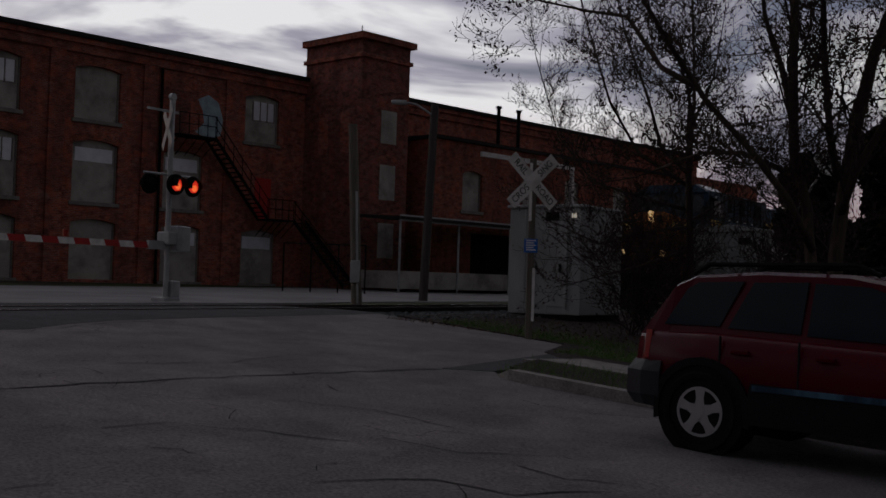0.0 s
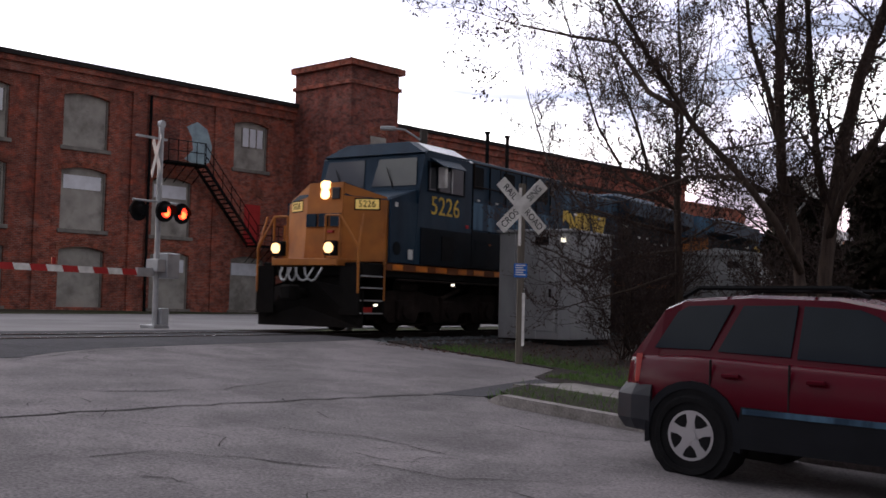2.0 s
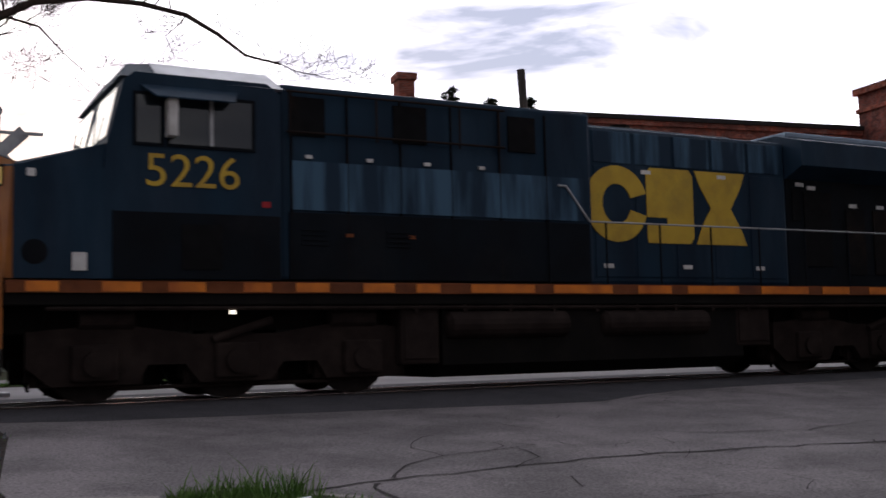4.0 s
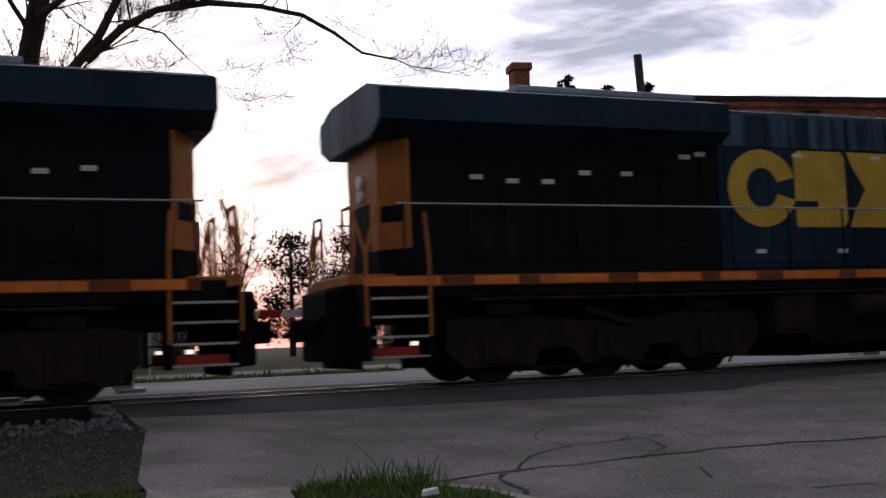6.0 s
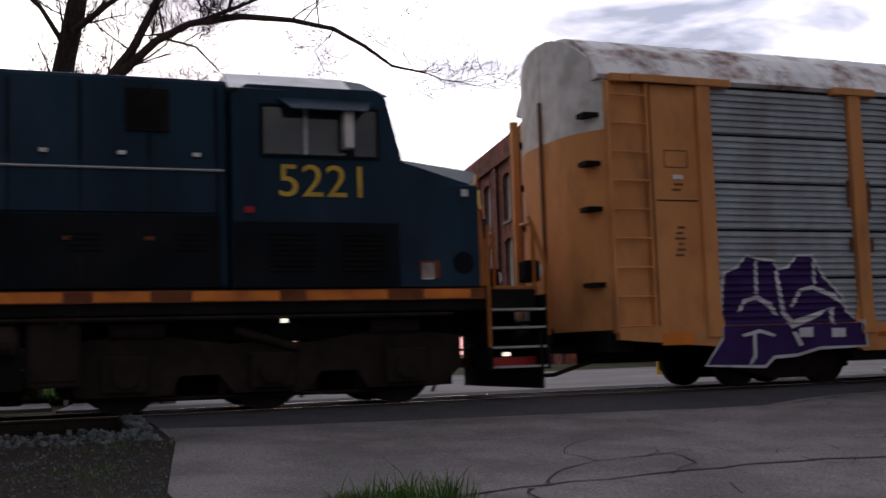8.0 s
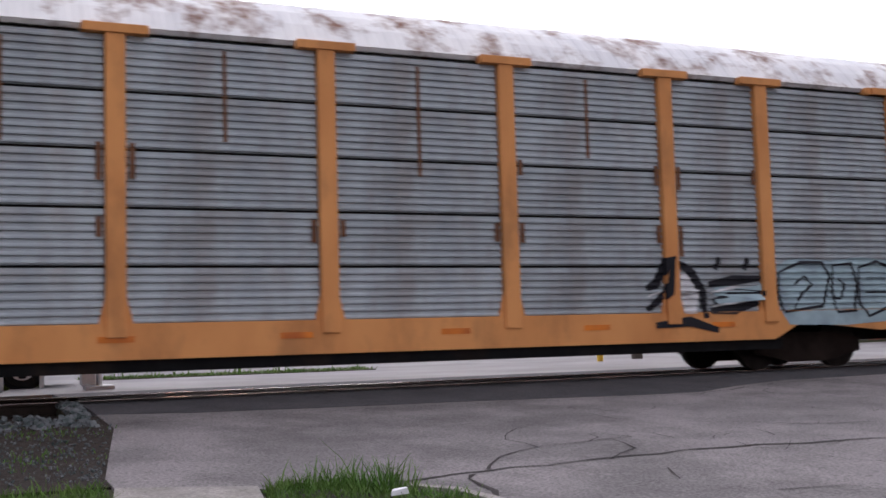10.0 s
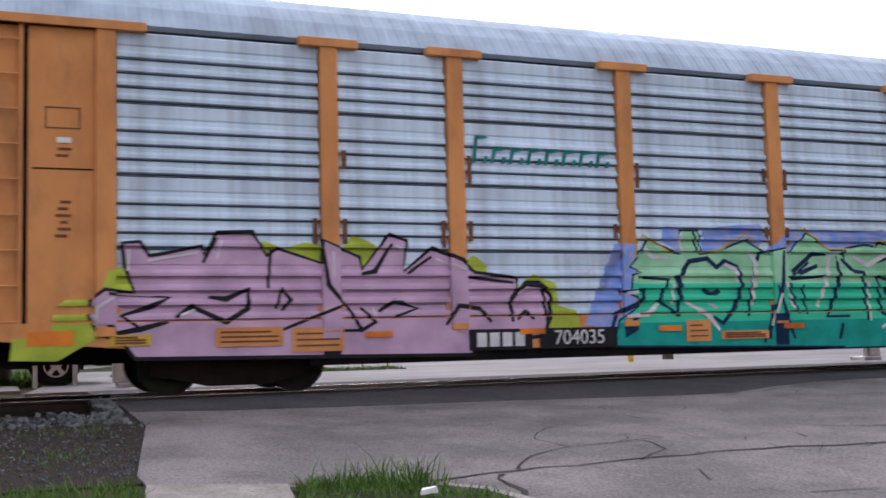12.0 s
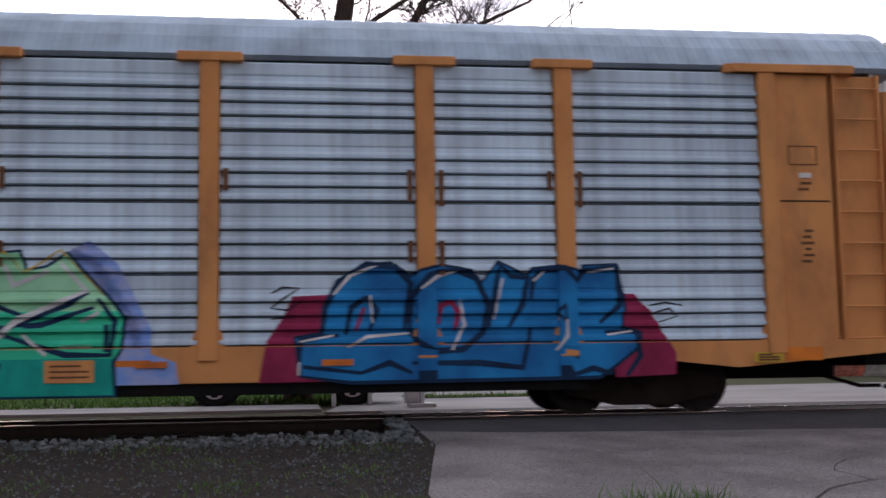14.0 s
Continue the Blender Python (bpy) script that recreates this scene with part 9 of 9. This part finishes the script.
# ---- house beyond the rails ----
def house(m):
    h = thing("house", "pale green sided house with white trim and grey roof", "house", m)
    LX, DY, EH, RH = 11.0, 7.0, 5.0, 6.9
    n = int(EH / 0.2)
    core = part("wall", box(B(), -LX, 0, 0, DY, 0, EH), "siding", h)
    for i in range(n):
        z = i * 0.2
        part("siding_board", loft(B(), [[(x, -0.035, z), (x, 0.0, z), (x, 0.0, z + 0.2), (x, -0.012, z + 0.2)] for x in (-LX, 0.03)]), "siding", core)
        part("siding_board", loft(B(), [[(0.035, y, z), (0.0, y, z), (0.0, y, z + 0.2), (0.012, y, z + 0.2)] for y in (-0.03, DY)]), "siding", core)
    part("gable", prism(B(), [(0, EH), (DY, EH), (DY / 2, RH)], "x", -LX, 0.0), "siding", h)
    for s in (0, 1):
        y0, y1 = (-0.45, DY / 2) if s == 0 else (DY + 0.45, DY / 2)
        z0 = EH - 0.25
        part("roof_slope", loft(B(), [[(x, y0, z0), (x, y1, RH + 0.06), (x, y1, RH + 0.18), (x, y0, z0 + 0.12)] for x in (-LX - 0.3, 0.35)]), "shingle", h)
    part("fascia", box(B(), -LX - 0.3, 0.35, -0.5, -0.44, EH - 0.32, EH - 0.12), "trim", h)
    for s in (0, 1):
        y0, y1 = (-0.5, DY / 2) if s == 0 else (DY + 0.5, DY / 2)
        part("rake_board", loft(B(), [[(x, y0, EH - 0.3), (x, y1, RH + 0.0), (x, y1, RH + 0.16), (x, y0, EH - 0.12)] for x in (0.35, 0.4)]), "trim", h)
    part("corner_board", box(B(), -0.12, 0.05, -0.05, 0.1, 0, EH), "trim", h)
    part("downspout", pipe(B(), [(0.0, -0.45, EH - 0.3), (0.08, -0.1, EH - 0.7), (0.08, -0.1, 2.2), (0.9, -0.3, 1.5)], 0.05), "trim", h)
    for x in (-3.4, -7.0):
        w = part("window", box(B(), x, x + 0.95, -0.06, 0.0, 2.4, 4.0), "glass", h)
        part("window_frame", box(box(box(box(B(), x - 0.1, x, -0.08, 0.0, 2.3, 4.1), x + 0.95, x + 1.05, -0.08, 0.0, 2.3, 4.1), x, x + 0.95, -0.08, 0.0, 4.0, 4.1), x, x + 0.95, -0.08, 0.0, 2.3, 2.4), "trim", w)
        part("sash_bar", box(B(), x, x + 0.95, -0.07, -0.06, 3.18, 3.24), "trim", w)
    w = part("window", box(B(), 0.0, 0.06, 2.2, 4.2, 2.3, 3.9), "glass", h)
    part("window_frame", box(box(box(B(), 0, 0.08, 2.05, 2.2, 2.2, 4.0), 0, 0.08, 4.2, 4.35, 2.2, 4.0), 0, 0.08, 2.2, 4.2, 3.9, 4.02), "trim", w)
    return h


hp = Vector((-26.6, 19.5, 0.75))
house(pose(hp.x, hp.y, hp.z, 0, 0, HEAD - 22))
ob = thing("house", "small dark-roofed house in the distance", "house", pose(-33.0, 30.5, 0.8, 0, 0, HEAD - 10))
part("wall", box(B(), -6, 0, 0, 6, 0, 4.2), "siding", ob)
part("roof", prism(B(), [(-0.4, 4.1), (6.4, 4.1), (3, 6.1)], "x", -6.3, 0.3), "shingle", ob)

# flag on a short pole and a utility box beyond the rails
fl = thing("flag", "hanging striped flag on a short pole", "flag", pose(-20.9, 17.9, 0.8, 0, 0, 20))
part("flagpole", tube(B(), (0, 0, 0), (0, 0, 2.6), 0.025), "mast", fl)
for k in range(9):
    wob = 0.05 * math.sin(k * 1.3)
    part("stripe", loft(B(), [[(0.02, 0, 2.5 - k * 0.1), (0.9, wob, 2.35 - k * 0.1), (0.9, wob + 0.01, 2.35 - k * 0.1), (0.02, 0.01, 2.5 - k * 0.1)], [(0.02, 0, 2.4 - k * 0.1), (0.9, wob, 2.25 - k * 0.1), (0.9, wob + 0.01, 2.25 - k * 0.1), (0.02, 0.01, 2.4 - k * 0.1)]]), "flag_red" if k % 2 == 0 else "chalk", fl)
part("canton", loft(B(), [[(0.02, -0.012, 2.5), (0.45, 0.0, 2.43), (0.45, 0.03, 2.43), (0.02, 0.02, 2.5)], [(0.02, -0.012, 2.0), (0.45, 0.0, 1.93), (0.45, 0.03, 1.93), (0.02, 0.02, 2.0)]]), "flag_blue", fl)
ub = thing("utility_box", "grey utility box on legs beyond the rails", "utility box", at_plan(21.6, 1.1, 0.8, 5))
part("cabinet", box(B(), -0.45, 0.45, -0.25, 0.25, 0.55, 1.35, bev=0.03), "mast", ub)
for x in (-0.35, 0.35):
    part("leg", box(B(), x - 0.04, x + 0.04, -0.04, 0.04, -0.05, 0.55), "mast", ub)
# chain fence near the tower
fen = thing("wire_fence", "dark thin wire fence before the mill", "fence", pose(-6.4, 44.4, 0.85, 0, 0, 12))
for i in range(4):
    part("fence_post", tube(B(), (i * 1.1, 0, -0.1), (i * 1.1, 0, 1.95), 0.03), "black", fen)
part("top_rail", tube(B(), (0, 0, 1.92), (3.3, 0, 1.92), 0.022), "black", fen)


# ---- grass, dead leaves and ballast ----
def top_z(d, f):
    if 1.2 < f < 18.7:
        return zg(d) - 0.02
    if f < 1.2 and 9.3 < d < 13.4:
        return zg(d) - 0.008
    return soil_z(d, f)


def grass(name, label, region, count, h0, h1, seed, material="grass", lean=0.4, w=0.006):
    """Blades over a plan region: a function that gives (d, f)."""
    rnd = random.Random(seed)
    vs, fs = [], []
    for _ in range(count):
        d, f = region(rnd)
        z = top_z(d, f)
        p = plan(d, f, z)
        a = rnd.uniform(0, 2 * math.pi)
        h = rnd.uniform(h0, h1) * (1.9 if rnd.random() < 0.03 else 1)
        ww = w * rnd.uniform(0.7, 1.4)
        t = Vector((math.cos(a) * ww, math.sin(a) * ww, 0))
        ln = Vector((rnd.gauss(0, lean), rnd.gauss(0, lean), 1)).normalized() * h
        n = len(vs)
        vs += [p - t, p + t, p + ln * 0.6 + t * 0.6, p + ln * 0.6 - t * 0.6, p + ln + Vector((ln.x * 0.4, ln.y * 0.4, 0))]
        fs += [(n, n + 1, n + 2, n + 3), (n + 3, n + 2, n + 4)]
    me = bpy.data.meshes.new(name)
    me.from_pydata(vs, [], fs)
    me.materials.append(M[material])
    return tagged(part(name, me, None), label, "grass", kind="stuff")


def clump(cs, s):
    return lambda r: (lambda c: (r.gauss(c[0], s), r.gauss(c[1], s)))(cs[r.randrange(len(cs))])


def strip(d0, d1, f0, f1):
    return lambda r: (r.uniform(d0, d1), r.uniform(f0, f1))


def verge(r):
    d = r.uniform(3.5, 8.35)
    return d, r.uniform(2.15 - (8.4 - d) * 0.16, 3.45 - max(0, d - 7.4) * 0.7 - max(0, 7.4 - d) * 0.17)


slab("verge_soil", [(-12, -1.4), (-12, 0.2), (0, 2.4), (7.2, 3.5), (8.3, 2.2), (0, 0.75)], "dirt", "soil under the grass verge", "ground", 0.02)
grass("verge_grass", "fresh green grass on the verge beside the sidewalk", verge, 9000, 0.05, 0.14, 1)
grass("verge_tufts", "tall green grass tufts at the end of the verge", clump([(8.15, 2.75), (8.05, 3.05), (8.2, 2.5), (7.9, 2.9)], 0.1), 260, 0.15, 0.3, 2)
grass("lawn_grass", "green grass beside the sidewalk near the rails", strip(6.5, 9.0, -3.5, 1.05), 9000, 0.05, 0.12, 3)
grass("weeds", "sparse green weeds in the gravel beside the rails", clump([(10.5, 0.6), (11.3, -1.0), (10.2, -2.5), (12.2, 0.9), (11.0, -4.5), (12.6, -1.6), (11.9, -3.2), (9.9, -0.6)], 0.3), 1000, 0.02, 0.06, 4)
slab("kerb_verge_soil", [(-12, 8.5), (-12, 10.3), (7.4, 13.8), (7.1, 12.5), (6.5, 12.0), (4.5, 11.6), (0, 10.75)], "dirt", "soil behind the kerb", "ground", 0.09)
grass("kerb_grass", "short green grass behind the kerb", lambda r: (lambda d: (d, r.uniform(10.8 + max(0, d) * 0.19, 12.4 + d * 0.17)))(r.uniform(-1, 7.1)), 7000, 0.12, 0.2, 5)
slab("bank_soil", [(7.8, 15.2), (8.3, 15.7), (8.85, 17.5), (10.2, 18.0), (11.9, 18.5), (13.4, 18.8), (13.4, 30), (2, 30), (2, 15.2)], "dirt", "bare dirt bank with dead leaves", "ground", 0.01, 0.2)
grass("bank_grass", "green grass along the pavement edge", lambda r: (lambda d: (d, 17.6 + (d - 8.8) * 0.3 + abs(r.gauss(0, 0.8))))(r.uniform(8.0, 12.3)), 3600, 0.04, 0.12, 6)
grass("bank_grass_low", "green grass near the sidewalk and bushes", lambda r: (r.uniform(5.5, 8.2), 15.8 + abs(r.gauss(0, 1.0))), 3000, 0.05, 0.12, 7)
grass("dead_leaf_litter", "brown dead leaves and twigs under the shrubs", strip(7.0, 13.2, 17.9, 28), 14000, 0.04, 0.09, 8, "litter", 1.6, 0.02)
grass("far_grass", "green grass patches beyond the rails", strip(22.0, 30, -10, 1.5), 9000, 0.08, 0.2, 9, w=0.02)
slab("far_lawn", [(21.5, -30), (21.5, 0.3), (32, 0.3), (32, -30)], "ground", "thin lawn beyond the walk", "lawn", 0.01, step=3)
slab("far_lawn_strip", [(24.5, 2.5), (24.5, 9.0), (25.6, 9.0), (25.6, 2.5)], "ground", "narrow lawn strip across the street", "lawn", 0.02)
grass("far_strip_grass", "green lawn strip across the street", strip(24.5, 25.6, 2.5, 9.0), 4000, 0.08, 0.16, 12, w=0.02)


def stones(name, label, region, count, s0, s1, seed):
    rnd = random.Random(seed)
    vs, fs = [], []
    cube = [(-1, -1, -1), (1, -1, -1), (1, 1, -1), (-1, 1, -1), (-1, -1, 1), (1, -1, 1), (1, 1, 1), (-1, 1, 1)]
    for _ in range(count):
        d, f = region(rnd)
        p = plan(d, f, top_z(d, f) + rnd.uniform(-0.01, 0.02))
        s = rnd.uniform(s0, s1)
        e = Euler((rnd.uniform(0, 6), rnd.uniform(0, 6), rnd.uniform(0, 6))).to_matrix()
        n = len(vs)
        vs += [p + e @ Vector((c[0] * s * rnd.uniform(0.5, 1.1), c[1] * s * rnd.uniform(0.5, 1.1), c[2] * s * rnd.uniform(0.4, 0.9))) for c in cube]
        fs += [tuple(n + k for k in q) for q in ((0, 3, 2, 1), (4, 5, 6, 7), (0, 1, 5, 4), (1, 2, 6, 5), (2, 3, 7, 6), (3, 0, 4, 7))]
    me = bpy.data.meshes.new(name)
    me.from_pydata(vs, [], fs)
    me.materials.append(M["stone"])
    return tagged(part(name, me, None), label, "ballast", kind="stuff")


def gravel_strip(r):
    d = r.uniform(9.05, 13.6)
    return d, 1.04 + 0.15 * (d - 9.1) - 11 * r.random() ** 1.3


stones("ballast", "grey crushed stone ballast along the rails", lambda r: (15.2 - 2.6 * r.random() ** 1.5, 1.4 - 27 * r.random() ** 1.6), 6000, 0.014, 0.045, 1)
stones("ballast_gravel", "fine grey gravel scattered over brown soil", gravel_strip, 4200, 0.005, 0.016, 2)
stones("ballast_far", "grey crushed stone between and beyond the rails", lambda r: (r.uniform(15.3, 18.8), r.choice((r.uniform(-26, 1.2), r.uniform(19, 45)))), 4500, 0.02, 0.05, 3)
stones("ballast_right", "grey stone ballast under the shed", strip(12.6, 15.2, 18.9, 40), 4000, 0.02, 0.05, 4)
slab("gravel_soil", [(9.0, -30), (9.0, 1.3), (10.8, 1.5), (12.4, 1.75), (13.45, 1.7), (13.45, -30)], "dirt", "brown gravelly soil left of the pavement", "ground", -0.008, 0.2)
bit = thing("litter_scrap", "crumpled white paper scrap in the grass", "litter", at_plan(7.35, 2.85, 0.38))
part("paper", loft(B(), [[(-0.07, -0.03, 0), (0.06, -0.04, 0.01), (0.07, 0.03, 0.03), (-0.05, 0.04, 0.0)], [(-0.06, -0.02, 0.03), (0.05, -0.03, 0.05), (0.06, 0.02, 0.05), (-0.04, 0.03, 0.04)]]), "chalk", bit)


motions()
